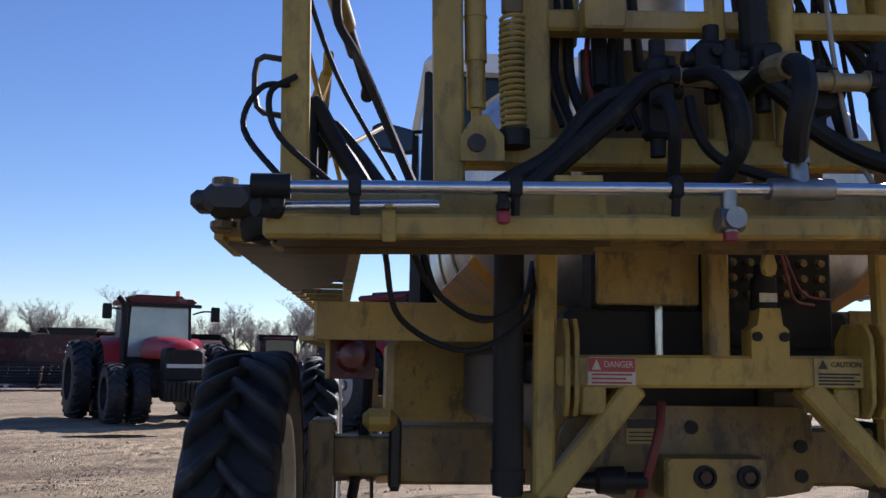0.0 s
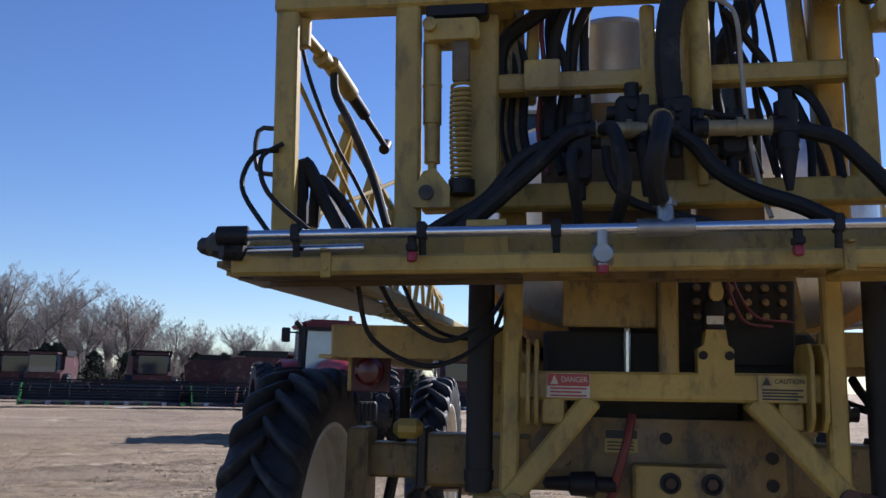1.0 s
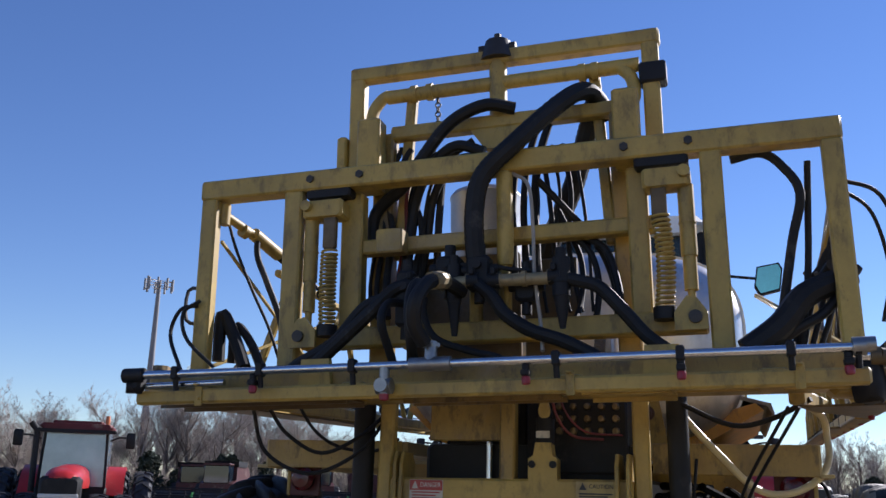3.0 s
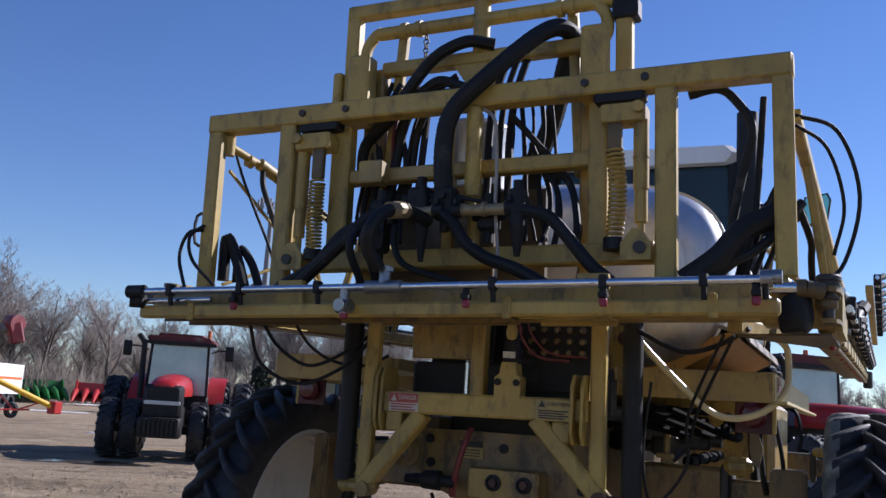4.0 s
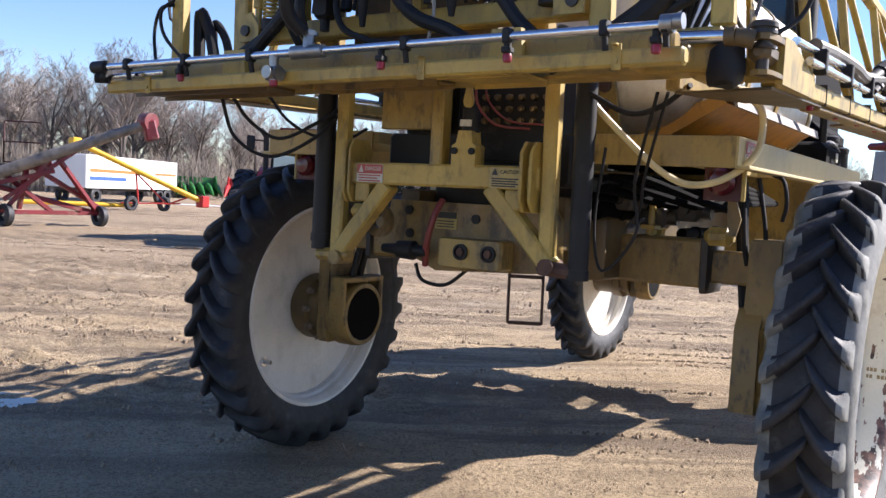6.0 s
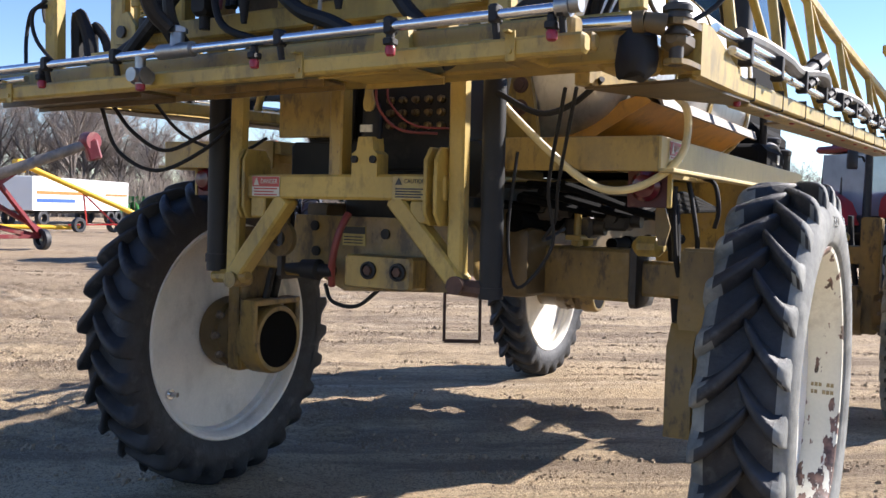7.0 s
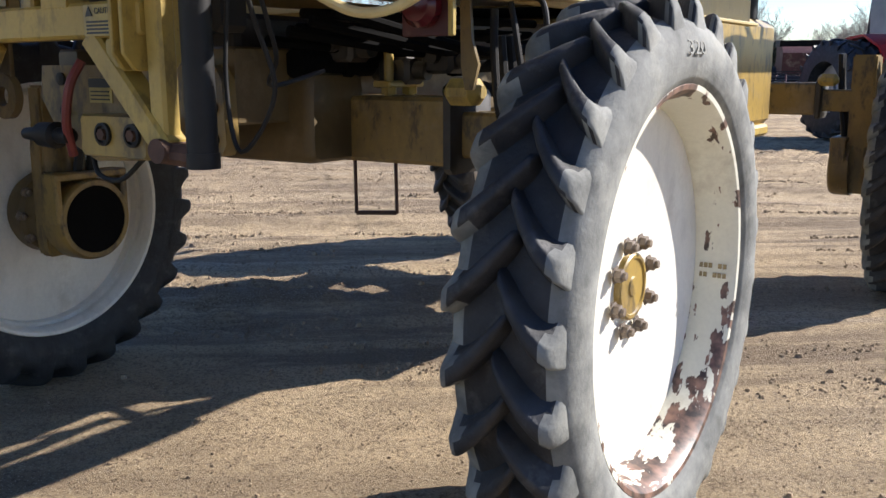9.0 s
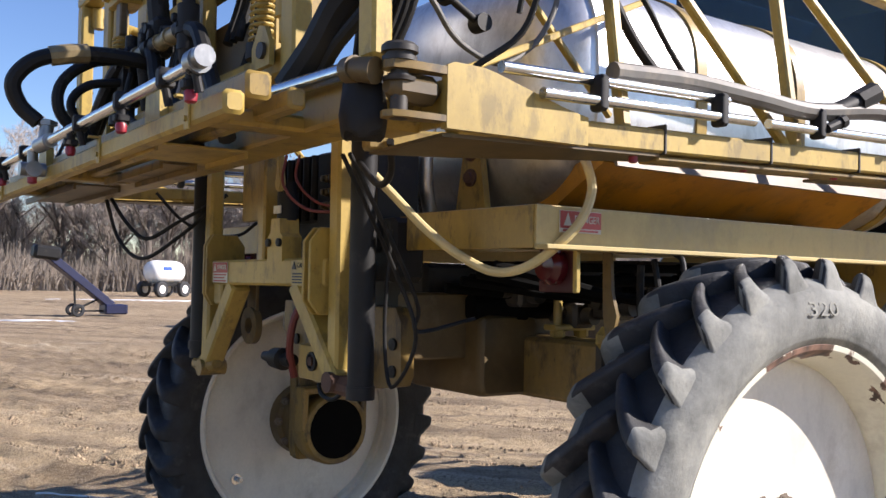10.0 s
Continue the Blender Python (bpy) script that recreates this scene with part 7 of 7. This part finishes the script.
def red_auger():
    t = hold("grain_auger", (-22.9, 17, 0), "red wheeled grain auger with a grey tube and red discharge head", "auger")
    low, head = Vector((-24.0, 14.0, 0.85)), Vector((-20.7, 18.65, 3.28))
    bm = B()
    rod(bm, low, head, 0.19, 24, 0.145)
    for k in (0.25, 0.5, 0.75):
        p = low.lerp(head, k)
        d = (head - low).normalized()
        rod(bm, p - d * 0.04, p + d * 0.04, 0.205 - 0.035 * k, 24)
    part("tube", bm, WEATHERED, t, "dull grey auger tube")
    bm = B()
    rod(bm, head + Vector((-0.16, 0.0, 0.06)), head + Vector((0.20, 0.0, 0.06)), 0.27, 20)
    beam(bm, head - Vector((-0.02, 0.02, -0.10)), head + Vector((0.10, 0.13, -0.50)), 0.42, 0.38, 0.05)
    part("discharge_head", bm, MAROON, t, "red discharge head")
    bm = B()
    block(bm, low - Vector((0.5, 0.3, 0.45)), low + Vector((0.4, 0.5, 0.25)), 0.06)
    part("hopper", bm, MAROON, t, "red intake hopper")
    bm = B()
    beam(bm, (-24.3, 14.4, 1.75), (-23.2, 16.4, 1.8), 1.0, 0.10, 0.02)
    part("hopper_roof", bm, GREASE, t, "dark flat cover")
    wl, wr = Vector((-23.05, 15.5, 0.42)), Vector((-22.8, 18.55, 0.42))
    mid = low.lerp(head, 0.55)
    back = low.lerp(head, 0.18)
    for a, b in ((wl, mid), (wr, mid), (wl, back), (wr, back), (wl, wr), (wl + Vector((0, 0, 0.35)), low.lerp(head, 0.7)), (wr + Vector((0, 0.0, 0.2)), low.lerp(head, 0.42)), (back - Vector((0, 0, 0.2)), mid - Vector((0, 0, 0.5))), (wl + Vector((0.0, 0.5, 0.1)), low.lerp(head, 0.42)), (wr - Vector((0.0, 0.6, -0.1)), back), (wl.lerp(wr, 0.5), low.lerp(head, 0.30)), (back + Vector((-0.5, 0.3, 0.1)), mid + Vector((-0.4, 0.2, -0.3)))):
        bm = B()
        beam(bm, a, b, 0.13, 0.13, 0.01)
        part("strut", bm, MAROON, t, "red undercarriage strut")
    for c in (wl, wr):
        bm = B()
        small_tyre(bm, c + Vector((0.12, 0, -0.09)), 0.33, 0.22, "y")
        w = part("tyre", bm, TYRE, t)
        bm = B()
        lathe(bm, [(0.09, 0.19), (0.02, 0.17), (-0.02, 0.06), (-0.06, 0.05)], "y", c + Vector((0.12, 0, -0.09)), 20)
        part("rim", bm, GALV, w)
    for dz in (0.3, 0.9, 1.5):
        bm = B()
        p = low.lerp(head, 0.30)
        beam(bm, p + Vector((-0.4, 0.3, dz)), p + Vector((0.5, 0.9, dz)), 0.04, 0.04, 0.005)
        beam(bm, p + Vector((-0.4, 0.3, 0)), p + Vector((-0.4, 0.3, dz)), 0.04, 0.04, 0.005)
        part("guard_rail", bm, DARKRED, t)
    return t


def yellow_auger():
    t = hold("transport_auger", (-34, 30, 0), "long yellow grain auger on a red wheeled frame", "auger")
    a, b = Vector((-35.3, 26.7, 3.1)), Vector((-33.2, 32.6, 0.55))
    bm = B()
    rod(bm, a, b, 0.13, 18)
    part("tube", bm, AUGERYELLOW, t, "yellow auger tube")
    bm = B()
    block(bm, b - Vector((0.25, 0.25, 0.28)), b + Vector((0.25, 0.25, 0.30)), 0.05)
    part("intake", bm, RED, t, "red intake box")
    bm = B()
    block(bm, a - Vector((0.2, 0.3, 0.4)), a + Vector((0.2, 0.2, 0.2)), 0.05)
    part("spout", bm, AUGERYELLOW, t)
    for p, q in ((a.lerp(b, 0.42), (-34.0, 31.0, 0.35)), (a.lerp(b, 0.45), (-34.4, 29.6, 0.35)), ((-34.7, 28.8, 0.35), (-33.7, 31.6, 0.42)), (a.lerp(b, 0.9), (-34.0, 31.0, 0.35))):
        bm = B()
        beam(bm, p, q, 0.07, 0.07, 0.01)
        part("strut", bm, RED, t, "red frame strut")
    for y in (29.0, 31.0):
        bm = B()
        small_tyre(bm, (-34.2, y, 0.36), 0.36, 0.22, "x")
        part("tyre", bm, TYRE, t)
    bm = B()
    rod(bm, (-36.2, 24.6, 0.25), (-34.9, 29.6, 0.22), 0.11, 14)
    part("spare_tube", bm, AUGERYELLOW, t, "yellow tube lying low")
    return t


red_auger()
yellow_auger()


def grain_header(colour, label, length, group="row of combine headers"):
    """Combine header: long trough, reel with bats, end shields; along x at the origin."""
    t = hold("combine_header", (0, 0, 0), label, "header", group)
    L = length / 2
    bm = B()
    plate(bm, [(-0.9, 0.15), (0.5, 0.15), (0.7, 0.35), (0.75, 1.25), (0.62, 1.25), (0.50, 0.45), (-0.9, 0.28)], (-L, L), "x")
    trough = part("trough", bm, DARKHEADER, t, "dark sheet trough")
    for x in (-L, L):
        bm = B()
        plate(bm, [(-1.35, 0.12), (0.75, 0.12), (0.78, 1.3), (0.25, 1.35), (-0.5, 0.75)], (x - 0.04, x + 0.04), "x")
        part("end_shield", bm, colour, t, "end shield")
    bm = B()
    rod(bm, (-L, -0.35, 1.0), (L, -0.35, 1.0), 0.06, 12)
    reel = part("reel_shaft", bm, BLACKSTEEL, t)
    for k in range(6):
        a = 2 * math.pi * k / 6 + 0.3
        y, z = -0.35 + 0.5 * math.cos(a), 1.0 + 0.5 * math.sin(a)
        bm = B()
        rod(bm, (-L, y, z), (L, y, z), 0.03, 6)
        part("reel_bat", bm, BLACKSTEEL, reel)
    n = max(3, int(length))
    for i in range(n):
        x = -L + (i + 0.5) * length / n
        bm = B()
        for k in range(3):
            a = math.pi * k / 3 + 0.3
            c, s = 0.5 * math.cos(a), 0.5 * math.sin(a)
            beam(bm, (x, -0.35 - c, 1.0 - s), (x, -0.35 + c, 1.0 + s), 0.03, 0.04, 0.004)
        part("reel_spider", bm, BLACKSTEEL, reel)
        bm = B()
        plate(bm, [(-1.3, 0.20), (-0.8, 0.16), (-0.8, 0.36), (-1.05, 0.34)], (x - 0.12, x + 0.12), "x")
        part("snout", bm, GALV if i % 2 else colour, trough, "crop divider")
    return t


def corn_header(colour, label, length):
    """Row-crop header: back frame, cross auger and a comb of tapered hoods; along x at the origin."""
    t = hold("corn_header", (0, 0, 0), label, "header", "row of combine headers")
    L = length / 2
    bm = B()
    plate(bm, [(0.2, 0.35), (0.9, 0.35), (0.95, 1.85), (0.80, 1.90), (0.72, 0.75), (0.2, 0.60)], (-L, L), "x")
    back = part("back_frame", bm, colour, t, "upright back sheet")
    bm = B()
    rod(bm, (-L, 0.40, 0.95), (L, 0.40, 0.95), 0.22, 14)
    part("cross_auger", bm, BLACKSTEEL, back, "dark cross auger")
    for x in (-L, L):
        bm = B()
        plate(bm, [(-0.4, 0.3), (0.95, 0.3), (0.95, 2.0), (0.45, 2.05), (-0.3, 1.1)], (x - 0.05, x + 0.05), "x")
        part("end_shield", bm, colour, t, "end shield")
    n = int(length / 0.76)
    for i in range(n + 1):
        x = -L + i * length / n
        bm = B()
        ring_strip(bm, [[(x + w * math.cos(a), y, z + h * math.sin(a)) for a in [math.pi * 2 * k / 10 for k in range(10)]] for y, z, w, h in ((0.25, 1.05, 0.26, 0.42), (-0.5, 0.90, 0.24, 0.36), (-1.3, 0.55, 0.14, 0.20), (-1.9, 0.30, 0.03, 0.04))])
        part("snout", bm, colour, t, "tapered crop divider hood")
    return t


def combine(colour, label):
    """Combine harvester body with cab, seen far off."""
    t = hold("combine_harvester", (0, 0, 0), label, "combine", "parked harvesters")
    bm = B()
    plate(bm, [(-2.6, 1.1), (3.4, 1.3), (3.6, 2.9), (2.8, 3.4), (-1.2, 3.4), (-1.3, 2.2), (-2.6, 1.9)], (-1.5, 1.5), "x")
    part("body", bm, colour, t, "painted body")
    bm = B()
    block(bm, (-1.2, -2.7, 1.9), (1.2, -1.3, 3.5), 0.1)
    part("cab", bm, DARKGLASS, t, "dark glass cab")
    bm = B()
    block(bm, (-1.25, -2.8, 3.5), (1.25, -1.2, 3.68), 0.06)
    part("cab_roof", bm, colour, t)
    bm = B()
    plate(bm, [(-1.1, 3.4), (1.9, 3.4), (2.2, 3.9), (-1.3, 3.9)], (-1.6, 1.6), "x")
    part("grain_tank", bm, BLACKSTEEL, t)
    for sx in (-1, 1):
        for y, r, w in ((-1.4, 0.95, 0.7), (2.7, 0.6, 0.4)):
            bm = B()
            lugged_tyre(bm, (sx * 1.7, y, r), r, w, 14)
            part("tyre", bm, TYRE, t)
    return t


def put(ob, x, y, deg):
    ob.matrix_basis = Matrix.Translation((x, y, 0)) @ Matrix.Rotation(radians(deg), 4, "Z")
    return ob


hg = grain_header(GREEN, "long green combine header with a reel, standing on dirt", 9.0)
put(hg, -25.3, 49.6, 26)
hr = grain_header(DARKRED, "dark red combine header with a reel, standing on dirt", 9.0)
put(hr, -17.6, 53.0, 18)
for x, y, a in ((-14.5, 53.5, 12), (-25.0, 58.0, 20), (-35.0, 56.0, 24), (-16.0, 63.0, 20), (-30, 65, 22), (-7.0, 58.0, 5), (3.0, 56.0, 0)):
    copy_thing(hr, Matrix.Translation((x, y, 0)) @ Matrix.Rotation(radians(a), 4, "Z"))
for x, y, a in ((-40.0, 50.0, 32), (-41.0, 62.0, 28)):
    copy_thing(hg, Matrix.Translation((x, y, 0)) @ Matrix.Rotation(radians(a), 4, "Z"))
put(corn_header(RED, "bright red corn header with pointed snouts", 4.2), -56.6, 60.0, 38)
put(corn_header(GREEN, "green corn header with pointed snouts", 4.6), -60.6, 56.6, 62)
cr = combine(DARKRED, "dark red combine harvester parked in front of the trees")
put(cr, -24, 78, 20)
for x, y, a in ((-16, 82, 200), (-34, 74, 30), (-45, 78, 15), (-9, 80, 10), (-22, 70, 95), (-52, 84, 30), (-31, 84, 80)):
    copy_thing(cr, Matrix.Translation((x, y, 0)) @ Matrix.Rotation(radians(a), 4, "Z"))


MASTGREY = material("mast_grey", (0.20, 0.205, 0.215), 0.6, 0.2, vary=0.1, scale=0.4, bump=0.0)


def phone_mast(x, y, h):
    t = hold("phone_mast", (x, y, 0), "tall slim grey phone mast with antennas on top", "mast")
    bm = B()
    rod(bm, (x, y, 0), (x, y, h), 1.0, 20, 0.42)
    part("pole", bm, MASTGREY, t, "grey tapered pole")
    for z in (h - 1.3, h - 0.2):
        bm = B()
        for k in range(3):
            a, b = radians(120 * k + 20), radians(120 * k + 140)
            rod(bm, (x + 3.0 * math.cos(a), y + 3.0 * math.sin(a), z), (x + 3.0 * math.cos(b), y + 3.0 * math.sin(b), z), 0.07, 6)
            rod(bm, (x, y, z), (x + 3.0 * math.cos(a), y + 3.0 * math.sin(a), z), 0.06, 6)
        part("platform", bm, GALV, t)
    for k in range(9):
        a = radians(40 * k + 20)
        bm = B()
        px, py = x + 2.9 * math.cos(a), y + 2.9 * math.sin(a)
        block(bm, (px - 0.20, py - 0.16, h - 2.3), (px + 0.20, py + 0.16, h + (1.3 if k == 4 else 0.3)), 0.03)
        part("antenna", bm, MASTGREY, t, "grey panel antenna")
    return t


phone_mast(-116.5, 167.0, 44.0)


def conveyor():
    t = hold("belt_conveyor", (-34, 12, 0), "dark blue inclined belt conveyor on a wheeled frame", "conveyor")
    a, b = Vector((-32.9, 9.9, 2.30)), Vector((-33.2, 12.35, 0.40))
    bm = B()
    beam(bm, a, b, 0.55, 0.30, 0.03)
    part("belt_trough", bm, BLUE, t, "dark blue belt trough")
    bm = B()
    beam(bm, a + Vector((0, -0.5, 0.12)), a + Vector((0, 0.45, 0.02)), 0.75, 0.50, 0.10)
    part("head_box", bm, BLACKSTEEL, t, "dark discharge hood")
    bm = B()
    block(bm, b - Vector((0.45, 0.3, 0.33)), b + Vector((0.45, 0.55, 0.05)), 0.05)
    part("intake_box", bm, BLUE, t, "blue intake box")
    for p, q in (((-33.0, 11.0, 0.25), (-33.0, 10.9, 1.75)), ((-33.0, 11.0, 0.25), (-33.1, 12.0, 0.72)), ((-33.0, 11.0, 0.2), (-33.1, 12.3, 0.2))):
        bm = B()
        beam(bm, p, q, 0.07, 0.07, 0.01)
        part("strut", bm, BLACKSTEEL, t)
    for sx in (-0.4, 0.4):
        bm = B()
        small_tyre(bm, (-33.0 + sx, 11.0, 0.24), 0.24, 0.16, "x")
        part("tyre", bm, TYRE, t)
    return t


conveyor()


def tank_trailer():
    t = hold("nurse_tank", (-60, 24, 0), "white plastic tank on a two-axle farm trailer", "tank trailer")
    d = Vector((-0.45, 0.89, 0)).normalized()
    c = Vector((-60.5, 24.0, 0))
    bm = B()
    lathe(bm, [(-1.55, 0.0), (-1.5, 0.45), (-1.3, 0.70), (-1.0, 0.78), (1.0, 0.78), (1.3, 0.70), (1.5, 0.45), (1.55, 0.0)], "y", (0, 0, 1.75), 32)
    m = Matrix.Translation(c) @ Matrix.Rotation(math.atan2(-d.x, d.y), 4, "Z")
    tk = part("tank", bm, OFFWHITE, t, "white plastic tank", m, 60)
    bm = B()
    block(bm, (0.775, -0.9, 1.85), (0.785, -0.1, 2.10), 0.001)
    part("badge", bm, DECALBLUE, tk, "blue badge bar", m)
    bm = B()
    block(bm, (-0.5, -1.7, 0.75), (0.5, 1.7, 0.98), 0.03)
    beam(bm, (0, 1.6, 0.8), (0, 3.2, 0.5), 0.1, 0.1)
    part("frame", bm, BLACKSTEEL, t, "black frame", m)
    for y in (-1.1, 1.1):
        for x in (-0.8, 0.8):
            bm = B()
            small_tyre(bm, (x, y, 0.55), 0.55, 0.34, "x")
            w = part("tyre", bm, TYRE, t, "", m)
            bm = B()
            lathe(bm, [(-0.15, 0.29), (-0.05, 0.26), (0.0, 0.1), (0.05, 0.08), (0.15, 0.29)], "x", (x, y, 0.55), 20)
            part("rim", bm, OFFWHITE, w, "white rim", m)
    return t


tank_trailer()


# ---- bare winter trees, cedars and brush along the edge of the yard ----
def stick(v, f, p, q, r1, r2, n):
    d = (q - p)
    if d.length < 1e-6:
        return
    d.normalize()
    s = d.orthogonal().normalized()
    u = d.cross(s)
    k = len(v)
    for o, r in ((p, r1), (q, r2)):
        for i in range(n):
            a = 2 * math.pi * i / n
            v.append(o + (s * math.cos(a) + u * math.sin(a)) * r)
    for i in range(n):
        j = (i + 1) % n
        f.append((k + i, k + j, k + n + j, k + n + i))


def tree_meshes(seed, h, spread, fork):
    r = random.Random(seed)
    tv, tf, cv, cf = [], [], [], []

    def grow(p, d, length, rad, level):
        v, f = (tv, tf) if level <= 1 else (cv, cf)
        n = (8, 6, 4, 3, 3, 3)[level]
        steps = (5, 4, 3, 2, 2, 1)[level]
        q = p.copy()
        for s in range(steps):
            bend = Vector((r.uniform(-1, 1), r.uniform(-1, 1), r.uniform(-0.5, 0.9))) * (0.07, 0.16, 0.20, 0.26, 0.3, 0.3)[level]
            d = (d + bend).normalized()
            q2 = q + d * length / steps
            ra, rb = rad * (1 - 0.55 * s / steps), rad * (1 - 0.55 * (s + 1) / steps)
            stick(v, f, q, q2, ra, rb, n)
            if level < 5:
                kids = (fork if s >= 2 else (1 if s == 1 else 0), 2, 2, 3, 2)[level]
                for k in range(kids):
                    a = r.uniform(0, 6.283)
                    out = Vector((math.cos(a), math.sin(a), 0))
                    nd = (d * r.uniform(0.5, 0.9) + out * r.uniform(0.55, 1.1) * spread + Vector((0, 0, 0.12))).normalized()
                    grow(q.lerp(q2, r.uniform(0.3, 1.0)), nd, length * r.uniform(0.48, 0.70) * (0.75 if level else 1.0), max(0.010, rb * r.uniform(0.48, 0.66)), level + 1)
            q = q2

    grow(Vector((0, 0, -0.1)), Vector((0, 0, 1)), h * 0.62, h * 0.024, 0)
    top = max((c.z for c in cv), default=h)
    sc = h / top
    out = []
    for v, f, nm, mt in ((tv, tf, "trunk", BARK), (cv, cf, "crown", TWIG)):
        me = bpy.data.meshes.new(nm)
        me.from_pydata([c * sc for c in v], [], f)
        me.materials.append(mt)
        out.append(me)
    return out


TREES = []
for i, (h, sp, fk) in enumerate(((12.5, 0.9, 3), (13.5, 0.7, 3), (11.0, 1.0, 3), (14.0, 0.8, 2), (10.0, 0.7, 3))):
    t = hold("bare_tree", (0, 0, 0), "bare leafless deciduous tree with fine grey-brown twigs", "tree", "winter tree line")
    trunk, crown = tree_meshes(11 + i, h, sp, fk)
    part("trunk", trunk, BARK, t, "grey-brown trunk and limbs")
    part("crown", crown, TWIG, t, "fine bare twigs")
    TREES.append(t)
rng = random.Random(8)
spots = []
for row, (n, extra) in enumerate(((64, 0), (60, 9), (56, 20), (50, 34))):
    for i in range(n):
        az = -14 + (106.0 * (i + rng.uniform(-0.4, 0.4)) / n)
        base = 152 - max(0, min(1, (az - 12) / 38)) * 62
        d = base + extra + rng.uniform(-6, 6)
        spots.append((2 - d * math.sin(radians(az)), d * math.cos(radians(az)), rng.uniform(0, 360), rng.uniform(0.72, 1.05) * (0.84 if az < 40 else min(1.22, 0.84 + 0.012 * (az - 40))) * (1.0 + 0.50 * max(0.0, 1 - abs(az - 31) / 10))))
used = [False] * len(TREES)
for i, (x, y, a, s) in enumerate(spots):
    k = rng.randrange(len(TREES))
    m = Matrix.Translation((x, y, 0)) @ Matrix.Rotation(radians(a), 4, "Z")
    if used[k]:
        t = copy_thing(TREES[k], m)
    else:
        t, used[k] = TREES[k], True
        t.matrix_basis = m
    t.scale = (s, s, s * rng.uniform(0.9, 1.1))

# brush: one thicket of thin stems along the foot of the trees
bv, bf = [], []
for i in range(52000):
    az = -14 + 106 * rng.random()
    base = 152 - max(0, min(1, (az - 12) / 38)) * 62
    d = base - 5 + rng.uniform(-4, 30)
    x, y = 2 - d * math.sin(radians(az)), d * math.cos(radians(az))
    hh = rng.uniform(1.5, 6.0) * (0.7 + 0.6 * noise.noise((x * 0.08, y * 0.08, 2.0)))
    p = Vector((x, y, -0.1))
    q = p + Vector((rng.uniform(-0.7, 0.7), rng.uniform(-0.7, 0.7), max(0.6, hh)))
    stick(bv, bf, p, q, rng.uniform(0.03, 0.08), 0.015, 3)
    for k in range(2):
        mid = p.lerp(q, rng.uniform(0.3, 0.8))
        stick(bv, bf, mid, mid + Vector((rng.uniform(-0.9, 0.9), rng.uniform(-0.8, 0.8), rng.uniform(0.3, 1.0))), 0.02, 0.008, 3)
bme = bpy.data.meshes.new("brush_thicket")
bme.from_pydata(bv, [], bf)
bme.materials.append(BRUSH)
tagged(new("brush_thicket", bme), "dense dry brush along the foot of the tree line", "brush", kind="stuff")


def cedar_mesh(seed, h):
    r = random.Random(seed)
    v, f = [], []
    for i in range(1500):
        z = h * (0.06 + 0.94 * r.random() ** 1.25)
        rad = (1 - z / h) ** 0.6 * h * 0.34 * r.uniform(0.3, 1.25) * (1 + 0.3 * math.sin(z * 2.3 + seed)) + 0.08
        a = r.uniform(0, 6.283)
        c = Vector((rad * math.cos(a), rad * math.sin(a), z))
        e1 = Vector((r.uniform(-1, 1), r.uniform(-1, 1), r.uniform(-0.4, 1))).normalized() * r.uniform(0.12, 0.32)
        e2 = Vector((r.uniform(-1, 1), r.uniform(-1, 1), r.uniform(-0.5, 0.5))).normalized() * r.uniform(0.08, 0.20)
        k = len(v)
        v += [c - e1, c + e2, c + e1 + Vector((0, 0, 0.1)), c - e2]
        f.append((k, k + 1, k + 2, k + 3))
    me = bpy.data.meshes.new("foliage")
    me.from_pydata(v, [], f)
    me.materials.append(CEDAR)
    return me


cd = hold("cedar_tree", (-44, 126, 0), "dark green cedar tree at the foot of the bare trees", "tree", "cedars")
bm = B()
rod(bm, (-44, 126, 0), (-44, 126, 4.6), 0.12, 8, 0.03)
part("trunk", bm, BARK, cd)
part("foliage", cedar_mesh(3, 5.5), CEDAR, cd, "dark green needle clumps", Matrix.Translation((-44, 126, 0)))
for i in range(34):
    az = rng.uniform(-8, 36)
    d = 138 - max(0, min(1, (az - 12) / 38)) * 58 + rng.uniform(-6, 8)
    t = copy_thing(cd, Matrix.Translation((2 - d * math.sin(radians(az)), d * math.cos(radians(az)), 0)) @ Matrix.Rotation(rng.uniform(0, 6), 4, "Z"))
    k = rng.uniform(0.45, 0.95)
    t.scale = (k * rng.uniform(0.9, 1.3), k * rng.uniform(0.9, 1.3), k)
